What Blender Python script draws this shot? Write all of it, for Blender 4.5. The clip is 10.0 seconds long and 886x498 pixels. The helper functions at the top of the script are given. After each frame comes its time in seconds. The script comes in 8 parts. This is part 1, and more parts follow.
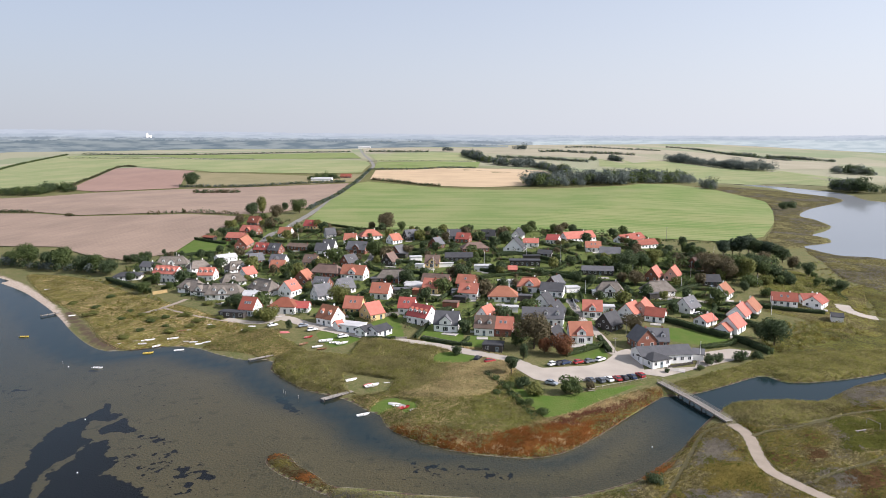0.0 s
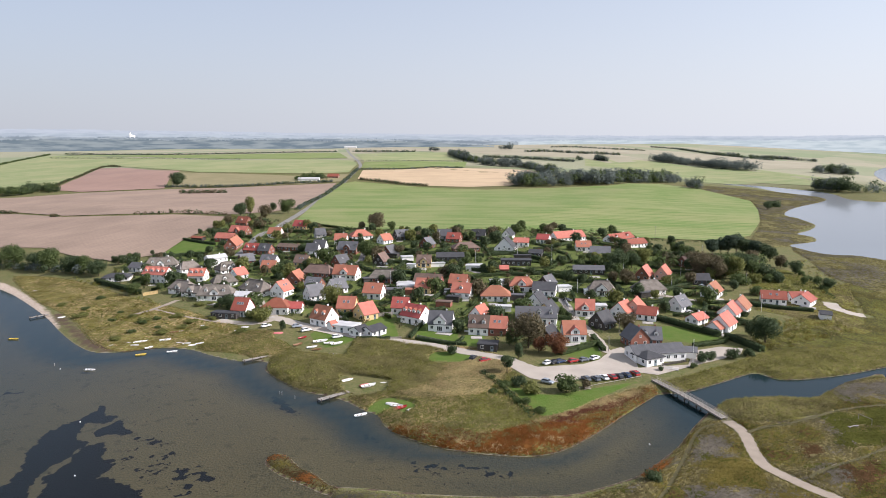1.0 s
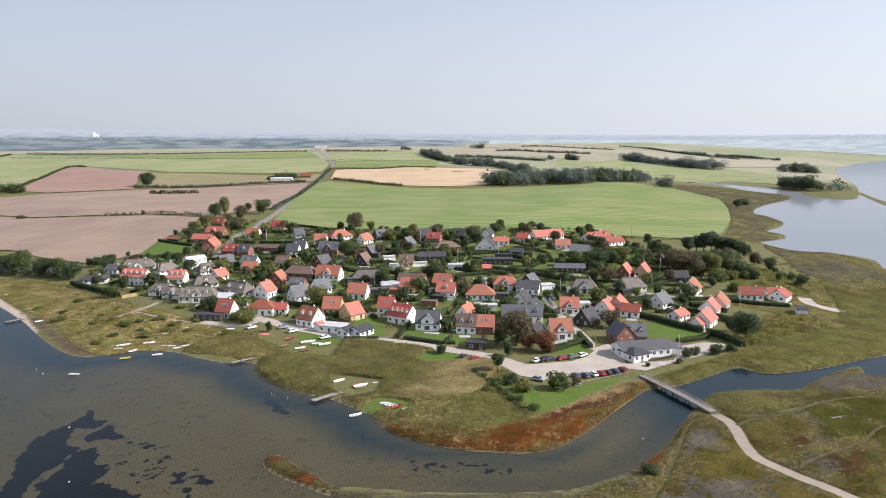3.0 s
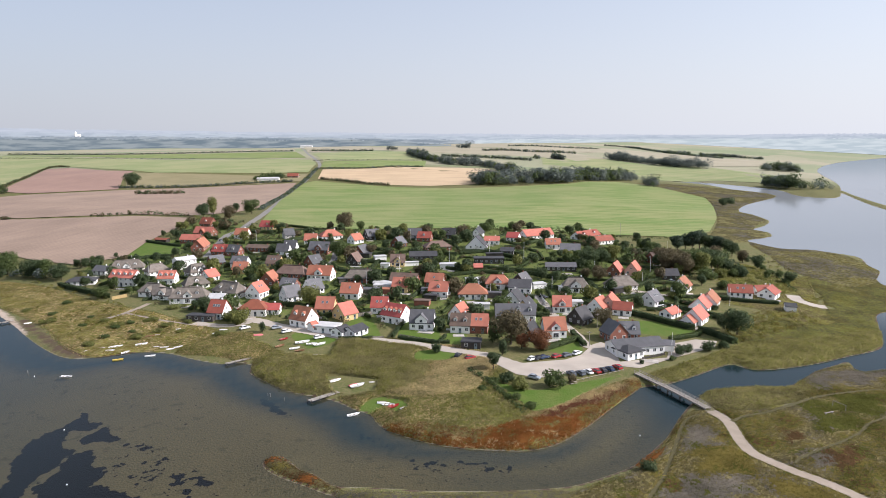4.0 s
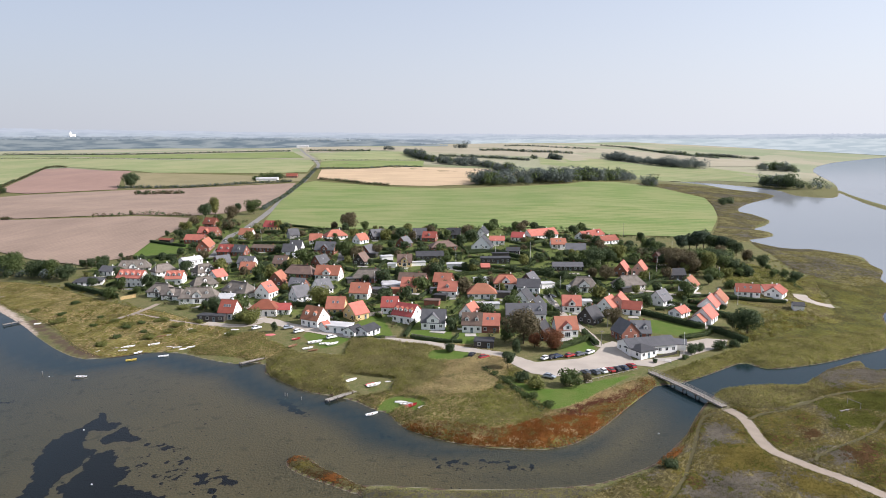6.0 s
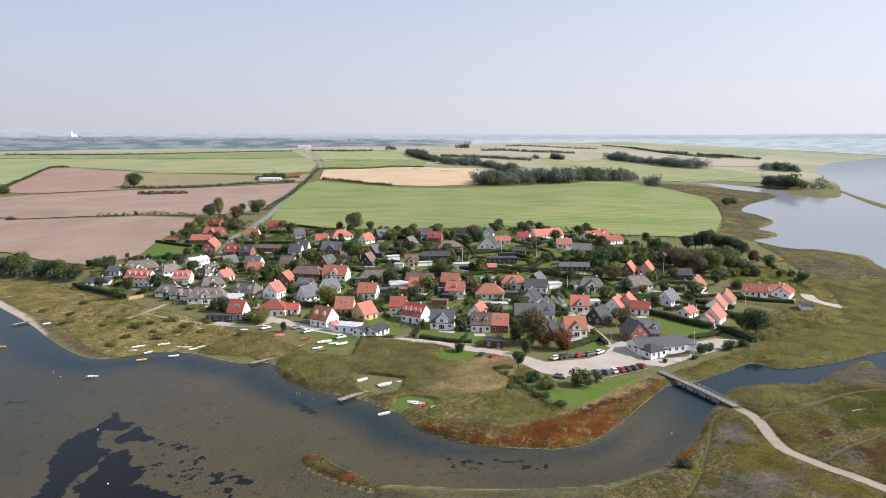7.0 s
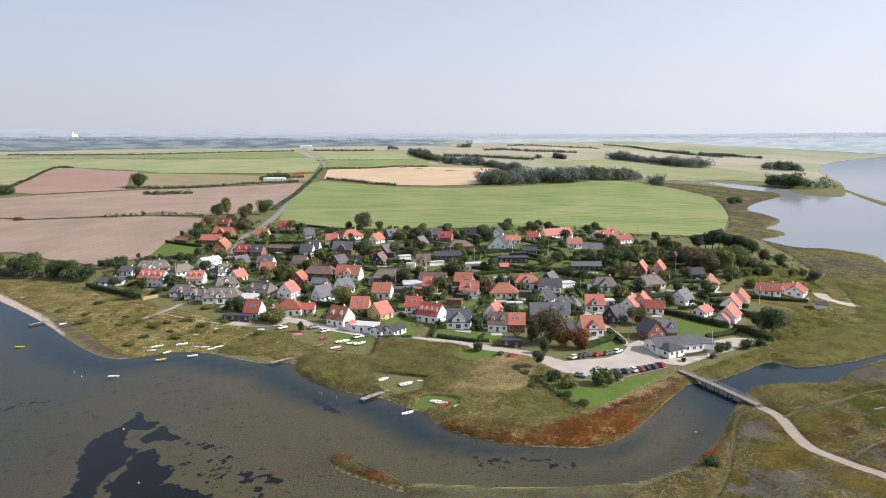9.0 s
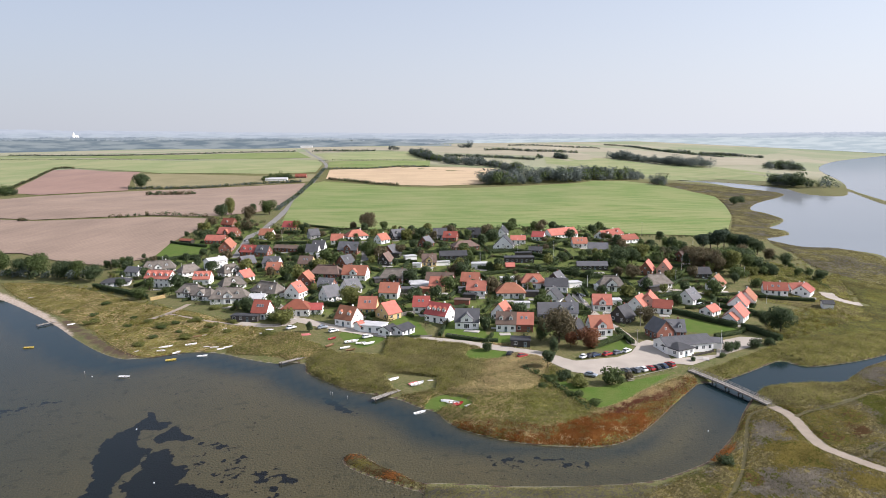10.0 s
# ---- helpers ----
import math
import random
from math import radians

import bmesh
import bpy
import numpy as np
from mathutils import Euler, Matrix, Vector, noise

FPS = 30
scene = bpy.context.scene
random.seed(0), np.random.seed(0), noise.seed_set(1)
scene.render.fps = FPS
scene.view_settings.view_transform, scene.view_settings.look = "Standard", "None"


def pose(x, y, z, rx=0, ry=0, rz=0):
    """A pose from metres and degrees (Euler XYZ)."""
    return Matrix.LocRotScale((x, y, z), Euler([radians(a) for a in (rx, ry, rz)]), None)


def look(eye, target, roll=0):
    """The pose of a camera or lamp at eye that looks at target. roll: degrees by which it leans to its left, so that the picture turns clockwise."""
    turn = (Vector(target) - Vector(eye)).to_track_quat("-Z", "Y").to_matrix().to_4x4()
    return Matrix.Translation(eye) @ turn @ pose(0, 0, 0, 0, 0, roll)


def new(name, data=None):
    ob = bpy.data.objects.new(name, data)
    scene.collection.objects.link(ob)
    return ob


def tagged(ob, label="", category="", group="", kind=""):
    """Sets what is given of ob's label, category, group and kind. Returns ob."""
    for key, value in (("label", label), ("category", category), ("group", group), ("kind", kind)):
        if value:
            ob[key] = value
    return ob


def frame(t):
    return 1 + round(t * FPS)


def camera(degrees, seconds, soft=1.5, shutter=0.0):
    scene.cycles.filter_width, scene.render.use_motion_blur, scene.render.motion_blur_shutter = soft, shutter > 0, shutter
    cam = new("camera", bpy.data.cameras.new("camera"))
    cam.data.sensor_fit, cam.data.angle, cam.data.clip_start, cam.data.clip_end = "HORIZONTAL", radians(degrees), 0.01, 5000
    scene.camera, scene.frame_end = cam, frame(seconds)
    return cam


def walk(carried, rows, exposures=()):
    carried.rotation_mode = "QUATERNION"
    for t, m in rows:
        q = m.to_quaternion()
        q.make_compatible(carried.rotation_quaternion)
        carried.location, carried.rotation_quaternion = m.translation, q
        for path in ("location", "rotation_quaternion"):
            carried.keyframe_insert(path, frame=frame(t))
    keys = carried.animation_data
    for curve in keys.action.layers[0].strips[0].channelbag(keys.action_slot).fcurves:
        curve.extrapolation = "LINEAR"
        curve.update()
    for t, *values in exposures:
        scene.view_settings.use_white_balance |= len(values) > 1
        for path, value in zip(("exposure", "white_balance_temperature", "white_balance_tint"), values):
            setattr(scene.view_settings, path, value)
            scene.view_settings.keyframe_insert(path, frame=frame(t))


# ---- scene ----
cam = camera(66.0, 10.0, soft=0.5)
PATH = [
    (0, (0.799, 0.628, 78.924), (0.852, 2.604, 78.62), -0.4),
    (0.5, (-0.896, 0.358, 79.0), (-0.821, 2.333, 78.695), -0.4),
    (1, (-2.612, 0.259, 79.043), (-2.517, 2.234, 78.738), -0.4),
    (1.5, (-4.364, 0.074, 79.105), (-4.248, 2.047, 78.799), -0.4),
    (2, (-6.06, -0.118, 79.23), (-5.923, 1.854, 78.923), -0.4),
    (2.5, (-7.827, -0.261, 79.306), (-7.668, 1.709, 78.999), -0.4),
    (4, (-12.96, -0.531, 79.392), (-12.736, 1.432, 79.083), -0.5),
    (4.5, (-14.672, -0.552, 79.395), (-14.435, 1.41, 79.086), -0.5),
    (5, (-16.509, -0.568, 79.437), (-16.27, 1.393, 79.129), -0.5),
    (5.5, (-18.186, -0.666, 79.488), (-17.947, 1.295, 79.179), -0.5),
    (7, (-23.4, -0.665, 79.632), (-23.163, 1.297, 79.323), -0.5),
    (7.5, (-25.133, -0.716, 79.763), (-24.895, 1.246, 79.453), -0.6),
    (8, (-26.921, -0.631, 79.783), (-26.684, 1.331, 79.473), -0.6),
    (8.5, (-28.562, -0.595, 79.741), (-28.325, 1.367, 79.431), -0.6),
    (9, (-30.32, -0.581, 79.843), (-30.083, 1.38, 79.533), -0.6),
    (9.5, (-32.03, -0.515, 79.847), (-31.794, 1.446, 79.537), -0.6),
    (10, (-33.745, -0.454, 79.886), (-33.508, 1.508, 79.576), -0.7),
]
walk(cam, [(t, look(eye, target, roll)) for t, eye, target, roll in PATH], [(0.0, 0.4, 6180, 15)])

# ---- light ----
SUN_ELEVATION, SUN_AZIMUTH = 35.0, 103.0
world = bpy.data.worlds.new("sky")
scene.world = world
world.use_nodes = True
wn = world.node_tree.nodes
sky = wn.new("ShaderNodeTexSky")
sky.sky_type, sky.sun_disc = "NISHITA", False
sky.sun_elevation, sky.sun_rotation = radians(SUN_ELEVATION), radians(SUN_AZIMUTH)
sky.altitude, sky.air_density, sky.dust_density, sky.ozone_density = 50, 1.0, 1.2, 1.0
# thin summer haze pales the sky towards the horizon
haze, tc, sep, ramp_ = wn.new("ShaderNodeMix"), wn.new("ShaderNodeTexCoord"), wn.new("ShaderNodeSeparateXYZ"), wn.new("ShaderNodeMapRange")
haze.data_type = "RGBA"
haze.inputs["B"].default_value = (4.9, 5.15, 5.5, 1)
ramp_.interpolation_type = "SMOOTHSTEP"
for key, value in (("From Min", -0.05), ("From Max", 0.30), ("To Min", 0.97), ("To Max", 0.6)):
    ramp_.inputs[key].default_value = value
wl = world.node_tree.links
wl.new(tc.outputs["Generated"], sep.inputs[0])
wl.new(sep.outputs["Z"], ramp_.inputs["Value"])
wl.new(ramp_.outputs[0], haze.inputs["Factor"])
wl.new(sky.outputs["Color"], haze.inputs["A"])
# brighter on the sun's side
dot, side_, glow_ = wn.new("ShaderNodeVectorMath"), wn.new("ShaderNodeMapRange"), wn.new("ShaderNodeMix")
dot.operation = "DOT_PRODUCT"
dot.inputs[1].default_value = (math.sin(radians(SUN_AZIMUTH)), math.cos(radians(SUN_AZIMUTH)), 0)
wl.new(tc.outputs["Generated"], dot.inputs[0])
side_.inputs["From Min"].default_value, side_.inputs["From Max"].default_value = -0.8, 0.5
wl.new(dot.outputs["Value"], side_.inputs["Value"])
glow_.data_type = "RGBA"
glow_.inputs["A"].default_value, glow_.inputs["B"].default_value = (3.0, 3.15, 3.4, 1), (4.8, 4.95, 5.1, 1)
wl.new(side_.outputs[0], glow_.inputs["Factor"])
wl.new(glow_.outputs["Result"], haze.inputs["B"])
wl.new(haze.outputs["Result"], wn["Background"].inputs["Color"])
wn["Background"].inputs["Strength"].default_value = 0.13
sun = new("sun", bpy.data.lights.new("sun", "SUN"))
sun.data.energy, sun.data.angle, sun.data.color = 5.0, radians(0.6), (1.0, 0.93, 0.87)
sun.matrix_world = look((0, 0, 0), (-math.sin(radians(SUN_AZIMUTH)) * math.cos(radians(SUN_ELEVATION)), -math.cos(radians(SUN_AZIMUTH)) * math.cos(radians(SUN_ELEVATION)), -math.sin(radians(SUN_ELEVATION))))

# ---- materials ----


def material(name, base, second=None, rough=0.85, scale=0.5, fine=6.0, bump=0.15, metal=0.0, own=0.0, island=0.0, stripes=None, spec=0.3, thin=0.0):
    """A procedural surface: two colours mixed by coarse and fine noise, with bump. own / island: how far each object / piece differs. stripes: (spacing, angle, strength). thin: how much light passes through, as in leaves."""
    m = bpy.data.materials.new(name)
    m.use_nodes = True
    n, l = m.node_tree.nodes, m.node_tree.links
    b = n["Principled BSDF"]
    second = second or tuple(c * 0.7 for c in base)
    geo = n.new("ShaderNodeNewGeometry")
    coarse, small = n.new("ShaderNodeTexNoise"), n.new("ShaderNodeTexNoise")
    coarse.inputs["Scale"].default_value, coarse.inputs["Detail"].default_value = scale, 5
    small.inputs["Scale"].default_value, small.inputs["Detail"].default_value = fine, 3
    for t in (coarse, small):
        l.new(geo.outputs["Position"], t.inputs["Vector"])
    add = n.new("ShaderNodeMath")
    add.operation = "MULTIPLY_ADD"
    l.new(small.outputs["Fac"], add.inputs[0])
    add.inputs[1].default_value = 0.5
    l.new(coarse.outputs["Fac"], add.inputs[2])
    ramp = n.new("ShaderNodeMapRange")
    ramp.inputs["From Min"].default_value, ramp.inputs["From Max"].default_value = 0.5, 1.0
    l.new(add.outputs[0], ramp.inputs["Value"])
    fac = ramp.outputs[0]
    if stripes:
        spacing, angle, strength = stripes
        mp = n.new("ShaderNodeMapping")
        mp.inputs["Rotation"].default_value = (0, 0, radians(angle))
        l.new(geo.outputs["Position"], mp.inputs["Vector"])
        w = n.new("ShaderNodeTexWave")
        w.inputs["Scale"].default_value = 0.314 / spacing
        w.inputs["Distortion"].default_value, w.inputs["Detail Scale"].default_value, w.inputs["Detail"].default_value = 2.5, 0.05, 3
        l.new(mp.outputs[0], w.inputs["Vector"])
        streak = n.new("ShaderNodeTexNoise")
        sm = n.new("ShaderNodeMapping")
        sm.inputs["Scale"].default_value = (1.0, 0.05, 1.0)
        l.new(mp.outputs[0], sm.inputs["Vector"])
        l.new(sm.outputs[0], streak.inputs["Vector"])
        streak.inputs["Scale"].default_value, streak.inputs["Detail"].default_value = 1.1 / spacing, 6
        both = n.new("ShaderNodeMath")
        both.operation = "MULTIPLY_ADD"
        l.new(w.outputs["Fac"], both.inputs[0])
        both.inputs[1].default_value = 0.25
        l.new(streak.outputs["Fac"], both.inputs[2])
        off_ = n.new("ShaderNodeMath")
        off_.operation = "SUBTRACT"
        l.new(both.outputs[0], off_.inputs[0])
        off_.inputs[1].default_value = 0.62
        ms = n.new("ShaderNodeMath")
        ms.operation = "MULTIPLY_ADD"
        l.new(off_.outputs[0], ms.inputs[0])
        ms.inputs[1].default_value = strength
        l.new(fac, ms.inputs[2])
        fac = ms.outputs[0]
    mix = n.new("ShaderNodeMix")
    mix.data_type = "RGBA"
    l.new(fac, mix.inputs["Factor"])
    mix.inputs["A"].default_value, mix.inputs["B"].default_value = (*base, 1), (*second, 1)
    colour = mix.outputs["Result"]
    if own or island:
        hsv = n.new("ShaderNodeHueSaturation")
        source = n.new("ShaderNodeObjectInfo").outputs["Random"] if own else geo.outputs["Random Per Island"]
        size = own or island
        mr = n.new("ShaderNodeMapRange")
        mr.inputs["To Min"].default_value, mr.inputs["To Max"].default_value = 1 - size, 1 + size
        l.new(source, mr.inputs["Value"])
        l.new(mr.outputs[0], hsv.inputs["Value"])
        mh = n.new("ShaderNodeMapRange")
        mh.inputs["To Min"].default_value, mh.inputs["To Max"].default_value = 0.5 + size * 0.05, 0.5 - size * 0.05
        l.new(source, mh.inputs["Value"])
        l.new(mh.outputs[0], hsv.inputs["Hue"])
        l.new(colour, hsv.inputs["Color"])
        colour = hsv.outputs["Color"]
    l.new(colour, b.inputs["Base Color"])
    b.inputs["Roughness"].default_value, b.inputs["Metallic"].default_value = rough, metal
    b.inputs["Specular IOR Level"].default_value = spec
    if bump:
        bp = n.new("ShaderNodeBump")
        bp.inputs["Strength"].default_value, bp.inputs["Distance"].default_value = bump, 0.3
        l.new(add.outputs[0], bp.inputs["Height"])
        l.new(bp.outputs[0], b.inputs["Normal"])
    if thin:
        tr, mx = n.new("ShaderNodeBsdfTranslucent"), n.new("ShaderNodeMixShader")
        l.new(colour, tr.inputs["Color"])
        mx.inputs[0].default_value = thin
        l.new(b.outputs[0], mx.inputs[1])
        l.new(tr.outputs[0], mx.inputs[2])
        l.new(mx.outputs[0], n["Material Output"].inputs["Surface"])
    return m


def mask_noise(n, l, geo, scale, lo, hi, detail=5, stretch=None):
    t = n.new("ShaderNodeTexNoise")
    t.inputs["Scale"].default_value, t.inputs["Detail"].default_value = scale, detail
    vec = geo.outputs["Position"]
    if stretch:
        mp = n.new("ShaderNodeMapping")
        mp.inputs["Rotation"].default_value, mp.inputs["Scale"].default_value = (0, 0, radians(stretch[0])), (1, stretch[1], stretch[2] if len(stretch) > 2 else 1)
        l.new(vec, mp.inputs["Vector"])
        vec = mp.outputs[0]
    l.new(vec, t.inputs["Vector"])
    r = n.new("ShaderNodeMapRange")
    r.inputs["From Min"].default_value, r.inputs["From Max"].default_value = lo, hi
    l.new(t.outputs["Fac"], r.inputs["Value"])
    return r.outputs[0]


def blend(n, l, fac, a, b):
    m = n.new("ShaderNodeMix")
    m.data_type = "RGBA"
    for v, key in ((fac, "Factor"), (a, "A"), (b, "B")):
        if isinstance(v, tuple):
            m.inputs[key].default_value = (*v, 1)
        elif isinstance(v, float):
            m.inputs[key].default_value = v
        else:
            l.new(v, m.inputs[key])
    return m.outputs["Result"]


def ground_material():
    """Rough grass, heath, lawn, sand and sea bed on the one sheet of ground, by its zone attributes."""
    m = bpy.data.materials.new("ground")
    m.use_nodes = True
    n, l = m.node_tree.nodes, m.node_tree.links
    b = n["Principled BSDF"]
    geo = n.new("ShaderNodeNewGeometry")

    def zone(key, scale=0.25, push=0.5, soft_=0.12, detail=5):
        a = n.new("ShaderNodeAttribute")
        a.attribute_name = key
        t = mask_noise(n, l, geo, scale, 0.2, 0.8, detail)
        s = n.new("ShaderNodeMath")
        s.operation = "MULTIPLY_ADD"
        l.new(t, s.inputs[0])
        s.inputs[1].default_value = push
        l.new(a.outputs["Fac"], s.inputs[2])
        r = n.new("ShaderNodeMapRange")
        r.inputs["From Min"].default_value, r.inputs["From Max"].default_value = 0.5 + push / 2 - soft_, 0.5 + push / 2 + soft_
        l.new(s.outputs[0], r.inputs["Value"])
        return r.outputs[0]

    grass = blend(n, l, mask_noise(n, l, geo, 0.12, 0.35, 0.65), (0.095, 0.112, 0.032), (0.155, 0.138, 0.056))
    grass = blend(n, l, mask_noise(n, l, geo, 0.9, 0.4, 0.7), grass, (0.19, 0.165, 0.08))
    grass = blend(n, l, mask_noise(n, l, geo, 3.0, 0.45, 0.75), grass, (0.05, 0.065, 0.02))
    heath = blend(n, l, mask_noise(n, l, geo, 1.4, 0.35, 0.65), (0.20, 0.178, 0.138), (0.115, 0.11, 0.058))
    heath = blend(n, l, mask_noise(n, l, geo, 0.16, 0.46, 0.56), heath, (0.15, 0.14, 0.035))
    lawn = blend(n, l, mask_noise(n, l, geo, 0.2, 0.3, 0.7), (0.072, 0.128, 0.018), (0.105, 0.138, 0.032))
    sand = blend(n, l, mask_noise(n, l, geo, 1.2, 0.3, 0.7), (0.52, 0.44, 0.36), (0.32, 0.245, 0.19))
    bed = blend(n, l, mask_noise(n, l, geo, 0.035, 0.32, 0.68, 6), (0.205, 0.182, 0.132), (0.155, 0.148, 0.112))
    bed = blend(n, l, mask_noise(n, l, geo, 1.6, 0.35, 0.75), bed, (0.26, 0.22, 0.16))
    bed = blend(n, l, mask_noise(n, l, geo, 0.32, 0.60, 0.66, 8), bed, (0.150, 0.138, 0.098))
    bed = blend(n, l, mask_noise(n, l, geo, 1.0, 0.675, 0.70, 5, (20, 0.6)), bed, (0.050, 0.047, 0.034))
    bed = blend(n, l, zone("weed", 0.42, 1.0, 0.03, 9), bed, (0.008, 0.009, 0.014))
    vor = n.new("ShaderNodeTexVoronoi")
    vor.inputs["Scale"].default_value = 0.0035
    l.new(geo.outputs["Position"], vor.inputs["Vector"])
    bw = n.new("ShaderNodeSeparateColor")
    l.new(vor.outputs["Color"], bw.inputs[0])
    # far field colours greyed and paled: distance haze put into the base colour
    hazed_fields = blend(n, l, bw.outputs[0], (0.21, 0.245, 0.14), (0.32, 0.295, 0.21))
    far_ = n.new("ShaderNodeAttribute")
    far_.attribute_name = "far"
    grass = blend(n, l, far_.outputs["Fac"], grass, hazed_fields)
    colour = blend(n, l, zone("heath"), grass, heath)
    colour = blend(n, l, zone("lawn", 0.5, 0.2), colour, lawn)
    colour = blend(n, l, zone("sand", 0.4, 0.4), colour, sand)
    colour = blend(n, l, zone("rust", 0.3, 0.4), colour, (0.085, 0.058, 0.04))
    colour = blend(n, l, zone("bed", 0.5, 0.08), colour, bed)
    l.new(colour, b.inputs["Base Color"])
    b.inputs["Roughness"].default_value = 0.95
    b.inputs["Specular IOR Level"].default_value = 0.15
    t = n.new("ShaderNodeTexNoise")
    t.inputs["Scale"].default_value, t.inputs["Detail"].default_value = 1.5, 6
    l.new(geo.outputs["Position"], t.inputs["Vector"])
    bp = n.new("ShaderNodeBump")
    bp.inputs["Strength"].default_value, bp.inputs["Distance"].default_value = 0.6, 0.5
    l.new(t.outputs["Fac"], bp.inputs["Height"])
    l.new(bp.outputs[0], b.inputs["Normal"])
    return m


def water_material():
    m = bpy.data.materials.new("water")
    m.use_nodes = True
    n, l = m.node_tree.nodes, m.node_tree.links
    n.remove(n["Principled BSDF"])
    geo = n.new("ShaderNodeNewGeometry")
    clear, body, gloss = n.new("ShaderNodeBsdfTransparent"), n.new("ShaderNodeBsdfDiffuse"), n.new("ShaderNodeBsdfGlossy")
    clear.inputs["Color"].default_value = (0.415, 0.415, 0.290, 1)
    sky_sheen = n.new("ShaderNodeAttribute")
    sky_sheen.attribute_name = "sky_sheen"
    # pale second body colour: sky sheen and haze painted onto lake and bay
    l.new(blend(n, l, sky_sheen.outputs["Fac"], (0.009, 0.022, 0.025), (0.42, 0.445, 0.46)), body.inputs["Color"])
    gloss.inputs["Roughness"].default_value, gloss.inputs["Color"].default_value = 0.08, (0.55, 0.57, 0.61, 1)
    under, top, fr = n.new("ShaderNodeMixShader"), n.new("ShaderNodeMixShader"), n.new("ShaderNodeFresnel")
    fr.inputs["IOR"].default_value = 1.33
    deep = n.new("ShaderNodeAttribute")
    deep.attribute_name = "deep"
    l.new(deep.outputs["Fac"], under.inputs[0])
    l.new(clear.outputs[0], under.inputs[1])
    l.new(body.outputs[0], under.inputs[2])
    l.new(fr.outputs[0], top.inputs[0])
    l.new(under.outputs[0], top.inputs[1])
    l.new(gloss.outputs[0], top.inputs[2])
    l.new(top.outputs[0], n["Material Output"].inputs["Surface"])
    t = n.new("ShaderNodeTexNoise")
    t.inputs["Scale"].default_value, t.inputs["Detail"].default_value = 1.8, 4
    l.new(geo.outputs["Position"], t.inputs["Vector"])
    bp = n.new("ShaderNodeBump")
    bp.inputs["Strength"].default_value, bp.inputs["Distance"].default_value = 0.06, 0.06
    l.new(t.outputs["Fac"], bp.inputs["Height"])
    l.new(bp.outputs[0], gloss.inputs["Normal"])
    l.new(bp.outputs[0], fr.inputs["Normal"])
    return m


ROOFS = {
    "orange": material("orange_tile", (0.42, 0.165, 0.105), (0.32, 0.12, 0.078), 0.75, 0.4, 5, 0.2, own=0.24),
    "red": material("red_tile", (0.34, 0.095, 0.065), (0.25, 0.07, 0.05), 0.7, 0.4, 5, 0.2, own=0.24),
    "grey": material("grey_slate", (0.125, 0.125, 0.13), (0.085, 0.085, 0.09), 0.6, 0.4, 5, 0.2, own=0.25),
    "thatch": material("thatch", (0.21, 0.185, 0.155), (0.12, 0.105, 0.09), 0.95, 0.6, 8, 0.5, own=0.15),
    "brown": material("brown_tile", (0.19, 0.13, 0.10), (0.12, 0.085, 0.07), 0.8, 0.4, 5, 0.2, own=0.15),
    "black": material("black_felt", (0.035, 0.036, 0.04), (0.06, 0.06, 0.062), 0.7, 0.4, 5, 0.2, own=0.2),
    "light": material("light_sheet", (0.55, 0.55, 0.54), (0.42, 0.42, 0.42), 0.6, 0.4, 5, 0.1),
}
WALLS = {
    "white": material("white_render", (0.88, 0.87, 0.85), (0.82, 0.81, 0.78), 0.8, 0.3, 3, 0.05),
    "yellow": material("yellow_render", (0.66, 0.50, 0.25), (0.56, 0.42, 0.20), 0.85, 0.3, 3, 0.05),
    "brick": material("red_brick", (0.27, 0.12, 0.08), (0.20, 0.085, 0.06), 0.9, 0.5, 9, 0.15, own=0.15),
    "dark": material("dark_timber", (0.05, 0.045, 0.042), (0.08, 0.07, 0.06), 0.8, 0.5, 9, 0.2, own=0.3),
    "grey": material("grey_render", (0.42, 0.41, 0.40), (0.34, 0.33, 0.32), 0.85, 0.3, 3, 0.05),
    "pink": material("pale_pink_render", (0.66, 0.42, 0.34), (0.58, 0.36, 0.29), 0.85, 0.3, 3, 0.05),
}
GLASS = material("window_glass", (0.03, 0.035, 0.04), (0.05, 0.055, 0.06), 0.08, 1, 3, 0.0, spec=0.6)
PAINT = material("white_paint", (0.78, 0.78, 0.76), (0.70, 0.70, 0.68), 0.5, 1, 6, 0.03)
BRICK = WALLS["brick"]
BARK = material("bark", (0.12, 0.095, 0.07), (0.07, 0.055, 0.04), 0.95, 2, 12, 0.5)
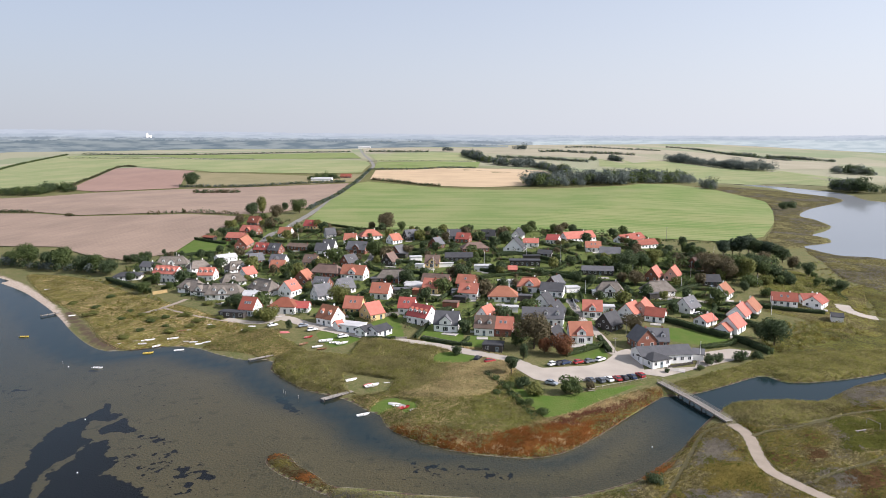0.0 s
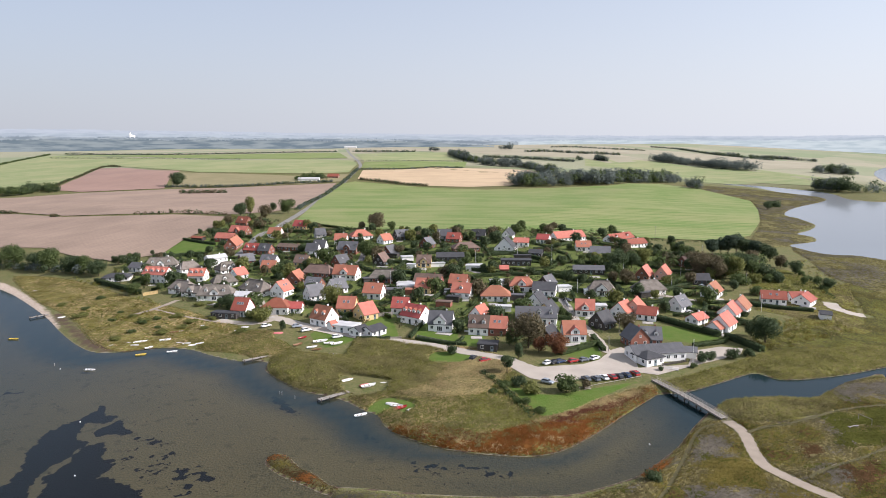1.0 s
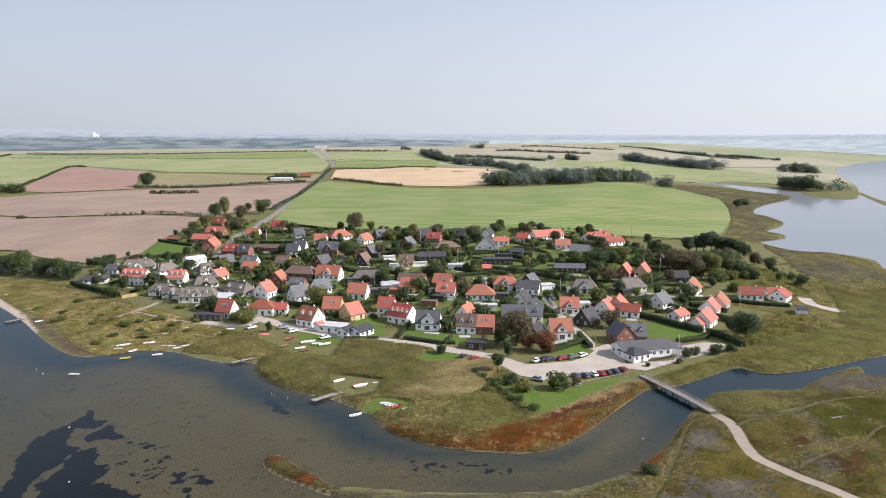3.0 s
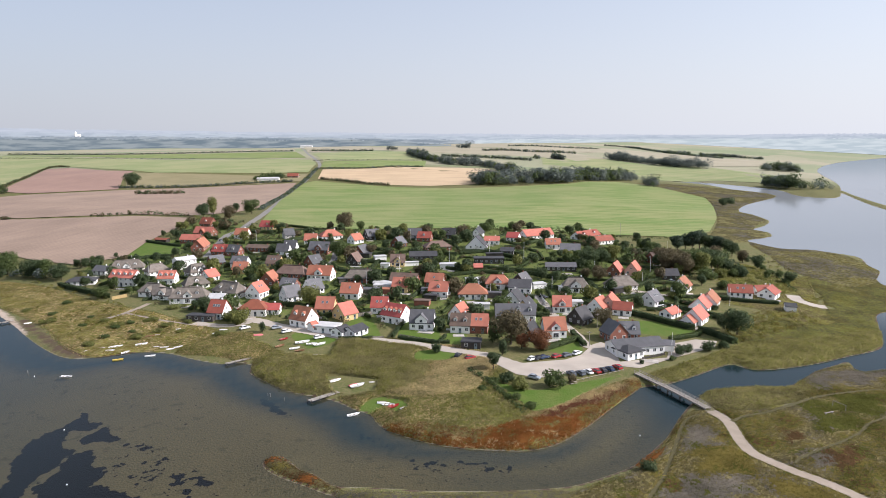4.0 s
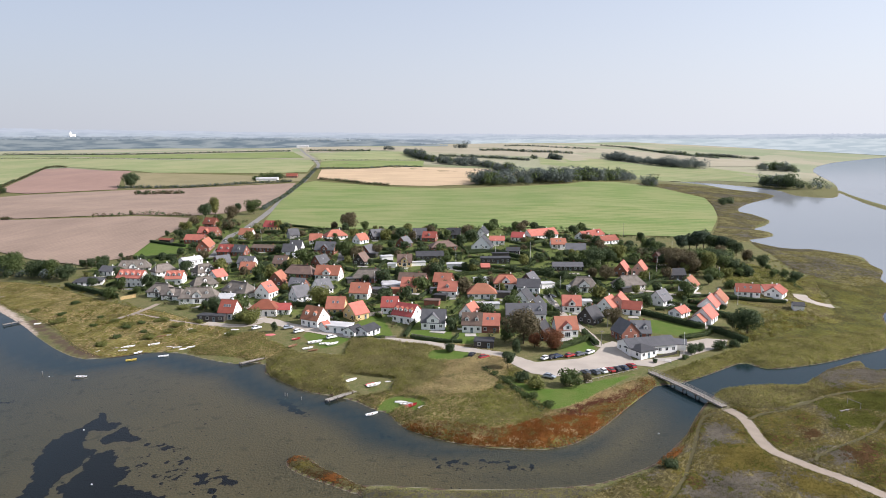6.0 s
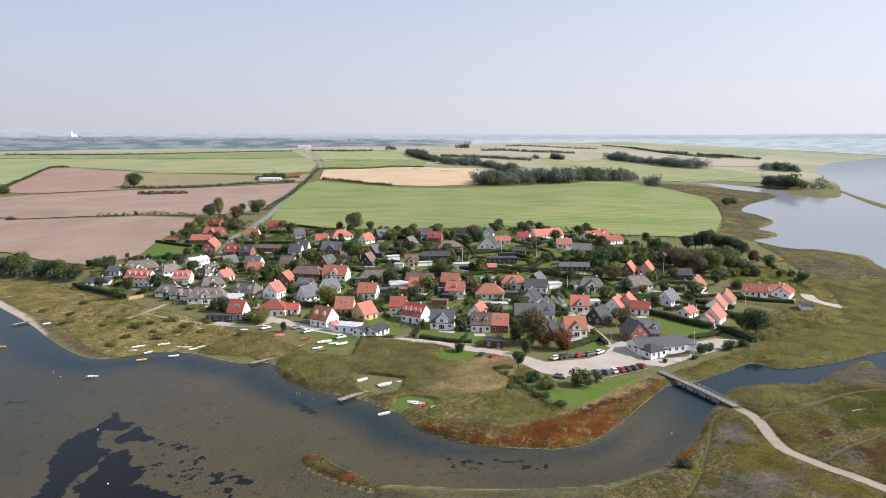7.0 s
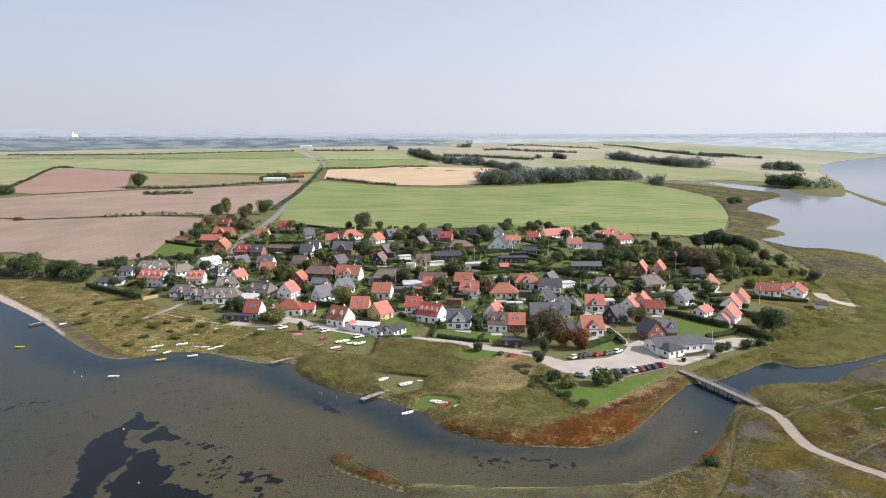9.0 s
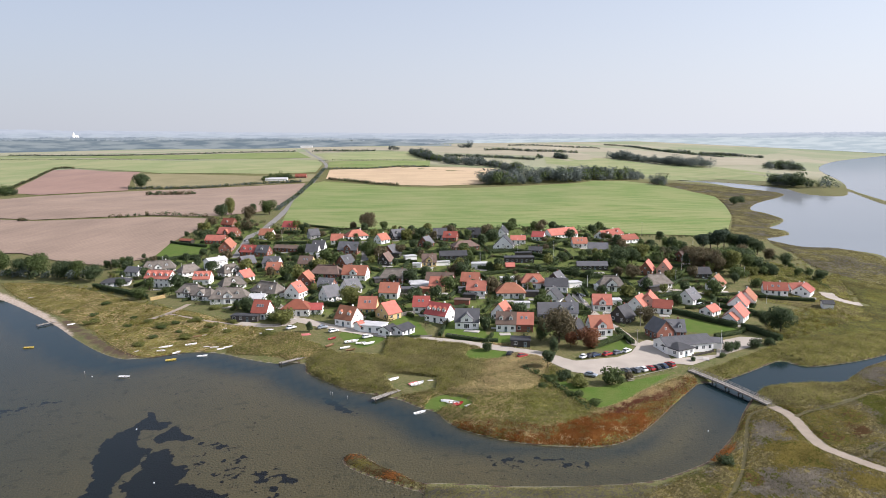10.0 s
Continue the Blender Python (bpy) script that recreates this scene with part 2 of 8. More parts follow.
LEAVES = {
    "green": material("green_leaves", (0.115, 0.155, 0.052), (0.076, 0.105, 0.038), 0.7, 0.3, 2, 0, island=0.22, spec=0.2, thin=0.45),
    "dark": material("dark_leaves", (0.087, 0.122, 0.055), (0.058, 0.083, 0.038), 0.7, 0.3, 2, 0, island=0.22, spec=0.2, thin=0.45),
    "copper": material("copper_leaves", (0.159, 0.134, 0.072), (0.107, 0.091, 0.052), 0.7, 0.3, 2, 0, island=0.22, spec=0.2, thin=0.45),
    "red": material("red_leaves", (0.231, 0.102, 0.047), (0.163, 0.076, 0.041), 0.7, 0.3, 2, 0, island=0.22, spec=0.2, thin=0.45),
    "yellow": material("yellow_leaves", (0.197, 0.211, 0.062), (0.142, 0.155, 0.050), 0.7, 0.3, 2, 0, island=0.22, spec=0.2, thin=0.45),
    # paler and bluer than the other leaves: distance haze put into the colour
    "wood": material("hazed_woodland_leaves", (0.157, 0.185, 0.162), (0.118, 0.142, 0.125), 0.7, 0.05, 1, 0, island=0.2, spec=0.2, thin=0.5),
    "pine": material("pine_needles", (0.065, 0.094, 0.058), (0.046, 0.069, 0.042), 0.7, 0.3, 2, 0, island=0.22, spec=0.2, thin=0.45),
}
ASPHALT = material("worn_asphalt", (0.23, 0.22, 0.205), (0.18, 0.17, 0.16), 0.9, 0.15, 4, 0.1)
GRAVEL = material("pale_gravel", (0.425, 0.375, 0.315), (0.33, 0.295, 0.25), 0.95, 0.15, 5, 0.2)
TRACK = material("dirt_track", (0.345, 0.29, 0.23), (0.26, 0.215, 0.165), 0.95, 0.3, 5, 0.2)
WORN = material("worn_turf", (0.105, 0.088, 0.040), (0.070, 0.064, 0.024), 0.95, 0.3, 5, 0.2)
TIMBER = material("weathered_timber", (0.34, 0.31, 0.27), (0.25, 0.225, 0.195), 0.85, 1, 9, 0.2, own=0.15)

# ---- building helpers ----


def mesh_of(bm, name, *materials):
    me = bpy.data.meshes.new(name)
    bm.to_mesh(me)
    bm.free()
    for m in materials:
        me.materials.append(m)
    return me


def put(name, me, parent=None, m=None, label=""):
    """One object on a mesh, under a thing or part."""
    ob = new(name, me)
    if parent is not None:
        ob.parent = parent
    if m is not None:
        ob.matrix_basis = m
    if label:
        tagged(ob, label)
    return ob


def part(name, bm, mats, parent, label=""):
    return put(name, mesh_of(bm, name, *(mats if isinstance(mats, tuple) else (mats,))), parent, None, label)


def box(bm, x0, y0, z0, x1, y1, z1, index=0):
    v = [bm.verts.new((x, y, z)) for z in (z0, z1) for y in (y0, y1) for x in (x0, x1)]
    for f in ((0, 2, 3, 1), (4, 5, 7, 6), (0, 1, 5, 4), (2, 6, 7, 3), (0, 4, 6, 2), (1, 3, 7, 5)):
        bm.faces.new([v[i] for i in f]).material_index = index


def extrude(bm, outline, vec, index=0):
    """A prism: a flat outline swept along vec."""
    vec = Vector(vec)
    a = [bm.verts.new(p) for p in outline]
    b = [bm.verts.new(Vector(p) + vec) for p in outline]
    fs = [bm.faces.new(a), bm.faces.new(b[::-1])]
    for i in range(len(a)):
        j = (i + 1) % len(a)
        fs.append(bm.faces.new((a[j], a[i], b[i], b[j])))
    for f in fs:
        f.material_index = index
    bmesh.ops.recalc_face_normals(bm, faces=fs)


def tube(bm, a, b, r0, r1, sides=6, index=0):
    """A tapered round bar from a to b."""
    a, b = Vector(a), Vector(b)
    q = (b - a).to_track_quat("Z", "Y")
    rings = []
    for p, r in ((a, r0), (b, r1)):
        rings.append([bm.verts.new(p + q @ Vector((r * math.cos(2 * math.pi * i / sides), r * math.sin(2 * math.pi * i / sides), 0))) for i in range(sides)])
    for i in range(sides):
        j = (i + 1) % sides
        bm.faces.new((rings[0][i], rings[0][j], rings[1][j], rings[1][i])).material_index = index
    bm.faces.new(rings[0][::-1]).material_index = index
    bm.faces.new(rings[1]).material_index = index


def from_arrays(name, verts, faces, *mats):
    """A mesh object from numpy arrays of vertices and same-sized faces."""
    me = bpy.data.meshes.new(name)
    verts, faces = np.asarray(verts, np.float32), np.asarray(faces, np.int32)
    me.vertices.add(len(verts))
    me.vertices.foreach_set("co", verts.ravel())
    k = faces.shape[1]
    me.loops.add(faces.size)
    me.loops.foreach_set("vertex_index", faces.ravel())
    me.polygons.add(len(faces))
    me.polygons.foreach_set("loop_start", np.arange(0, faces.size, k, dtype=np.int32))
    me.polygons.foreach_set("loop_total", np.full(len(faces), k, np.int32))
    for m in mats:
        me.materials.append(m)
    me.update(calc_edges=True)
    me.validate()
    return me

# ---- shape of the land ----
BEACH = [(-330, 470), (-250, 410), (-250.4, 403.1), (-221.9, 376.4), (-194.1, 345), (-170.6, 316.2), (-155.7, 295.7), (-138.4, 274), (-124.8, 261.8), (-113.2, 262.7), (-101.5, 266.6), (-89.1, 263), (-79.1, 255.1), (-67.4, 247.6), (-60.8, 248), (-55.4, 244.4)]
REED_SHORE = [(-54.7, 235.4), (-48.4, 226.2), (-38.8, 214.9), (-28.4, 208.4), (-22.5, 203.3), (-17, 196.2), (-13, 192.2), (-9.6, 182.4), (-1.6, 173.9), (7.3, 168.1), (17.3, 164.7), (27.2, 163), (36.4, 165.9), (47.6, 175.4), (58.9, 187.3), (68.9, 197.3), (75.2, 203.6)]
CHANNEL_SHORE = [(78.8, 203.6), (86.6, 205.6), (100.1, 212.7), (115.1, 220.9), (118.7, 216), (123.5, 213.5), (135, 214.8), (148, 218), (163.4, 223.7), (180.2, 229.7), (190.9, 241.1), (204.8, 260.7), (217.9, 277.5), (231, 284.1), (262, 300)]
LAKE_SHORE = [(263.3, 313.2), (267.1, 332.5), (274.3, 348.6), (294.6, 371.5), (301.6, 389.8), (317.3, 417.5), (315.6, 434.7), (306.2, 451.8), (289.7, 460.1), (285.4, 489.6), (289.9, 507.6), (309.4, 517.3), (321.5, 525.5), (332.7, 549.1), (328.4, 565.7), (354.3, 590.3), (382.4, 627.1), (395.5, 672.6), (403.5, 719.8), (457.6, 794.5), (561.7, 898.1), (577.8, 960.7), (576, 1037.2), (596.4, 1169.2), (582.3, 1264.8)]
BAY_SHORE = [(610.4, 1287.1), (635.1, 1142), (639, 1021.4), (599, 910.5), (603.9, 867.9), (626.9, 862.6), (694.2, 944.2), (831.2, 1140.4), (1000.6, 1421.1), (1158.3, 1661.2), (1417.6, 1981.9), (1752.5, 2308.6), (2600, 3000)]
SOUTH_SHORE = [(300, 262), (166.3, 208.3), (158.3, 217.1), (150.8, 214.4), (139.7, 209.3), (123.8, 198), (116.8, 196.4), (109.6, 197.5), (95.5, 196.4), (87.3, 190.7), (79.2, 181.9), (73.1, 174.4), (66.9, 166.1), (60.7, 160), (54.8, 154.3), (49.9, 150.4), (38.3, 145.1), (30.8, 143.2), (17.5, 143.4), (1.9, 145.3), (-13.6, 149), (-20.8, 150.3)]
SPIT_SHORE = [(-22.8, 151.7), (-27, 157.3), (-30.6, 160.1), (-34.7, 166.8), (-37.7, 168.5), (-40.1, 165.7), (-39.2, 161.9), (-35.1, 157), (-29.4, 152.3), (-24.6, 148.2), (-21.2, 144.2), (-28, 135)]
BAR_SHORE = [(650.5, 909.1), (686.8, 934.2), (646.8, 857.9), (597.4, 763.6), (562.1, 686.3), (520, 600), (470, 480), (420, 380), (440, 370), (495, 475), (545, 595), (600.5, 732.7), (636.8, 813.4), (680.3, 901.9), (717.4, 975.5)]


def spline(pts, per=6, closed=False):
    """Catmull-Rom curve through the control points."""
    p = np.array(pts, float)
    n = len(p)
    out = []
    for i in range(n if closed else n - 1):
        a, b = p[i], p[(i + 1) % n]
        z = p[(i - 1) % n] if closed or i > 0 else a
        c = p[(i + 2) % n] if closed or i + 2 < n else b
        for k in range(per):
            t = k / per
            out.append(0.5 * (2 * a + (b - z) * t + (2 * z - 5 * a + 4 * b - c) * t * t + (3 * a - z - 3 * b + c) * t ** 3))
    if not closed:
        out.append(p[-1])
    return np.array(out)


def clumps(x, y, size, seed, octaves=3):
    """Smooth uneven noise over the plan, 0 to 1, with lumps of that many metres."""
    table = np.random.default_rng(seed).random((64, 64))
    total, weight = 0.0, 0.0
    for k in range(octaves):
        u, v = x / size * 2 ** k + 7.3 * k, y / size * 2 ** k + 3.1 * k
        i, j = np.floor(u).astype(int), np.floor(v).astype(int)
        a, b = u - i, v - j
        a, b = a * a * (3 - 2 * a), b * b * (3 - 2 * b)
        t = lambda p, q: table[(i + p) % 64, (j + q) % 64]
        n = (t(0, 0) * (1 - a) + t(1, 0) * a) * (1 - b) + (t(0, 1) * (1 - a) + t(1, 1) * a) * b
        total, weight = total + n * 0.55 ** k, weight + 0.55 ** k
    return np.clip((total / weight - 0.5) * 1.9 + 0.5, 0, 1)


def inside(poly, X, Y):
    """Which of the places lie in the closed outline."""
    res = np.zeros(np.shape(X), bool)
    a, b = poly, np.roll(poly, -1, 0)
    for (ax, ay), (bx, by) in zip(a, b):
        if ay == by:
            continue
        cond = (ay > Y) != (by > Y)
        res ^= cond & (X < ax + (Y - ay) * (bx - ax) / (by - ay))
    return res


def line_distance(line, X, Y, closed=False):
    """Distance to a polyline."""
    best = np.full(np.shape(X), 1e12)
    pairs = list(zip(line[:-1], line[1:]))
    if closed:
        pairs.append((line[-1], line[0]))
    for (ax, ay), (bx, by) in pairs:
        dx, dy = bx - ax, by - ay
        l2 = dx * dx + dy * dy + 1e-12
        t = np.clip(((X - ax) * dx + (Y - ay) * dy) / l2, 0, 1)
        best = np.minimum(best, (X - ax - t * dx) ** 2 + (Y - ay - t * dy) ** 2)
    return np.sqrt(best)


def signed(poly, X, Y):
    """Distance to the outline, positive inside."""
    return np.where(inside(poly, X, Y), 1, -1) * line_distance(poly, X, Y, True)


MAIN_LAND = np.vstack([spline(part, 4) for part in (BEACH, REED_SHORE, CHANNEL_SHORE, LAKE_SHORE, BAY_SHORE)] + [np.array([(5600, 5200), (5600, 6500), (-5600, 6500), (-5600, 3600), (-2400, 1900), (-700, 800)])])
SOUTH_LAND = np.vstack([spline(SOUTH_SHORE, 4), spline(SPIT_SHORE, 4), np.array([(-12, 118), (-20, 60), (-20, -80), (500, -80), (500, 200), (330, 260)])])
BAR_LAND = spline(BAR_SHORE, 4, True)
RISE_Y = [-100, 255, 285, 330, 400, 480, 650, 950, 1050, 1150, 1270, 1570, 2260, 3200, 5000, 7000]
RISE_Z = [1.6, 2.4, 3.4, 6.5, 10.5, 15.5, 15.5, 14, 16.5, 27, 41, 50, 62, 70, 80, 90]


def shore(X, Y):
    """Distance inland from the nearest water, negative over water."""
    return np.maximum(np.maximum(signed(MAIN_LAND, X, Y), signed(SOUTH_LAND, X, Y)), signed(BAR_LAND, X, Y))


def relief(X, Y, d):
    """Ground height for a place and its distance inland."""
    up = 0.0
    for k in (-45, -15, 15, 45):
        yy = Y * (1 + k / 900) + k * 0.4
        up = up + np.interp(yy, RISE_Y, RISE_Z) / 4
    roll = 2.2 * np.sin(X / 140 + 1.3) * np.sin(Y / 190) * np.clip((Y - 500) / 500, 0, 1)
    bank = 0.75 * (1 - np.exp(-np.maximum(d, 0) / 3.0))
    land = bank + np.minimum(up - 1.6 + roll, 0.065 * np.maximum(d, 0) + 0.0) * np.clip(d / 30, 0, 1)
    sea = -1.3 * (1 - np.exp(np.minimum(d, 0) / 9.0))
    return np.where(d > 0, land, sea)


def DEEP(X, Y):
    """How much of the water column hides the bed: the lake, the bay, the gully along the shore and the open water off the beach."""
    lake = 0.9 * np.clip((X - 210) / 60, 0, 1)
    off = 0.5 * np.clip((-70 - X) / 90, 0, 1)
    channel = 0.92 * np.clip((X - 48) / 30, 0, 1) * np.clip((Y - 150) / 40, 0, 1)
    d = -signed(MAIN_LAND, X, Y)
    wide = np.clip((10 - X) / 30, 0, 1)
    gully = (0.6 + 0.28 * wide) * np.exp(-((d - 4 - 4 * wide) / (3.5 + 3.5 * wide)) ** 2) * np.clip((60 - X) / 20, 0, 1)
    middle = 0.25 * np.exp(-((d - 17) / 5) ** 2) * np.clip((X + 5) / 15, 0, 1)
    return np.clip(lake + off + channel + gully + middle + 0.05, 0, 0.97)


def SKY_SHEEN(X, Y):
    """How far the sky's sheen and haze are painted into the lake's and the bay's colour."""
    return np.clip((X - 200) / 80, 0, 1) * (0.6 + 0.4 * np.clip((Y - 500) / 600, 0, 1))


# ---- ground, water ----


def polar_sheet(radii, angles, cx, cy):
    R, A = np.meshgrid(radii, angles, indexing="ij")
    X, Y = cx + R * np.sin(A), cy + R * np.cos(A)
    nr, na = R.shape
    i, j = np.meshgrid(np.arange(nr - 1), np.arange(na), indexing="ij")
    k = (j + 1) % na
    faces = np.stack([i * na + j, i * na + k, (i + 1) * na + k, (i + 1) * na + j], -1).reshape(-1, 4)
    return X.ravel(), Y.ravel(), faces


def spread(name, me, values):
    a = me.attributes.new(name, "FLOAT", "POINT")
    a.data.foreach_set("value", np.asarray(values, np.float32))


def near_poly(pts, X, Y, soft=2.0):
    """1 inside an outline, falling to 0 over soft metres on both sides."""
    out = spline(pts, 4, True)
    res = np.zeros(np.shape(X))
    lo, hi = out.min(0) - soft, out.max(0) + soft
    pick = (X > lo[0]) & (X < hi[0]) & (Y > lo[1]) & (Y < hi[1])
    res[pick] = np.clip(0.5 + signed(out, X[pick], Y[pick]) / (2 * soft), 0, 1)
    return res


front = np.radians(np.linspace(-40, 48, 420))
back = np.radians(np.linspace(48, 320, 70)[1:-1])
angles = np.concatenate([front, back])
radii = np.concatenate([[0.5, 30], 60 * (4950 / 60) ** (np.arange(401) / 400)])
GX, GY, gf = polar_sheet(radii, angles, -15, -10)
gd = shore(GX, GY)
GZ = relief(GX, GY, gd)
ORDER = np.concatenate([front, back, front[:1] + 2 * math.pi])


def lookup(table, x, y):
    """A value of the ground's own mesh at some places, between its corners."""
    x, y = np.asarray(x, float) + 15, np.asarray(y, float) + 10
    fr = np.interp(np.hypot(x, y), radii, np.arange(len(radii)))
    fa = np.interp(np.mod(np.arctan2(x, y) - front[0], 2 * math.pi) + front[0], ORDER, np.arange(len(ORDER)))
    i, j = np.minimum(fr.astype(int), len(radii) - 2), fa.astype(int) % len(angles)
    u, v, k = fr - i, fa - np.floor(fa), (j + 1) % len(angles)
    t = table.reshape(len(radii), len(angles))
    return (t[i, j] * (1 - u) + t[i + 1, j] * u) * (1 - v) + (t[i, k] * (1 - u) + t[i + 1, k] * u) * v


def height(x, y):
    return lookup(GZ, x, y)


ground = new("ground", from_arrays("ground", np.stack([GX, GY, GZ], 1), gf, ground_material()))
tagged(ground, "rough coastal grassland, heath and sandy shore running down under water", "ground", kind="structure")
ground.data.polygons.foreach_set("use_smooth", np.ones(len(gf), bool))
spread("bed", ground.data, np.clip(0.5 - gd / 1.2, 0, 1))
south = signed(SOUTH_LAND, GX, GY)
spread("heath", ground.data, np.clip(south / 6, 0, 1))
beach = near_poly([(-262.1, 422.7), (-228.2, 390.2), (-190.4, 346.2), (-161.7, 306.5), (-159.7, 298.5), (-189.9, 337.3), (-223.1, 375.8), (-247.8, 398.8)], GX, GY, 4)
spread("sand", ground.data, beach)
WEED = [
    ([(-99.3, 209.2), (-100.1, 203.7), (-102.0, 197.7), (-104.7, 193.0), (-106.3, 188.8), (-105.1, 181.5), (-105.1, 176.9), (-101.6, 167.5), (-100.1, 160.3), (-102.8, 155.5), (-102.8, 149.4), (-91.5, 147.8), (-94.0, 156.2), (-95.1, 164.5), (-94.8, 168.6), (-92.9, 171.9), (-92.9, 177.7), (-91.7, 181.6), (-96.9, 185.2), (-98.6, 192.1), (-97.7, 195.9), (-92.9, 195.2), (-91.4, 200.6), (-95.8, 200.5)], 1.3, 1.5),
    ([(-92.7, 188.2), (-90.6, 194.0), (-88.8, 195.7), (-85.8, 190.9), (-82.5, 188.2), (-84.0, 186.2), (-88.5, 187.2), (-90.3, 186.0)], 1.3, 1.2),
    ([(-86.4, 180.1), (-90.1, 180.0), (-91.6, 176.2), (-90.8, 170.4), (-91.5, 165.7), (-93.6, 163.2), (-89.5, 156.1), (-87.1, 147.2), (-62.8, 143.7), (-66.9, 151.8), (-71.2, 156.6), (-77.4, 159.7), (-80.3, 160.7), (-79.2, 165.1), (-80.0, 169.4), (-83.7, 171.8)], 1.3, 1.8),
    ([(-80.1, 184.9), (-73.0, 182.0), (-69.8, 179.7), (-72.3, 178.0), (-78.4, 181.4)], 0.62, 1.5),
    ([(-62.5, 165.0), (-58.5, 163.8), (-59.0, 161.3), (-57.3, 159.0), (-59.8, 159.7)], 1.0, 1.0),
    ([(-57.6, 156.8), (-55.6, 155.7), (-54.6, 151.6), (-56.6, 152.9)], 1.0, 1.0),
    ([(-54.8, 160.4), (-51.3, 159.6), (-51.4, 156.8), (-54.0, 158.0)], 1.0, 1.0),
    ([(-68.6, 171.5), (-66.6, 170.0), (-66.9, 168.1), (-68.1, 169.5)], 0.75, 0.8),
    ([(-67.1, 174.6), (-64.9, 173.6), (-65.3, 172.0), (-66.5, 172.8)], 0.75, 0.8),
    ([(-83.3, 170.5), (-80.3, 170.7), (-79.7, 166.9), (-81.8, 166.7)], 1.0, 1.0),
    ([(-80.1, 160.1), (-70.5, 158.1), (-62.9, 152.3), (-60.6, 145.7), (-74.5, 147.7)], 0.55, 3.0),
    ([(-81.9, 178.8), (-65.4, 176.3), (-52.4, 164.8), (-49.4, 145.3), (-66.4, 150.2), (-81.6, 166.0)], 0.33, 6.0),
    ([(-155.9, 215.2), (-148.5, 220.0), (-139.9, 223.5), (-132.3, 229.3), (-132.0, 220.8), (-138.6, 216.6), (-144.3, 211.2), (-152.2, 208.2)], 0.5, 3.0),
    ([(-48.0, 212.7), (-41.9, 205.2), (-36.1, 197.3), (-40.4, 199.2), (-45.7, 205.8)], 1.0, 1.5),
    ([(-9.3, 161.8), (-0.5, 163.3), (9.4, 161.3), (23.0, 156.3), (32.8, 154.9), (22.0, 152.3), (6.9, 154.4), (-3.8, 158.9)], 0.52, 4.0),
    ([(-20.9, 186.0), (-14.6, 180.5), (-5.7, 172.1), (-8.8, 170.4), (-17.7, 178.0)], 0.45, 3.0),
]
spread("weed", ground.data, np.maximum.reduce([near_poly(ring, GX, GY, edge) * full for ring, full, edge in WEED]))
# beach wrack; reed-shore mud rim with the bank's shade put into its brown
spread("rust", ground.data, np.maximum(near_poly([(-170.3, 317.7), (-150.6, 291.9), (-131.6, 267), (-119, 260.6), (-101.7, 263.7), (-107.9, 274), (-128.2, 274.2), (-152.2, 303.5), (-168.9, 325.4)], GX, GY, 5.0) * 0.8, np.clip(1.1 - np.abs(gd - 0.2) / 1.0, 0, 1) * 0.9 * (GY > 135) * (GX > -60)))
GARDENS = [(-190.8, 430.2), (-162.7, 467.6), (-163.7, 601.9), (-142.8, 618.3), (-86.2, 548.3), (-21.3, 514.8), (63.9, 508.5), (154.8, 526.4), (166.8, 448.5), (182.7, 390.6), (152.9, 325), (151.4, 301.4), (133, 265.6), (107.1, 290.6), (99.6, 290.9), (69.5, 261.2), (53.3, 248), (39.4, 255.5), (11.5, 271.3), (-14.3, 280.1), (-42.2, 293.2), (-82.2, 305.2), (-130.5, 347)]
LAWNS = [[(27, 213), (32.5, 207.9), (39.5, 202.1), (62.9, 210), (75.3, 214.1), (69, 210.7), (56.6, 200.5), (45.1, 190.1), (35.2, 185.5), (32.3, 191.3), (28.8, 203.3)], [(-8.5, 195.1), (-13.4, 192.7), (-16.2, 196.6), (-10.6, 203.7), (-0.9, 198.3), (-5, 190.3)], [(-169, 463.8), (-171.6, 512.4), (-144.9, 500.2), (-138.2, 469.6), (-155.5, 446.2)], [(-26.7, 273.1), (-15.1, 296.1), (-8.2, 272.2), (-11.3, 265)], [(-1.2, 264.5), (4.8, 287.1), (16.1, 271), (10.9, 256.8)], [(15.7, 263.7), (25.4, 270.6), (25, 254.8), (14.1, 255.3)], [(96.2, 259.9), (103.8, 274.6), (120.6, 258.8), (111.8, 248.8)], [(18.2, 236.6), (4, 234.1), (5.2, 246.9), (17.9, 246.3)], [(-44.2, 273.9), (-35.3, 277.2), (-25, 267.1), (-34.9, 256.3)], [(53.3, 248), (57.6, 258.2), (68.8, 254.1), (64.7, 234.3), (54, 241.3)]]
spread("lawn", ground.data, np.maximum.reduce([near_poly(p, GX, GY, 1.0) for p in LAWNS] + [near_poly(GARDENS, GX, GY, 8.0) * 0.52]))
spread("far", ground.data, np.clip((np.hypot(GX, GY) - 1250) / 300, 0, 1))


wx, wy, wf = polar_sheet(np.concatenate([[0.5], 60 * (4950 / 60) ** (np.arange(161) / 160)]), np.radians(np.linspace(-180, 180, 451)[:-1]), -15, -10)
water = new("water", from_arrays("water", np.stack([wx, wy, np.zeros_like(wx)], 1), wf, water_material()))
spread("deep", water.data, DEEP(wx, wy))
spread("sky_sheen", water.data, SKY_SHEEN(wx, wy))
water.visible_shadow = False
tagged(water, "calm shallow greenish inlet water over a weedy bed", "water", kind="structure")


ROADS, PAVED, FOOTPRINTS = [], [], []


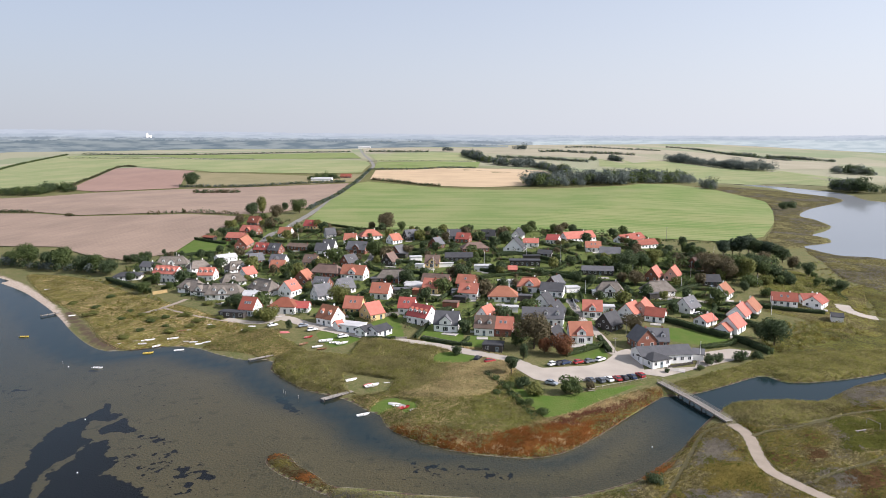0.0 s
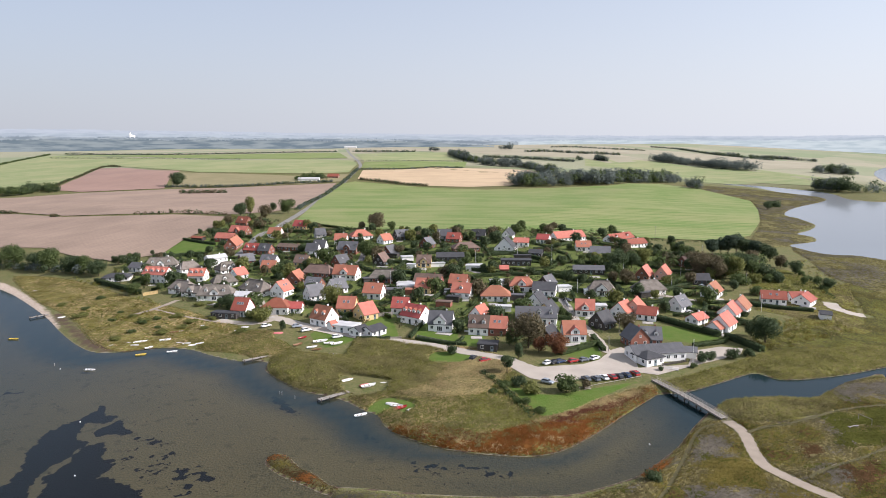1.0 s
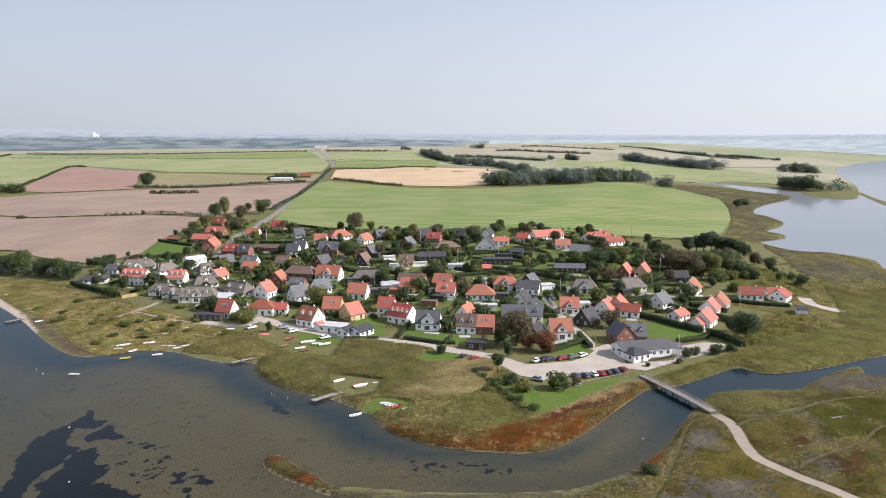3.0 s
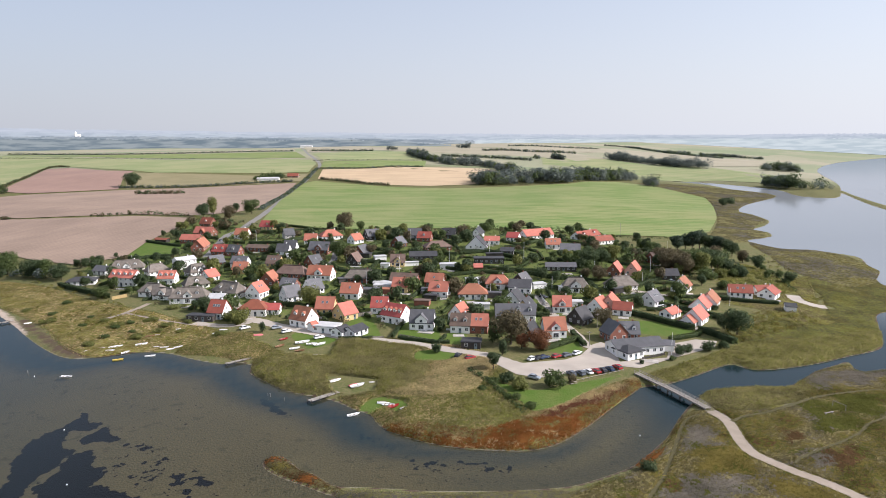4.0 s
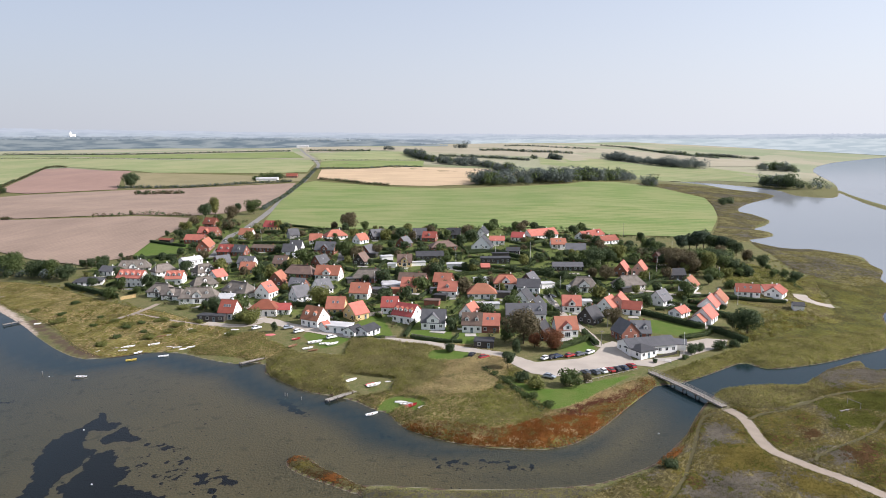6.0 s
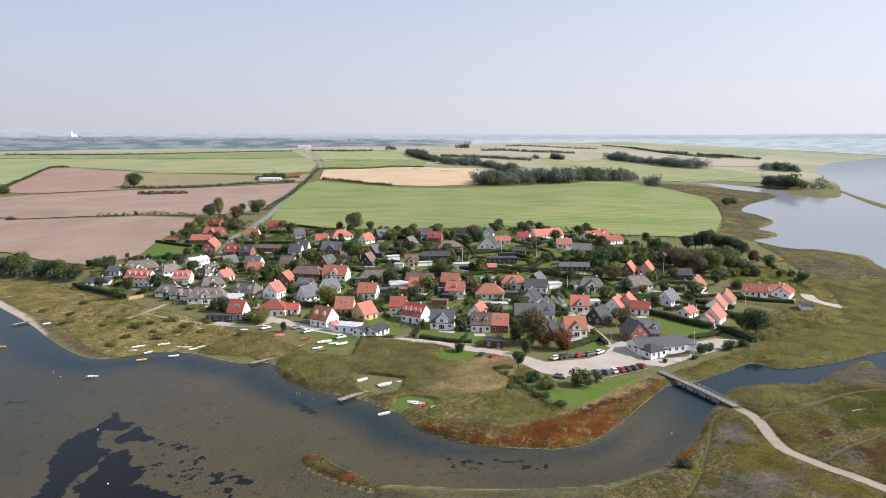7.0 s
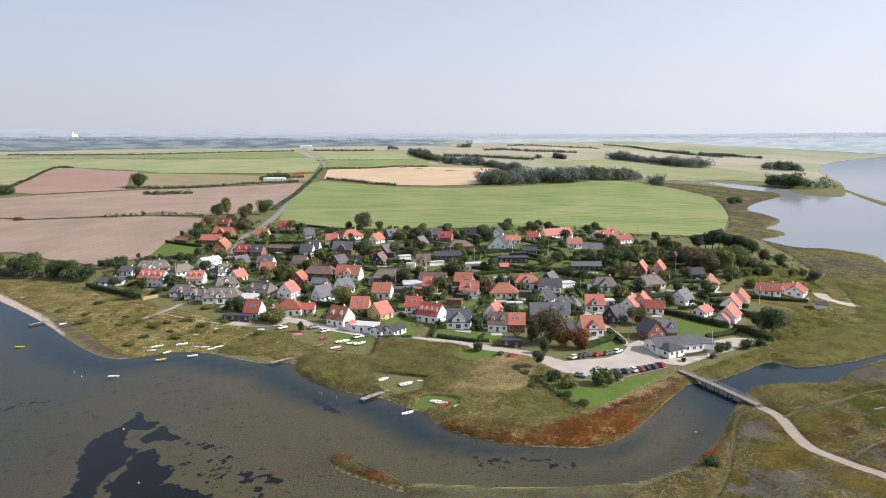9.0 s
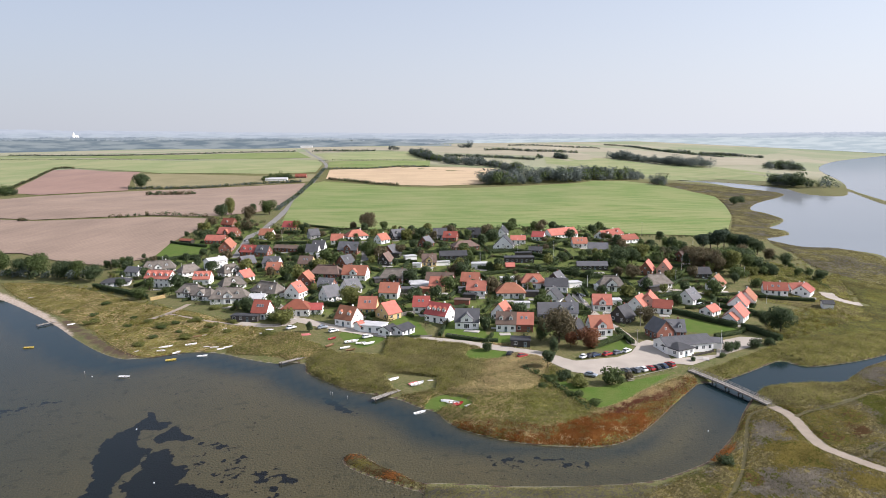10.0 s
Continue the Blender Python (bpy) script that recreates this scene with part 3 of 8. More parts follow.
def patch(name, outline, mat, step, label, lift=0.55, category="field"):
    """A piece of land laid over the ground: an outline cut into a mesh that follows the relief."""
    if category != "field":
        PAVED.append(np.array(outline))
    bm = bmesh.new()
    bm.faces.new([bm.verts.new((x, y, 0)) for x, y in outline])
    lo, hi = np.min(outline, 0), np.max(outline, 0)
    for axis in (0, 1):
        no = (1, 0, 0) if axis == 0 else (0, 1, 0)
        for v in np.arange(lo[axis] + step, hi[axis], step):
            co = (v, 0, 0) if axis == 0 else (0, v, 0)
            bmesh.ops.bisect_plane(bm, geom=bm.verts[:] + bm.edges[:] + bm.faces[:], plane_co=co, plane_no=no)
    bm.normal_update()
    for f in bm.faces:
        if f.normal.z < 0:
            f.normal_flip()
    x, y = np.array([v.co.x for v in bm.verts]), np.array([v.co.y for v in bm.verts])
    for v, z in zip(bm.verts, height(x, y)):
        v.co.z = z + lift
    ob = new(name, mesh_of(bm, name, mat))
    return tagged(ob, label, category, kind="structure")


def ribbon(name, line, width, mat, label, lift=0.1, per=8, category="road"):
    """A road or path: a strip of that width along a curve, on the relief."""
    c = spline(line, per)
    ROADS.append((c, width * (0.3 if mat is WORN else 1.0)))
    t = np.gradient(c, axis=0)
    t /= np.linalg.norm(t, axis=1)[:, None]
    nrm = np.stack([-t[:, 1], t[:, 0]], 1)
    rows = []
    for k, s in enumerate((-0.5, -0.25, 0, 0.25, 0.5)):
        wob = 1 + 0.08 * np.sin(np.arange(len(c)) * 1.7 + k)
        p = c + nrm * (s * width * wob)[:, None]
        rows.append(np.column_stack([p, height(p[:, 0], p[:, 1]) + lift]))
    v = np.stack(rows, 1).reshape(-1, 3)
    i, j = np.meshgrid(np.arange(len(c) - 1), np.arange(4), indexing="ij")
    f = np.stack([i * 5 + j, (i + 1) * 5 + j, (i + 1) * 5 + j + 1, i * 5 + j + 1], -1).reshape(-1, 4)[:, ::-1]
    ob = new(name, from_arrays(name, v, f, mat))
    return tagged(ob, label, category, kind="structure")


patch("field_1", [(-99.6, 582), (-111.6, 820.8), (-111.9, 1064.8), (-89.9, 1095.5), (-26, 1057.1), (33.7, 1014.6), (106.1, 983.8), (205.5, 989.4), (292.3, 1003.4), (395.4, 1078), (415.7, 1015.8), (422.7, 917.7), (428.1, 842.6), (387.3, 744.5), (328.5, 627.9), (274.3, 538.5), (233.3, 501.3), (176.2, 497.7), (105, 500.4), (42.7, 510.1), (-21.3, 514.8), (-66.9, 538.8)], material('green_field', (0.112, 0.176, 0.036), (0.215, 0.228, 0.088), 0.9, 0.02, 0.4, 0.2, stripes=(10, 90, 2.4)), 20, 'broad green winter wheat field with faint tramlines')
patch("field_2", [(-87.3, 1120.1), (-84.6, 1217.3), (0.4, 1226.2), (169, 1362.8), (242.1, 1393.4), (233.2, 1124.6), (192.3, 1078.3), (149.6, 1030.5), (84.9, 1024.7), (26, 1042), (-26.6, 1082.4)], material('straw_field', (0.50, 0.375, 0.235), (0.40, 0.30, 0.19), 0.95, 0.02, 0.6, 0.3, stripes=(7, 100, 2.6)), 25, 'harvested straw-coloured stubble field with parallel rows')
patch("field_3", [(-498.3, 755), (-407.5, 722.8), (-339.8, 680.3), (-278.8, 666.4), (-226.1, 655.1), (-170.1, 625.7), (-163, 572.4), (-167.9, 542.2), (-171.6, 512.4), (-169.7, 467.9), (-174.4, 457.7), (-195.7, 445.9), (-234.6, 473.4), (-273, 510.1), (-323.9, 525.6), (-355, 534.1)], material('brown_field', (0.305, 0.222, 0.165), (0.215, 0.157, 0.118), 0.95, 0.02, 0.5, 0.3, stripes=(4, 20, 0.9)), 15, 'bare brown ploughed field beside the village')
patch("field_4", [(-598.2, 909), (-490.8, 899.6), (-450.6, 953), (-358.6, 997.1), (-275.9, 1020.9), (-173.5, 1057.5), (-116.8, 1077.9), (-121.1, 919.7), (-121, 716.1), (-137.3, 666.1), (-173.1, 646.8), (-230.5, 668), (-284.1, 679.2), (-344.1, 689.1), (-415.8, 737.9), (-512.5, 776.9)], material('brown_field', (0.305, 0.222, 0.165), (0.215, 0.157, 0.118), 0.95, 0.02, 0.5, 0.3, stripes=(4, 15, 0.9)), 20, 'bare brown tilled field between hedges')
patch("field_5", [(-523.1, 1017.1), (-550.4, 1157.8), (-607, 1372.4), (-571.4, 1380), (-464.8, 1269.8), (-407.1, 1234.4), (-391.1, 1128.4), (-359.6, 1014), (-460.5, 974)], material('red_field', (0.30, 0.195, 0.15), (0.23, 0.148, 0.118), 0.95, 0.015, 0.8, 0.3, stripes=(4, 15, 0.9)), 20, 'reddish bare ploughed field on a slope')
patch("field_6", [(-933.4, 1392.3), (-959.8, 1584.3), (-1006.6, 1806.5), (-1000.3, 1965.4), (-804.4, 1807.1), (-559.7, 1603.7), (-442.6, 1555), (-311.3, 1528.5), (-240.3, 1551.6), (-118.7, 1426.7), (-101.4, 1308.3), (-107.2, 1190.5), (-183.7, 1181.9), (-304.2, 1202.5), (-364, 1206.7), (-410.3, 1244.2), (-584.7, 1412.4), (-620.9, 1417.2), (-566.6, 1192.2), (-533.9, 1033.5), (-575.7, 1026.6), (-668, 992.2)], material('lime_field', (0.175, 0.222, 0.085), (0.285, 0.280, 0.140), 0.9, 0.015, 0.4, 0.2, stripes=(12, 80, 2.2)), 30, 'pale green stubble field rising to a hedge')
patch("field_7", [(-398.9, 1209.1), (-300.5, 1187.5), (-194.2, 1157.8), (-105.6, 1172.4), (-112.4, 1095.8), (-183.3, 1064.3), (-279.7, 1035.4), (-350.8, 1021.9), (-386.5, 1128.2)], material('dry_field', (0.24, 0.205, 0.11), (0.19, 0.17, 0.085), 0.95, 0.03, 0.5, 0.3, stripes=(7, 40, 1.2)), 20, 'rough dry grass slope above a hedge')
patch("field_8", [(-1045.2, 2038.3), (-755.5, 1865.4), (-450.9, 1848.8), (-198.7, 1951.4), (-137.1, 1528.7), (-322.4, 1583.2), (-580, 1662.2), (-816.5, 1834.4)], material('green_field', (0.112, 0.176, 0.036), (0.215, 0.228, 0.088), 0.9, 0.02, 0.4, 0.2, stripes=(12, 70, 1.6)), 40, 'narrow green field along a hedge')
patch("field_9", [(-1082.2, 2232.9), (-703.3, 2064.8), (-416.8, 2049.7), (-237, 2273.9), (-211.1, 2057.3), (-470.3, 1928.7), (-814.5, 2011.4)], material('pale_field', (0.34, 0.305, 0.22), (0.27, 0.25, 0.17), 0.95, 0.01, 0.5, 0.2, stripes=(12, 70, 1.0)), 50, 'pale harvested field on the far slope')
patch("field_10", [(-89.7, 1248.1), (-90.9, 1359.1), (12.9, 1519.7), (131.9, 1597.9), (106.8, 1360.7), (0.4, 1233.4)], material('green_field', (0.112, 0.176, 0.036), (0.215, 0.228, 0.088), 0.9, 0.02, 0.4, 0.2, stripes=(12, 80, 1.6)), 30, 'green pasture beside the farm road')
patch("field_11", [(-92.1, 1378), (-146.6, 1799.7), (17.3, 2029.8), (126.6, 1918.7), (135.4, 1640.8), (13.1, 1544)], material('lime_field', (0.175, 0.222, 0.085), (0.285, 0.280, 0.140), 0.9, 0.015, 0.4, 0.2, stripes=(12, 80, 1.4)), 40, 'light green field beyond the stubble')
patch("field_12", [(-162.8, 1903.3), (-257.5, 2875.8), (21.7, 2561.4), (210, 2550.1), (432.7, 2098), (616.3, 2012.9), (630.2, 1766.8), (489.5, 1688.2), (459.5, 1852.7), (280.9, 1892), (146.7, 1976.7), (18.3, 2150.7)], material('pale_field', (0.34, 0.305, 0.22), (0.27, 0.25, 0.17), 0.95, 0.01, 0.5, 0.2, stripes=(14, 80, 1.0)), 60, 'pale stubble field on the rise')
patch("field_13", [(475.4, 1854.3), (624.7, 1751.4), (664.5, 1597.8), (784.6, 1491.7), (807.2, 1283.4), (687.3, 1121.4), (650.1, 1232.8), (556, 1280.9), (535.4, 1338.4), (487, 1544.4), (409.5, 1595)], material('lime_field', (0.175, 0.222, 0.085), (0.285, 0.280, 0.140), 0.9, 0.015, 0.4, 0.2, stripes=(12, 85, 2.2)), 40, 'long pale green field sloping to the lake')
patch("field_14", [(343.4, 3211.2), (633.1, 3073.6), (934.5, 2507.5), (1145.9, 2115.1), (1252.5, 2053.6), (1094.3, 1743.5), (827.3, 1573.6), (757.8, 1824.3), (758.5, 2129), (446.6, 2165.7), (275.5, 2574)], material('pale_field', (0.34, 0.305, 0.22), (0.27, 0.25, 0.17), 0.95, 0.01, 0.5, 0.2, stripes=(14, 85, 1.0)), 60, 'wide pale field on the horizon slope')
ribbon('road_1', [(-238.5, 2570), (-149.9, 1752.7), (-97.9, 1333.1), (-95.7, 1232.9), (-102.6, 1137.6), (-113.3, 949.1), (-107.9, 688.3), (-107.5, 591.5), (-110, 542.8), (-116, 519.1), (-114.4, 478.9), (-113.3, 439.6)], 6, ASPHALT, 'narrow asphalt lane climbing between fields')
ribbon('road_2', [(-64.7, 297), (-59.9, 294.5), (-50, 286), (-31, 272.9), (-10.1, 262.9), (6.5, 254.3), (21.9, 244), (30.7, 238), (36.5, 229.6), (40.7, 224.7)], 5.8, GRAVEL, 'pale gravel road along the front gardens')
ribbon('road_3', [(-87.7, 297.6), (-76.3, 291.5), (-67.6, 291), (-63.4, 296.8), (-68.6, 309.5), (-74.4, 322.1), (-80.3, 339.4)], 4, GRAVEL, 'gravel lane between the front houses')
ribbon('path_1', [(86.3, 179.6), (87.0, 172.5), (85.4, 165.5), (83.6, 159.1), (82.6, 152.4), (84.2, 146.9), (86.9, 141.0), (90.2, 135.6), (93.3, 128.7), (94.5, 124)], 3.2, TRACK, 'sandy footpath from the bridge across the heath')
ribbon('track_1', [(88, 171), (93.9, 174.1), (101.9, 175.7), (112.0, 180.1), (122.8, 184.9), (133.8, 187.0), (147.4, 187.7)], 1.7, WORN, 'faint dirt track over the heath')
ribbon('track_2', [(84.5, 178.5), (78.4, 176.6), (73.0, 170.7), (68.6, 163.7), (63.4, 155.4), (58.6, 148.1), (53.9, 141.4), (47.8, 134.3), (44, 130)], 1.1, WORN, 'narrow trodden track along the bank')
ribbon('track_3', [(168, 176), (129.6, 166.3), (117.0, 158.5), (108.8, 154.3), (99.7, 150.6), (92.8, 147.4), (89.9, 144.7)], 1.1, WORN, 'grassy wheel track over the heath')
ribbon('path_2', [(-130, 310.2), (-124.6, 316.3), (-119.8, 325), (-117, 332.6)], 3, TRACK, 'sandy track up to the houses')
ribbon('path_3', [(-65.2, 291.9), (-74.5, 291.1), (-84.2, 293.1), (-94.9, 298.7), (-105.9, 304.7), (-113.4, 309.9), (-123.3, 318.3)], 1.5, TRACK, 'thin sandy footpath along the shore meadow')
ribbon('road_6', [(-31.9, 465.4), (-32.0, 428.3), (-33.5, 400.9), (-41.8, 385.3)], 3.5, ASPHALT, 'worn asphalt lane between the back gardens')
ribbon('road_7', [(112.3, 325.1), (121.1, 319.8), (127.8, 314.8), (134.9, 309.8)], 3.2, GRAVEL, 'gravel drive to the garden houses')
ribbon('road_8', [(56.8, 322.9), (67.4, 319.5), (69.8, 306.6), (68.5, 292.3)], 3.6, ASPHALT, 'worn asphalt lane between garden walls')
ribbon('road_4', [(195.8, 307.2), (192.5, 297.6), (195.6, 290.1), (200.0, 287.8)], 6.5, GRAVEL, 'pale gravel turning place')
ribbon('road_5', [(75.6, 243.5), (70.4, 243.8), (70.8, 257.5), (69.7, 276.2), (68.6, 292.3), (69.9, 309.6)], 4, GRAVEL, 'gravel lane up between gardens')
patch("car_park", [(30, 232.9), (41.3, 228.2), (57.5, 229.8), (64.7, 234.3), (73, 245.7), (77, 248.2), (79.8, 243.3), (76.1, 225.3), (94.9, 227.9), (102.9, 242.7), (115.3, 246.8), (122.6, 243.9), (118.7, 237.9), (96.4, 226.8), (80.5, 218.2), (73, 221.7), (58.1, 216.5), (43.2, 212.5), (36.5, 217)], GRAVEL, 3, "pale gravel car park beside the white hall", 0.14, "car park")


def backdrop(name, r, a0, a1, profile, colours, seed, rough):
    """Far land whose haze is put into glowing colours: a strip with a ragged skyline, standing at that distance."""
    rng = np.random.default_rng(seed)
    n = int((a1 - a0) * 60)
    a = np.linspace(a0, a1, n)
    top = np.interp(a, [p[0] for p in profile], [p[1] for p in profile])
    for k, amp in ((0.8, 0.35), (2.5, 0.2), (9.0, 0.3), (31.0, 0.4), (67.0, 0.3)):
        top = top + rough * amp * np.sin(a * k + rng.uniform(0, 6)) * np.sin(a * k * 0.37 + rng.uniform(0, 6))
    top = top + rough * 0.12 * rng.normal(size=n)
    s, c = np.sin(np.radians(a)), np.cos(np.radians(a))
    rows = [np.stack([r * s, r * c, np.full(n, -30.0)], 1), np.stack([r * s, r * c, top], 1), np.stack([(r + 60) * s, (r + 60) * c, top - 4], 1)]
    i, j = np.meshgrid(np.arange(2), np.arange(n - 1), indexing="ij")
    f = np.stack([i * n + j, i * n + j + 1, (i + 1) * n + j + 1, (i + 1) * n + j], -1).reshape(-1, 4)
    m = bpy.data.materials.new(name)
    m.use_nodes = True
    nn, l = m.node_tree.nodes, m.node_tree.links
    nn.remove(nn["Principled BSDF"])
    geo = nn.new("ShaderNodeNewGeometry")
    # the strip emits its colours, with the haze already in them
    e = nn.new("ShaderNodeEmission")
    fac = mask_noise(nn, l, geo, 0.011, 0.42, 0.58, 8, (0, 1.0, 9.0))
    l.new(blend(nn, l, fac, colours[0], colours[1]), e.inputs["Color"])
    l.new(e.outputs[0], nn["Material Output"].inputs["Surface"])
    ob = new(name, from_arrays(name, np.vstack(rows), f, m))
    return tagged(ob, "backdrop of woods and fields on the horizon, glowing in painted blue-grey haze", "horizon", kind="structure")


# farther and sunward strips get paler glow colours, in place of real haze
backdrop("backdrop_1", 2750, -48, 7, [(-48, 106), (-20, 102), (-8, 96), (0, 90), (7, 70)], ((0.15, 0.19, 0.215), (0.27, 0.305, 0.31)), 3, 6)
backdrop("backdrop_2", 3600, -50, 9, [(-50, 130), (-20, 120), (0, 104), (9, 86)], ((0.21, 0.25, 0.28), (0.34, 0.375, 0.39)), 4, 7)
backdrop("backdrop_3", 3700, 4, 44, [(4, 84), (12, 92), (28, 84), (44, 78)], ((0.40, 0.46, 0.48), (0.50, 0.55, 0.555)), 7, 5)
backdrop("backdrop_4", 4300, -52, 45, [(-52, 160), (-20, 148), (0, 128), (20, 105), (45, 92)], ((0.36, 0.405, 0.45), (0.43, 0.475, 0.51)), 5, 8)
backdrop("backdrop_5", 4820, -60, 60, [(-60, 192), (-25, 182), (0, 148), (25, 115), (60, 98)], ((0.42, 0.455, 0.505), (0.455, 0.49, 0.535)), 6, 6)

# ---- houses ----


def lattice(bm, xs, zs, solid, y0, y1):
    """A flat frame: the solid cells of a grid, as one body."""
    vert = {}

    def v(i, k, y):
        if (i, k, y) not in vert:
            vert[i, k, y] = bm.verts.new((xs[i], y, zs[k]))
        return vert[i, k, y]
    for (i, k) in solid:
        bm.faces.new((v(i, k, y0), v(i + 1, k, y0), v(i + 1, k + 1, y0), v(i, k + 1, y0)))
        bm.faces.new((v(i, k, y1), v(i, k + 1, y1), v(i + 1, k + 1, y1), v(i + 1, k, y1)))
        for (di, dk), (p, q) in {(-1, 0): ((0, 0), (0, 1)), (1, 0): ((1, 1), (1, 0)), (0, -1): ((1, 0), (0, 0)), (0, 1): ((0, 1), (1, 1))}.items():
            if (i + di, k + dk) not in solid:
                bm.faces.new((v(i + p[0], k + p[1], y1), v(i + p[0], k + p[1], y0), v(i + q[0], k + q[1], y0), v(i + q[0], k + q[1], y1)))


def window_mesh(w, h, bars=1):
    """A frame with a mullion, 6 cm proud of the wall and looking along -y, and the pane set back in it."""
    f, xs = 0.09, [-w / 2]
    for k in range(bars + 1):
        c = -w / 2 + w * (k + 1) / (bars + 1)
        xs += [-w / 2 + w * k / (bars + 1) + (f if k == 0 else 0.035), c - (f if k == bars else 0.035)]
    xs.append(w / 2)
    zs = [0, f, h - f, h]
    n = len(xs) - 1
    solid = {(i, k) for i in range(n) for k in range(3) if k != 1 or i % 2 == 0}
    bm = bmesh.new()
    lattice(bm, xs, zs, solid, -0.06, 0.05)
    frame_ = mesh_of(bm, "window", PAINT)
    bm = bmesh.new()
    box(bm, -w / 2 + f * 0.5, -0.02, f * 0.5, w / 2 - f * 0.5, 0.04, h - f * 0.5)
    return frame_, mesh_of(bm, "pane", GLASS)


WINDOW, SMALL_WINDOW, WIDE_WINDOW = window_mesh(1.25, 1.3), window_mesh(0.9, 1.0), window_mesh(2.2, 1.9, 2)


def glazed(name, pair, parent, m):
    put("pane", pair[1], put(name, pair[0], parent, m))


def stack(bm, rings, index=0):
    """One body from square rings of (half x, half y, z)."""
    vs = [[bm.verts.new((sx * hx, sy * hy, z)) for sx, sy in ((-1, -1), (1, -1), (1, 1), (-1, 1))] for hx, hy, z in rings]
    bm.faces.new(vs[0][::-1])
    bm.faces.new(vs[-1])
    for a, b in zip(vs, vs[1:]):
        for i in range(4):
            j = (i + 1) % 4
            bm.faces.new((a[i], a[j], b[j], b[i]))
    for f in bm.faces:
        f.material_index = index


def door_mesh():
    bm = bmesh.new()
    box(bm, -0.55, -0.06, 0, 0.55, 0.05, 2.15)
    leaf = mesh_of(bm, "door", DOOR_PAINT)
    bm = bmesh.new()
    box(bm, -0.3, -0.075, 1.1, 0.3, -0.05, 1.9)
    return leaf, mesh_of(bm, "pane", GLASS)


def roof_window_mesh():
    bm = bmesh.new()
    box(bm, -0.5, -0.65, 0, 0.5, 0.65, 0.1)
    rim = mesh_of(bm, "roof_window", WALLS["grey"])
    bm = bmesh.new()
    box(bm, -0.42, -0.57, 0.06, 0.42, 0.57, 0.118)
    return rim, mesh_of(bm, "pane", SKYLIGHT)


SKYLIGHT = material("sky_pane", (0.10, 0.11, 0.12), (0.14, 0.15, 0.16), 0.05, 1, 3, 0.0, spec=0.9)
DOOR_PAINT = material("door_paint", (0.16, 0.20, 0.22), (0.12, 0.15, 0.17), 0.5, 1, 6, 0.03, own=0.4)
DOOR, ROOF_WINDOW = door_mesh(), roof_window_mesh()


def chimney_mesh(mat):
    bm = bmesh.new()
    stack(bm, [(0.27, 0.27, -1.0), (0.27, 0.27, 0.62), (0.33, 0.33, 0.63), (0.33, 0.33, 0.74), (0.16, 0.16, 0.75), (0.16, 0.16, 0.9)])
    return mesh_of(bm, "chimney", mat)


CHIMNEYS = {"white": chimney_mesh(WALLS["white"]), "brick": chimney_mesh(BRICK)}


def gable_roof(bm, L, W, eave, ridge, over=0.45, end=0.35, thick=0.22):
    """Two slabs that meet at the ridge."""
    slope = (ridge - eave) / (W / 2)
    yo, zo = W / 2 + over, eave - slope * over
    e = -L / 2 - end
    extrude(bm, [(e, -yo, zo), (e, 0, ridge), (e, yo, zo), (e, yo, zo + thick), (e, 0, ridge + thick), (e, -yo, zo + thick)], (L + 2 * end, 0, 0))


def hip_roof(bm, L, W, eave, ridge, hip, over=0.5, thick=0.3):
    """A roof with sloping ends."""
    x, y = L / 2 + over, W / 2 + over
    r = max(L / 2 - hip, 0.2)
    low = [bm.verts.new(p) for p in ((-x, -y, eave - thick), (x, -y, eave - thick), (x, y, eave - thick), (-x, y, eave - thick))]
    mid = [bm.verts.new(p) for p in ((-x, -y, eave), (x, -y, eave), (x, y, eave), (-x, y, eave))]
    a, b = bm.verts.new((-r, 0, ridge)), bm.verts.new((r, 0, ridge))
    bm.faces.new(low[::-1])
    for i in range(4):
        j = (i + 1) % 4
        bm.faces.new((low[i], low[j], mid[j], mid[i]))
    bm.faces.new((mid[0], mid[1], b, a))
    bm.faces.new((mid[2], mid[3], a, b))
    bm.faces.new((mid[1], mid[2], b))
    bm.faces.new((mid[3], mid[0], a))


def dormer(parent, x, y, z, w, h, depth, roof, wall):
    """A small gabled house front standing out of the roof."""
    d = new("dormer")
    d.parent = parent
    d.matrix_basis = Matrix.Translation((x, y, z))
    bm = bmesh.new()
    p = h + w * 0.42
    extrude(bm, [(-w / 2, 0, -0.6), (w / 2, 0, -0.6), (w / 2, 0, h), (0, 0, p), (-w / 2, 0, h)], (0, depth, 0))
    put("dormer_wall", mesh_of(bm, "dormer_wall", wall), d)
    bm = bmesh.new()
    o = w / 2 + 0.2
    extrude(bm, [(-o, -0.2, h - 0.17), (0, -0.2, p), (o, -0.2, h - 0.17), (o, -0.2, h - 0.03), (0, -0.2, p + 0.14), (-o, -0.2, h - 0.03)], (0, depth + 0.2, 0))
    put("dormer_roof", mesh_of(bm, "dormer_roof", roof), d)
    glazed("window", WINDOW if w > 2 else SMALL_WINDOW, d, Matrix.Translation((0, 0, 0.1 if w <= 2 else h * 0.35)))


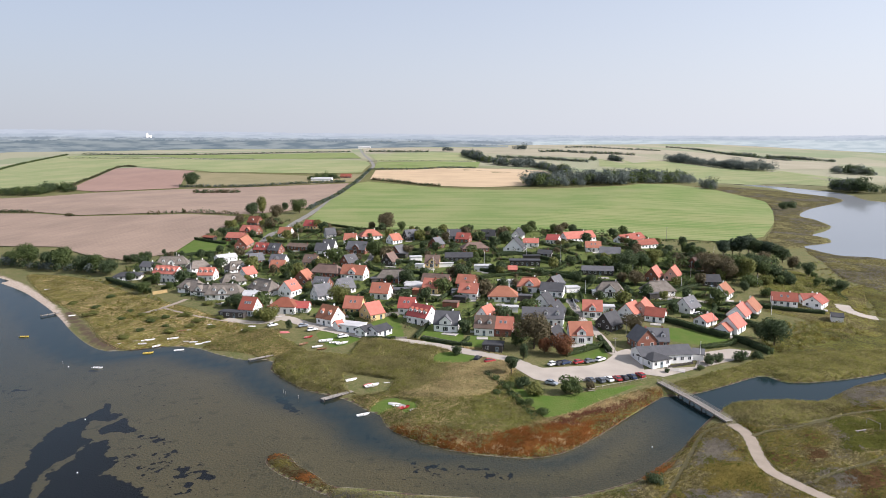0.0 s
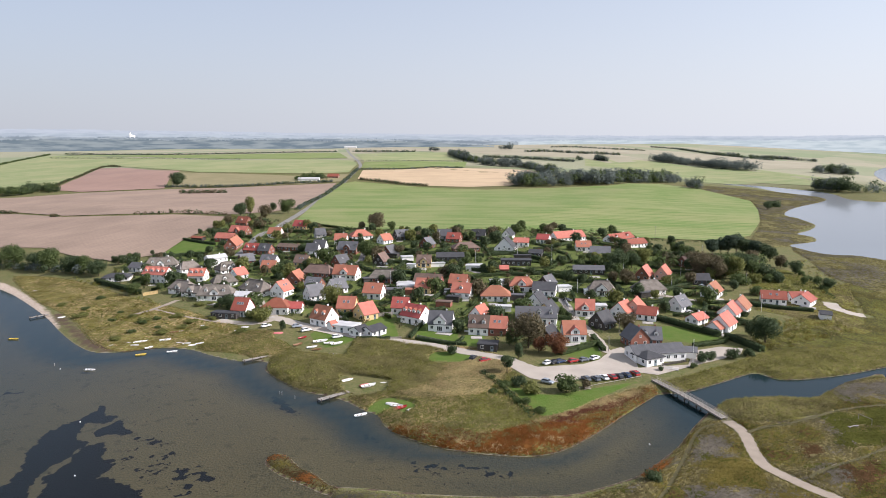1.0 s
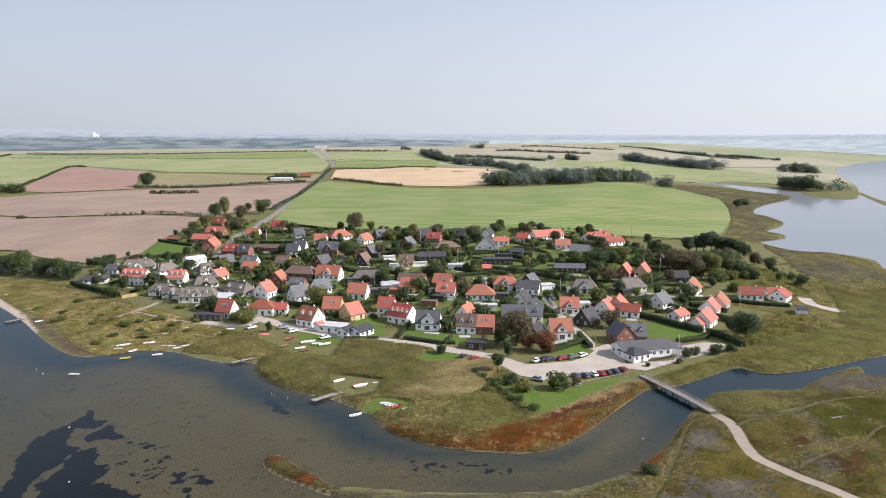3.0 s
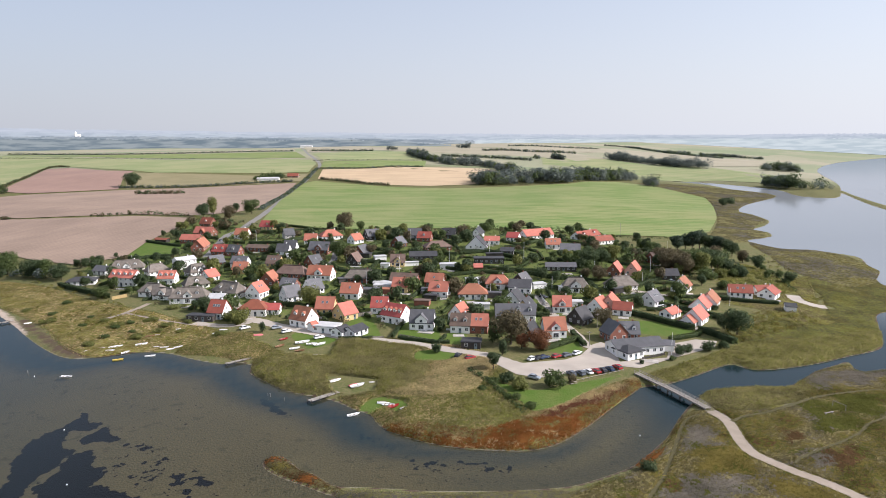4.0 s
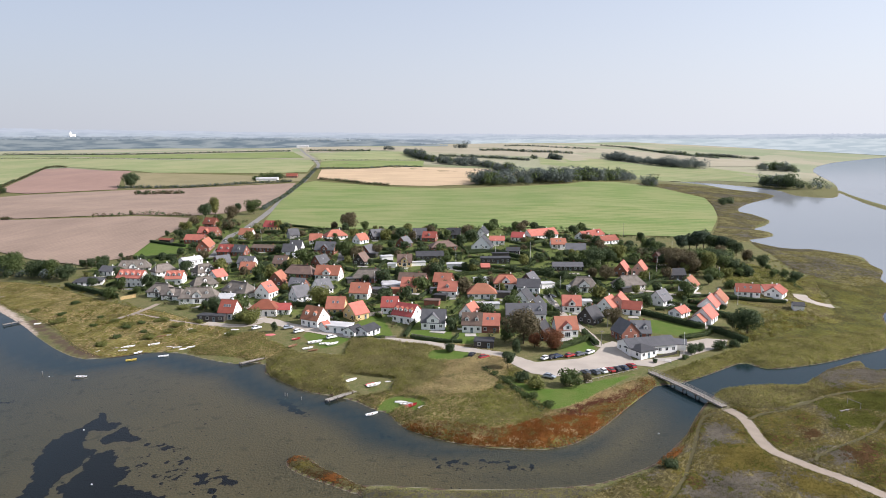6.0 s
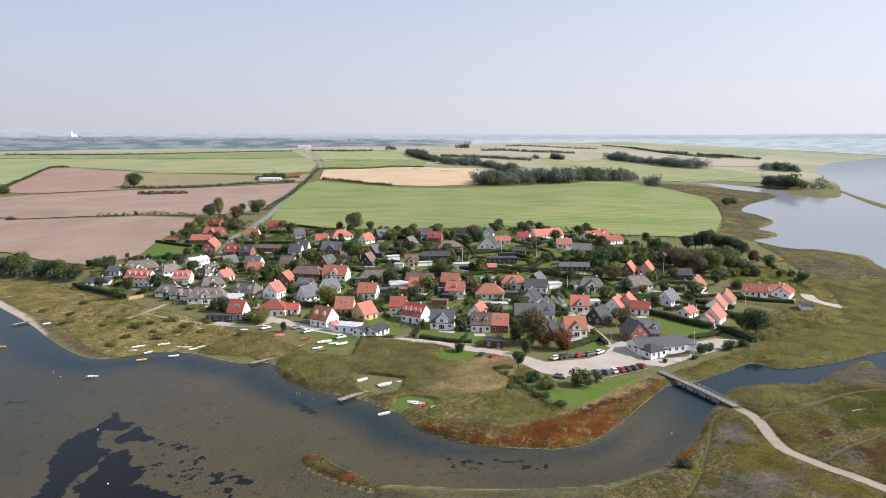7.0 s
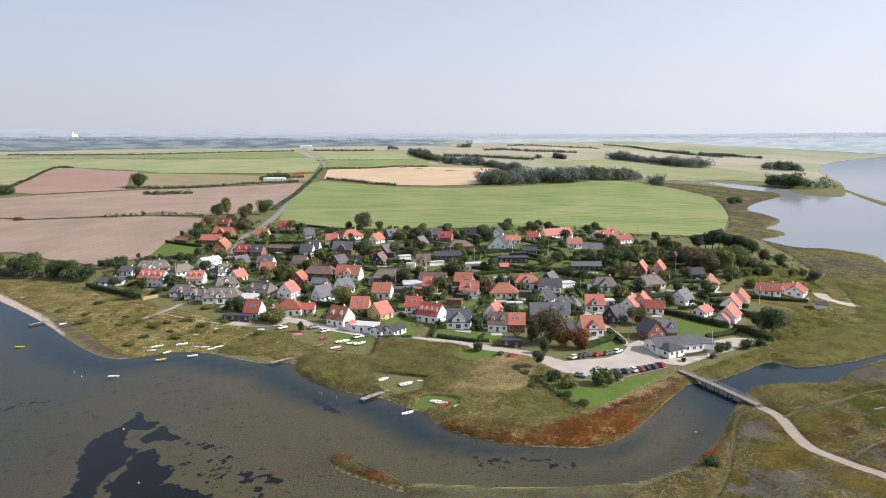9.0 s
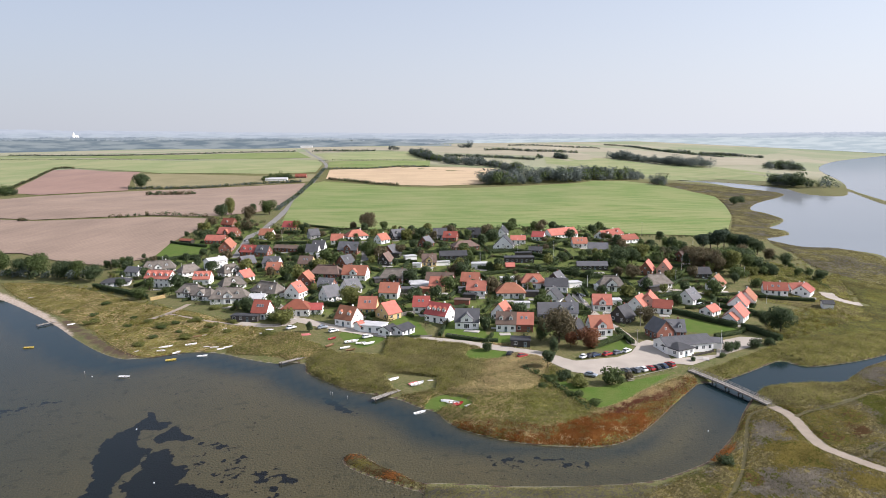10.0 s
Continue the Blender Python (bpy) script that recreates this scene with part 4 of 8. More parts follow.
def house(x, y, turn, L, W=8.0, eave=3.0, ridge=7.2, roof="orange", wall="white", shape="gable", dormers=0, cross=0, skylights=0, chimney=1, windows=True, label="", name="house"):
    """A house whose long side looks along its own -y; turn: degrees of its ridge from the x axis."""
    rm, wm = ROOFS[roof], WALLS[wall]
    FOOTPRINTS.append((x, y, max(W / 2, L * 0.42) + 0.6))
    h = new(name)
    h.matrix_basis = pose(x, y, float(np.min(height([x - 3, x + 3, x, x], [y, y, y - 3, y + 3]))), rz=turn)
    bm = bmesh.new()
    if shape == "gable":
        extrude(bm, [(-L / 2, -W / 2, -1.2), (-L / 2, W / 2, -1.2), (-L / 2, W / 2, eave), (-L / 2, 0, ridge - 0.02), (-L / 2, -W / 2, eave)], (L, 0, 0))
    else:
        box(bm, -L / 2, -W / 2, -1.2, L / 2, W / 2, eave)
    part("wall", bm, wm, h)
    bm = bmesh.new()
    if shape == "gable":
        gable_roof(bm, L, W, eave, ridge)
    elif shape == "flat":
        stack(bm, [(L / 2 + 0.3, W / 2 + 0.3, eave + 0.002), (L / 2 + 0.3, W / 2 + 0.3, eave + 0.3), (L / 2 - 0.1, W / 2 - 0.1, eave + 0.31), (L / 2 - 0.1, W / 2 - 0.1, eave + 0.42)])
    else:
        hip_roof(bm, L, W, eave, ridge, W * (0.5 if shape == "hip" else 0.3), thick=0.3 if shape == "hip" else 0.45)
        if shape == "thatch":
            part("roof", bm, rm, h)
            bm = bmesh.new()
            box(bm, -L / 2 + W * 0.28, -0.35, ridge - 0.25, L / 2 - W * 0.28, 0.35, ridge + 0.14)
    part("ridge_cap" if shape == "thatch" else "roof", bm, rm, h)
    slope = (ridge - eave) / (W / 2)
    low = 1.0 if eave < 4.5 else 0.9
    n = max(2, int(L / 2.6))
    if windows:
        for i in range(n):
            wx_ = -L / 2 + L * (i + 0.5) / n
            for side in (-1, 1):
                m = pose(wx_, side * W / 2, 0, rz=0 if side < 0 else 180)
                if i == n // 2 and side < 0:
                    glazed("door", DOOR, h, m)
                elif side < 0 or i % 2 == 0:
                    glazed("window", WINDOW, h, m @ Matrix.Translation((0, 0, low)))
                if eave > 4.5 and (side < 0 or i % 2 == 0):
                    glazed("window", SMALL_WINDOW, h, m @ Matrix.Translation((0, 0, 3.5)))
        if shape != "flat":
            for side in (-1, 1):
                m = pose(side * L / 2, 0, 0, rz=90 * side)
                for k in (-0.25, 0.25):
                    glazed("window", WINDOW, h, m @ Matrix.Translation((k * W, 0, low)))
                if shape == "gable" and ridge - eave > 2.5:
                    glazed("window", SMALL_WINDOW, h, m @ Matrix.Translation((0, 0, eave + 0.55)))
    for i in range(dormers):
        dx = -L / 2 + L * (i + 0.5) / dormers
        y0 = -W / 2 * 0.72
        dormer(h, dx, y0, eave + (W / 2 + y0) * slope - 0.05, 1.5, 1.35, 2.4, rm, wm if wall != "brick" else WALLS["white"])
    if cross:
        cw = cross
        c = new("front_gable")
        c.parent = h
        c.matrix_basis = Matrix.Translation((0, -W / 2 - 0.35, 0))
        top = min(ridge - 0.3, eave + 1.2 + cw * 0.45)
        bm = bmesh.new()
        extrude(bm, [(-cw / 2, 0, -1.2), (cw / 2, 0, -1.2), (cw / 2, 0, eave + 1.2), (0, 0, top), (-cw / 2, 0, eave + 1.2)], (0, W / 2, 0))
        put("gable_wall", mesh_of(bm, "gable_wall", wm), c)
        bm = bmesh.new()
        o, q = cw / 2 + 0.25, eave + 1.2 - (top - eave - 1.2) / (cw / 2) * 0.25
        extrude(bm, [(-o, -0.3, q), (0, -0.3, top), (o, -0.3, q), (o, -0.3, q + 0.18), (0, -0.3, top + 0.18), (-o, -0.3, q + 0.18)], (0, W / 2 + 0.3, 0))
        put("gable_roof", mesh_of(bm, "gable_roof", rm), c)
        glazed("window", WINDOW, c, Matrix.Translation((0, 0, eave + 0.1)))
        glazed("window", WIDE_WINDOW, c, Matrix.Translation((0, 0, 0.35)))
    for i in range(skylights):
        sx = -L / 4 + L / 2 * (i + 0.5) / skylights
        yy = -W / 2 * 0.5
        m = Matrix.Translation((sx, yy, eave + (W / 2 + yy) * slope + (0.21 if shape == "gable" else 0.0))) @ pose(0, 0, 0, rx=math.degrees(math.atan(slope)))
        glazed("roof_window", ROOF_WINDOW, h, m)
    if chimney:
        put("chimney", CHIMNEYS["white" if wall == "white" else "brick"], h, Matrix.Translation((L * 0.22 * (1 if chimney == 1 else -1), 0.3, ridge)))
    words = {"orange": "orange clay tile", "red": "dark red tile", "grey": "grey slate", "thatch": "weathered grey thatch", "brown": "brown tile", "black": "black felt", "light": "pale sheet"}[roof]
    colour = {"white": "whitewashed", "yellow": "yellow rendered", "brick": "red brick", "dark": "dark timber", "grey": "grey rendered", "pink": "pale pink rendered"}[wall]
    kind = {"gable": "gabled", "hip": "hipped", "thatch": "half-hipped", "flat": "flat"}[shape]
    extra = " and dormers" if dormers else " and front gable" if cross else " and skylights" if skylights else ""
    return tagged(h, label or "%s %s under %s %s roof%s" % (colour, name.replace("_", " "), kind, words, extra), name.split("_")[-1] if name != "house" else "house")


house(-142.2, 378.4, -20, 14.6, 8, 5, 8.5, 'orange', 'white', dormers=4)
house(-153.5, 415.7, 12, 18.1, 9, 2.6, 6.8, 'thatch', 'white', shape="thatch", dormers=2, cross=4)
house(-165.8, 412.0, -25, 9.6, 7, 2.6, 5, 'grey', 'white')
house(-120.1, 412.6, 41, 11.6, 7, 5.2, 6.8, 'light', 'white')
house(-132.6, 400.5, 39, 11.4, 8, 2.6, 6.3, 'thatch', 'white', shape="thatch")
house(-119.1, 374.5, -5, 8.6, 8, 3.6, 7, 'orange', 'white', dormers=3)
house(-107.8, 390.3, 40, 11.2, 8, 2.6, 6.6, 'thatch', 'white', shape="thatch", dormers=2, cross=3)
house(-97.1, 373.3, 54, 7.4, 7, 2.8, 6.2, 'orange', 'white')
house(-101.1, 358.5, 27, 12.0, 8, 2.6, 6.2, 'thatch', 'white', shape="thatch", dormers=1)
house(-119.2, 349.1, -27, 12.8, 8, 2.6, 6.4, 'thatch', 'white', shape="thatch", cross=3)
house(-97.7, 332.1, -1, 17.0, 9, 2.8, 7, 'thatch', 'white', shape="thatch", dormers=2, cross=4)
house(-110.9, 340.8, -26, 11.5, 7, 2.4, 5.5, 'thatch', 'white', shape="thatch", cross=3.5)
house(-79.9, 339.5, -39, 16.6, 9, 2.6, 7, 'thatch', 'white', shape="thatch", dormers=2)
house(-82.6, 385.6, -11, 8.0, 7, 3, 6.5, 'orange', 'yellow', skylights=1)
house(-85.9, 402.8, -16, 9.3, 7.5, 3, 6.5, 'grey', 'white', cross=3)
house(-101.5, 411.0, 31, 8.0, 7.5, 2.8, 6.5, 'grey', 'brick', skylights=2)
house(-105.5, 446.2, -21, 9.6, 7.5, 2.8, 6.6, 'red', 'brick', dormers=2)
house(-95.8, 441.0, -22, 8.2, 7.5, 2.8, 6.6, 'grey', 'brick', dormers=1)
house(-123.5, 469.2, 90, 19.6, 8, 3, 7.5, 'orange', 'brick')
house(-136.8, 500.1, -19, 14.4, 7, 2.8, 6, 'orange', 'brick')
house(-132.5, 524.5, -28, 15.8, 8, 3, 7, 'orange', 'brick', cross=4)
house(-139.9, 569.1, -30, 11.2, 8, 3.2, 7.5, 'red', 'brick', dormers=1)
house(-101.9, 505.2, -15, 9.4, 8, 3, 7, 'orange', 'white')
house(-159.8, 510.3, -28, 10.4, 4, 2.2, 3.2, 'red', 'dark', name="shed", windows=False, chimney=0)
house(-168.6, 388.0, 8, 14.2, 8, 2.7, 4.6, 'black', 'white', shape="hip")
house(-78.5, 304.7, -19, 7.1, 8, 3.2, 7.8, 'red', 'white', skylights=3)
house(-63.3, 306.1, -9, 11.9, 9, 3.4, 6.8, 'red', 'white', shape="hip")
house(-56.1, 305.9, -6, 8.0, 6, 2.5, 4.6, 'red', 'white')
house(-66.4, 334.0, 63, 8.0, 8, 3.4, 7.6, 'orange', 'white', skylights=2)
house(-83.9, 328.7, -10, 7.0, 7, 2.6, 4.2, 'light', 'white')
house(-87.1, 535.7, -24, 12.2, 8, 2.8, 6.8, 'red', 'yellow', dormers=1)
house(-67.5, 490.2, 22, 7.1, 8, 2.8, 6.8, 'grey', 'grey')
house(-64.0, 429.5, -14, 7.6, 7.5, 3, 7, 'grey', 'white')
house(-60.5, 438.1, -14, 7.7, 7.5, 3, 7.4, 'grey', 'white')
house(-80.3, 447.9, -24, 19.3, 7, 2.6, 4.2, 'brown', 'brick')
house(-49.7, 463.1, -8, 8.0, 7.5, 2.8, 6.5, 'orange', 'white')
house(-37.3, 475.4, 20, 14.6, 9, 2.8, 6.8, 'orange', 'white', shape="hip")
house(-41.5, 428.0, -18, 12.5, 8, 3, 7.4, 'grey', 'brick', cross=4)
house(-65.4, 395.8, -20, 8.1, 7.5, 2.8, 6.5, 'brown', 'yellow', skylights=2)
house(-52.5, 370.4, -22, 16.5, 9, 2.7, 6.6, 'brown', 'brick', shape="thatch")
house(-43.1, 392.3, 46, 8.0, 7.5, 3, 7, 'grey', 'brick', skylights=1)
house(-37.2, 364.2, -20, 13.2, 8, 3.2, 7.4, 'orange', 'white', cross=4)
house(-63.1, 356.1, 74, 8.6, 8, 2.8, 7.2, 'orange', 'brick')
house(-51.8, 344.8, -22, 8.0, 8, 2.6, 6, 'grey', 'brick', skylights=3)
house(-39.7, 337.5, 35, 8.0, 8, 2.8, 7, 'grey', 'white', skylights=2)
house(-49.5, 325.7, 35, 8.0, 8, 2.8, 7.4, 'grey', 'white')
house(-16.1, 356.9, -9, 16.1, 9, 2.6, 6.6, 'thatch', 'brick', shape="thatch")
house(-15.6, 418.2, 55, 8.0, 7.5, 2.8, 6.8, 'grey', 'brick')
house(-19.7, 395.7, 64, 8.3, 7, 2.6, 7, 'brown', 'dark')
house(-19.9, 458.3, 41, 8.0, 7.5, 2.8, 6.5, 'orange', 'white')
house(-8.4, 471.0, 26, 10.3, 8, 2.8, 7, 'grey', 'dark', dormers=2)
house(8.3, 441.3, 52, 7.3, 8, 2.8, 6.8, 'grey', 'brick')
house(21.2, 470.2, -5, 9.3, 8, 3, 7, 'grey', 'grey')
house(27.2, 459.4, -21, 9.1, 7.5, 2.8, 6.4, 'red', 'brick', dormers=1)
house(32.3, 429.1, 9, 16.6, 9, 2.6, 6, 'brown', 'brick', shape="hip")
house(21.1, 403.5, -3, 16.2, 9, 2.8, 5, 'black', 'dark')
house(5.2, 389.2, -7, 8.0, 8, 2.8, 6.8, 'brown', 'yellow', cross=4)
house(6.6, 347.1, -19, 14.0, 8, 2.8, 6.2, 'brown', 'brick')
house(4.2, 335.4, -18, 7.7, 8, 3.2, 7, 'orange', 'yellow', dormers=1)
house(22.0, 342.7, -22, 8.9, 8, 3, 6.8, 'orange', 'brick', skylights=1)
house(22.4, 325.4, -20, 9.3, 8, 3.2, 7, 'orange', 'white', dormers=1)
house(-20.6, 327.2, -17, 9.0, 8, 3.2, 7.2, 'orange', 'white', skylights=1)
house(-31.4, 303.6, -13, 8.0, 8, 3, 7.4, 'orange', 'yellow', skylights=2)
house(-22.9, 294.5, 38, 7.4, 9, 3, 7.2, 'orange', 'yellow')
house(-7.3, 302.1, -13, 7.1, 8, 3.2, 7, 'red', 'white', skylights=2)
house(-0.6, 287.5, -39, 10.2, 9, 3.6, 7.8, 'red', 'white', dormers=4)
house(9.9, 277.6, -13, 9.8, 9, 3.2, 7.6, 'grey', 'white', cross=5)
house(-40.0, 287.4, -37, 8.8, 8.5, 3.4, 8, 'orange', 'white', dormers=2)
house(-35.6, 278.5, 35, 2.6, 5, 2.4, 4, 'orange', 'white', name="shed", windows=False, chimney=0)
house(25.3, 271.0, -15, 8.0, 8, 3.4, 7.4, 'brown', 'white', dormers=2)
house(32.6, 269.8, -15, 7.5, 8.5, 3.4, 7.2, 'orange', 'brick', skylights=2)
house(26.9, 287.5, 56, 8.0, 7, 3, 7, 'orange', 'white')
house(46.3, 284.0, -9, 8.0, 8, 3, 7, 'grey', 'grey')
house(54.9, 283.4, -16, 9.8, 8, 3.2, 6.8, 'grey', 'white', dormers=2)
house(57.4, 291.2, 61, 10.0, 8, 2.8, 7.2, 'black', 'yellow')
house(61.4, 259.9, -3, 8.7, 8.5, 3.4, 7.6, 'orange', 'white', cross=3.5)
house(50.8, 257.2, 55, 8.0, 7, 2.6, 6.6, 'black', 'dark')
house(74.7, 293.7, -13, 8.2, 8, 3.2, 7, 'orange', 'white', cross=3)
house(77.3, 275.3, 39, 8.0, 8, 2.6, 7, 'black', 'dark')
house(90.5, 289.8, 46, 8.3, 8, 3, 7, 'orange', 'white')
house(97.0, 292.9, 61, 10.1, 8, 3.2, 7.2, 'orange', 'pink')
house(100.3, 285.4, -30, 8.0, 7, 2.8, 5.6, 'red', 'white')
house(83.7, 252.0, -79, 8.0, 8, 3.2, 7.4, 'grey', 'brick')
house(89.8, 252.9, -13, 8.0, 8, 2.8, 6.6, 'grey', 'brick', dormers=2)
house(44.8, 468.7, -14, 9.4, 8, 2.8, 6.8, 'black', 'dark', dormers=1)
house(65.2, 468.9, 71, 15.5, 7, 3, 7, 'black', 'white')
house(58.4, 430.8, 72, 11.5, 13, 1.7, 8.4, 'black', 'white')
house(70.7, 443.3, -13, 9.6, 8, 2.8, 5.2, 'orange', 'white')
house(87.2, 452.6, -28, 8.0, 8, 2.8, 5.8, 'red', 'white')
house(74.3, 410.7, -21, 8.0, 7, 2.6, 4.4, 'black', 'dark')
house(106.0, 463.9, 21, 23.1, 10, 2.8, 6.6, 'orange', 'white')
house(107.6, 426.9, -7, 9.4, 9, 2.8, 6, 'orange', 'white', skylights=2)
house(113.3, 407.5, -18, 12.0, 10, 2.8, 6.4, 'grey', 'brick')
house(144.2, 470.6, 36, 24.0, 9, 2.8, 6.2, 'red', 'white', dormers=2)
house(146.5, 445.6, 23, 17.1, 8, 2.8, 5.6, 'red', 'white')
house(95.6, 367.6, -12, 16.7, 8, 2.6, 4.4, 'grey', 'dark')
house(91.0, 325.3, -13, 12.5, 9, 2.6, 7, 'thatch', 'white', shape="thatch", cross=5)
house(53.1, 335.3, -9, 11.8, 8.5, 3.2, 7, 'orange', 'white', shape="thatch", cross=4)
house(63.1, 326.8, -19, 11.0, 8, 3.2, 6.4, 'grey', 'white')
house(37.9, 320.0, -7, 13.7, 9, 2.8, 7, 'orange', 'white', shape="hip", skylights=1)
house(55.5, 306.7, 57, 8.0, 8, 2.8, 7, 'black', 'white')
house(66.9, 339.8, 48, 8.0, 7, 2.6, 6.4, 'grey', 'dark')
house(122.0, 353.1, 57, 10.3, 7, 3, 7.4, 'orange', 'brick')
house(114.8, 326.0, 10, 14.2, 9, 2.6, 6.8, 'thatch', 'white', shape="thatch")
house(132.6, 354.3, 57, 10.3, 7, 2.8, 7, 'orange', 'pink')
house(156.1, 378.6, 23, 8.9, 9, 2.6, 6.4, 'brown', 'brick')
house(147.5, 342.2, -5, 9.0, 8, 2.6, 5.4, 'black', 'dark')
house(143.9, 319.2, 49, 9.3, 8, 3, 7, 'orange', 'white')
house(118.9, 297.8, 38, 8.4, 8, 2.8, 6.8, 'grey', 'white', skylights=3)
house(167.5, 306.2, -22, 10.7, 8, 2.8, 5.8, 'red', 'white', skylights=2)
house(179.9, 307.6, -2, 8.0, 7, 2.6, 5, 'red', 'white')
house(181.0, 303.7, 44, 10.1, 8, 2.6, 5.4, 'red', 'white')
house(144.9, 293.0, 53, 11.1, 8, 2.8, 6.8, 'orange', 'white')
house(136.8, 285.7, 51, 9.9, 8, 2.8, 6.8, 'orange', 'white')
house(126.3, 269.2, 46, 9.9, 8, 3, 7, 'orange', 'white')
house(122.4, 266.0, 41, 8.0, 6, 2.4, 4.8, 'orange', 'white')
house(119.2, 278.5, 35, 8.0, 6, 2.4, 4.4, 'orange', 'white')
house(177.0, 280.5, -25, 4.4, 6, 2.6, 3.6, 'black', 'white', name="shed", windows=False, chimney=0)
house(99.4, 236.7, -22, 3.8, 5, 2.6, 3.8, 'grey', 'white', name="shed", windows=False, chimney=0)
house(-23.9, 270.9, 50, 5.8, 6, 2.5, 4, 'black', 'white', name="garage", chimney=0)
house(-18.3, 271.4, 48, 8.1, 7, 2.5, 4, 'black', 'white', name="garage", chimney=0)
house(-29.9, 277.4, -25, 10.3, 7, 2.7, 3, 'light', 'white', name="garage", shape="flat", chimney=0)
house(58.7, 390.1, -8, 17.3, 7, 3, 3.4, 'black', 'dark', name="outbuilding", shape="flat", chimney=0)
house(49.3, 372.3, -4, 4.7, 5, 2.4, 4, 'orange', 'brick', name="shed", windows=False, chimney=0)
house(26.3, 249.8, -14, 7.3, 6, 2.5, 2.8, 'black', 'dark', name="garage", shape="flat", chimney=0)
house(-85.3, 301.3, -14, 12.0, 5, 2.4, 2.8, 'black', 'dark', name="boathouse", shape="flat", chimney=0)
hall = house(85.8, 236.0, 6, 19.3, 9.5, 3.2, 5.2, 'grey', 'white', name='community_hall', chimney=0, label='long low white hall with a grey standing-seam roof')
bm = bmesh.new()
box(bm, -0.03, -5.3, 0.0, 0.03, 0.0, 0.09)
seam = mesh_of(bm, 'seam', ROOFS['grey'])
for k in range(29):
    for side in (0, 180):
        put('seam', seam, hall, Matrix.Translation((-9.4 + k * 0.67, 0, 5.40)) @ pose(0, 0, 0, rz=side) @ pose(0, 0, 0, rx=math.degrees(math.atan(2.0 / 4.75))))
house(81.4, 231.0, 22, 7.8, 7.8, 3.0, 4.6, 'black', 'white', shape='hip', name='hall_wing', chimney=0, label='white hall wing under a low dark hipped roof')
house(-81.2, 451.5, -5, 10, 5, 2.5, 2.8, 'light', 'white', shape='flat', name='garden_shed', windows=False, chimney=0)
house(-57.2, 417.1, 10, 8, 6, 2.5, 2.8, 'light', 'white', shape='flat', name='garden_shed', windows=False, chimney=0)
house(33.6, 379.5, -8, 10, 4, 2.5, 2.8, 'light', 'white', shape='flat', name='garden_shed', windows=False, chimney=0)
house(-4.3, 340.9, -5, 10, 8, 2.5, 2.8, 'light', 'white', shape='flat', name='garden_shed', windows=False, chimney=0)
house(-11.6, 332.5, -10, 9, 6, 2.5, 2.8, 'grey', 'dark', shape='flat', name='garden_shed', windows=False, chimney=0)
house(73.8, 332.7, 10, 7, 5, 2.5, 2.8, 'light', 'white', shape='flat', name='garden_shed', windows=False, chimney=0)
house(85.6, 324.8, 0, 6, 4, 2.5, 2.8, 'light', 'white', shape='flat', name='garden_shed', windows=False, chimney=0)
house(90.0, 323.2, 0, 8, 4, 2.5, 2.8, 'light', 'white', shape='flat', name='garden_shed', windows=False, chimney=0)
house(10.3, 352.4, -10, 6, 5, 2.5, 2.8, 'black', 'dark', shape='flat', name='garden_shed', windows=False, chimney=0)
house(23.4, 328.9, 10, 6, 4, 2.5, 2.8, 'black', 'dark', shape='flat', name='garden_shed', windows=False, chimney=0)
house(-14.0, 413.6, -20, 8, 5, 2.5, 2.8, 'black', 'dark', shape='flat', name='garden_shed', windows=False, chimney=0)
house(-25.4, 354.9, 15, 5, 4, 2.5, 2.8, 'grey', 'dark', shape='flat', name='garden_shed', windows=False, chimney=0)
house(42.5, 345.8, 0, 8, 5, 2.5, 2.8, 'light', 'white', shape='flat', name='garden_shed', windows=False, chimney=0)
house(-4.8, 404.8, 10, 7, 5, 2.5, 2.8, 'light', 'white', shape='flat', name='garden_shed', windows=False, chimney=0)
house(17.6, 317.8, -20, 6, 4, 2.5, 2.8, 'black', 'dark', shape='flat', name='garden_shed', windows=False, chimney=0)
house(47.1, 318.8, -15, 9, 4, 2.5, 2.8, 'grey', 'dark', shape='flat', name='garden_shed', windows=False, chimney=0)
house(111.1, 320.4, 20, 8, 5, 2.5, 2.8, 'grey', 'dark', shape='flat', name='garden_shed', windows=False, chimney=0)
house(-39.5, 335.2, 10, 6, 4, 2.5, 2.8, 'black', 'dark', shape='flat', name='garden_shed', windows=False, chimney=0)
house(-5.1, 345.4, -9, 9, 6, 2.3, 2.7, 'light', 'white', shape='flat', name='garden_shed', windows=False, chimney=0)
house(-10.9, 333.5, 4, 7, 5, 2.3, 2.7, 'light', 'white', shape='flat', name='garden_shed', windows=False, chimney=0)
house(-2.2, 385.6, -11, 5, 4, 2.3, 2.7, 'light', 'white', shape='flat', name='garden_shed', windows=False, chimney=0)
house(12.0, 387.9, 5, 10, 2.5, 2.3, 2.7, 'light', 'white', shape='flat', name='garden_shed', windows=False, chimney=0)
house(12.6, 310.2, -18, 7, 4, 2.3, 2.7, 'brown', 'brick', shape='flat', name='garden_shed', windows=False, chimney=0)
house(39.2, 301.4, -7, 7, 4, 2.3, 2.7, 'light', 'white', shape='flat', name='garden_shed', windows=False, chimney=0)
house(86.1, 326.3, -14, 4, 4, 2.3, 2.7, 'light', 'white', shape='flat', name='garden_shed', windows=False, chimney=0)
house(90.3, 325.8, -7, 6, 3, 2.3, 2.7, 'light', 'white', shape='flat', name='garden_shed', windows=False, chimney=0)
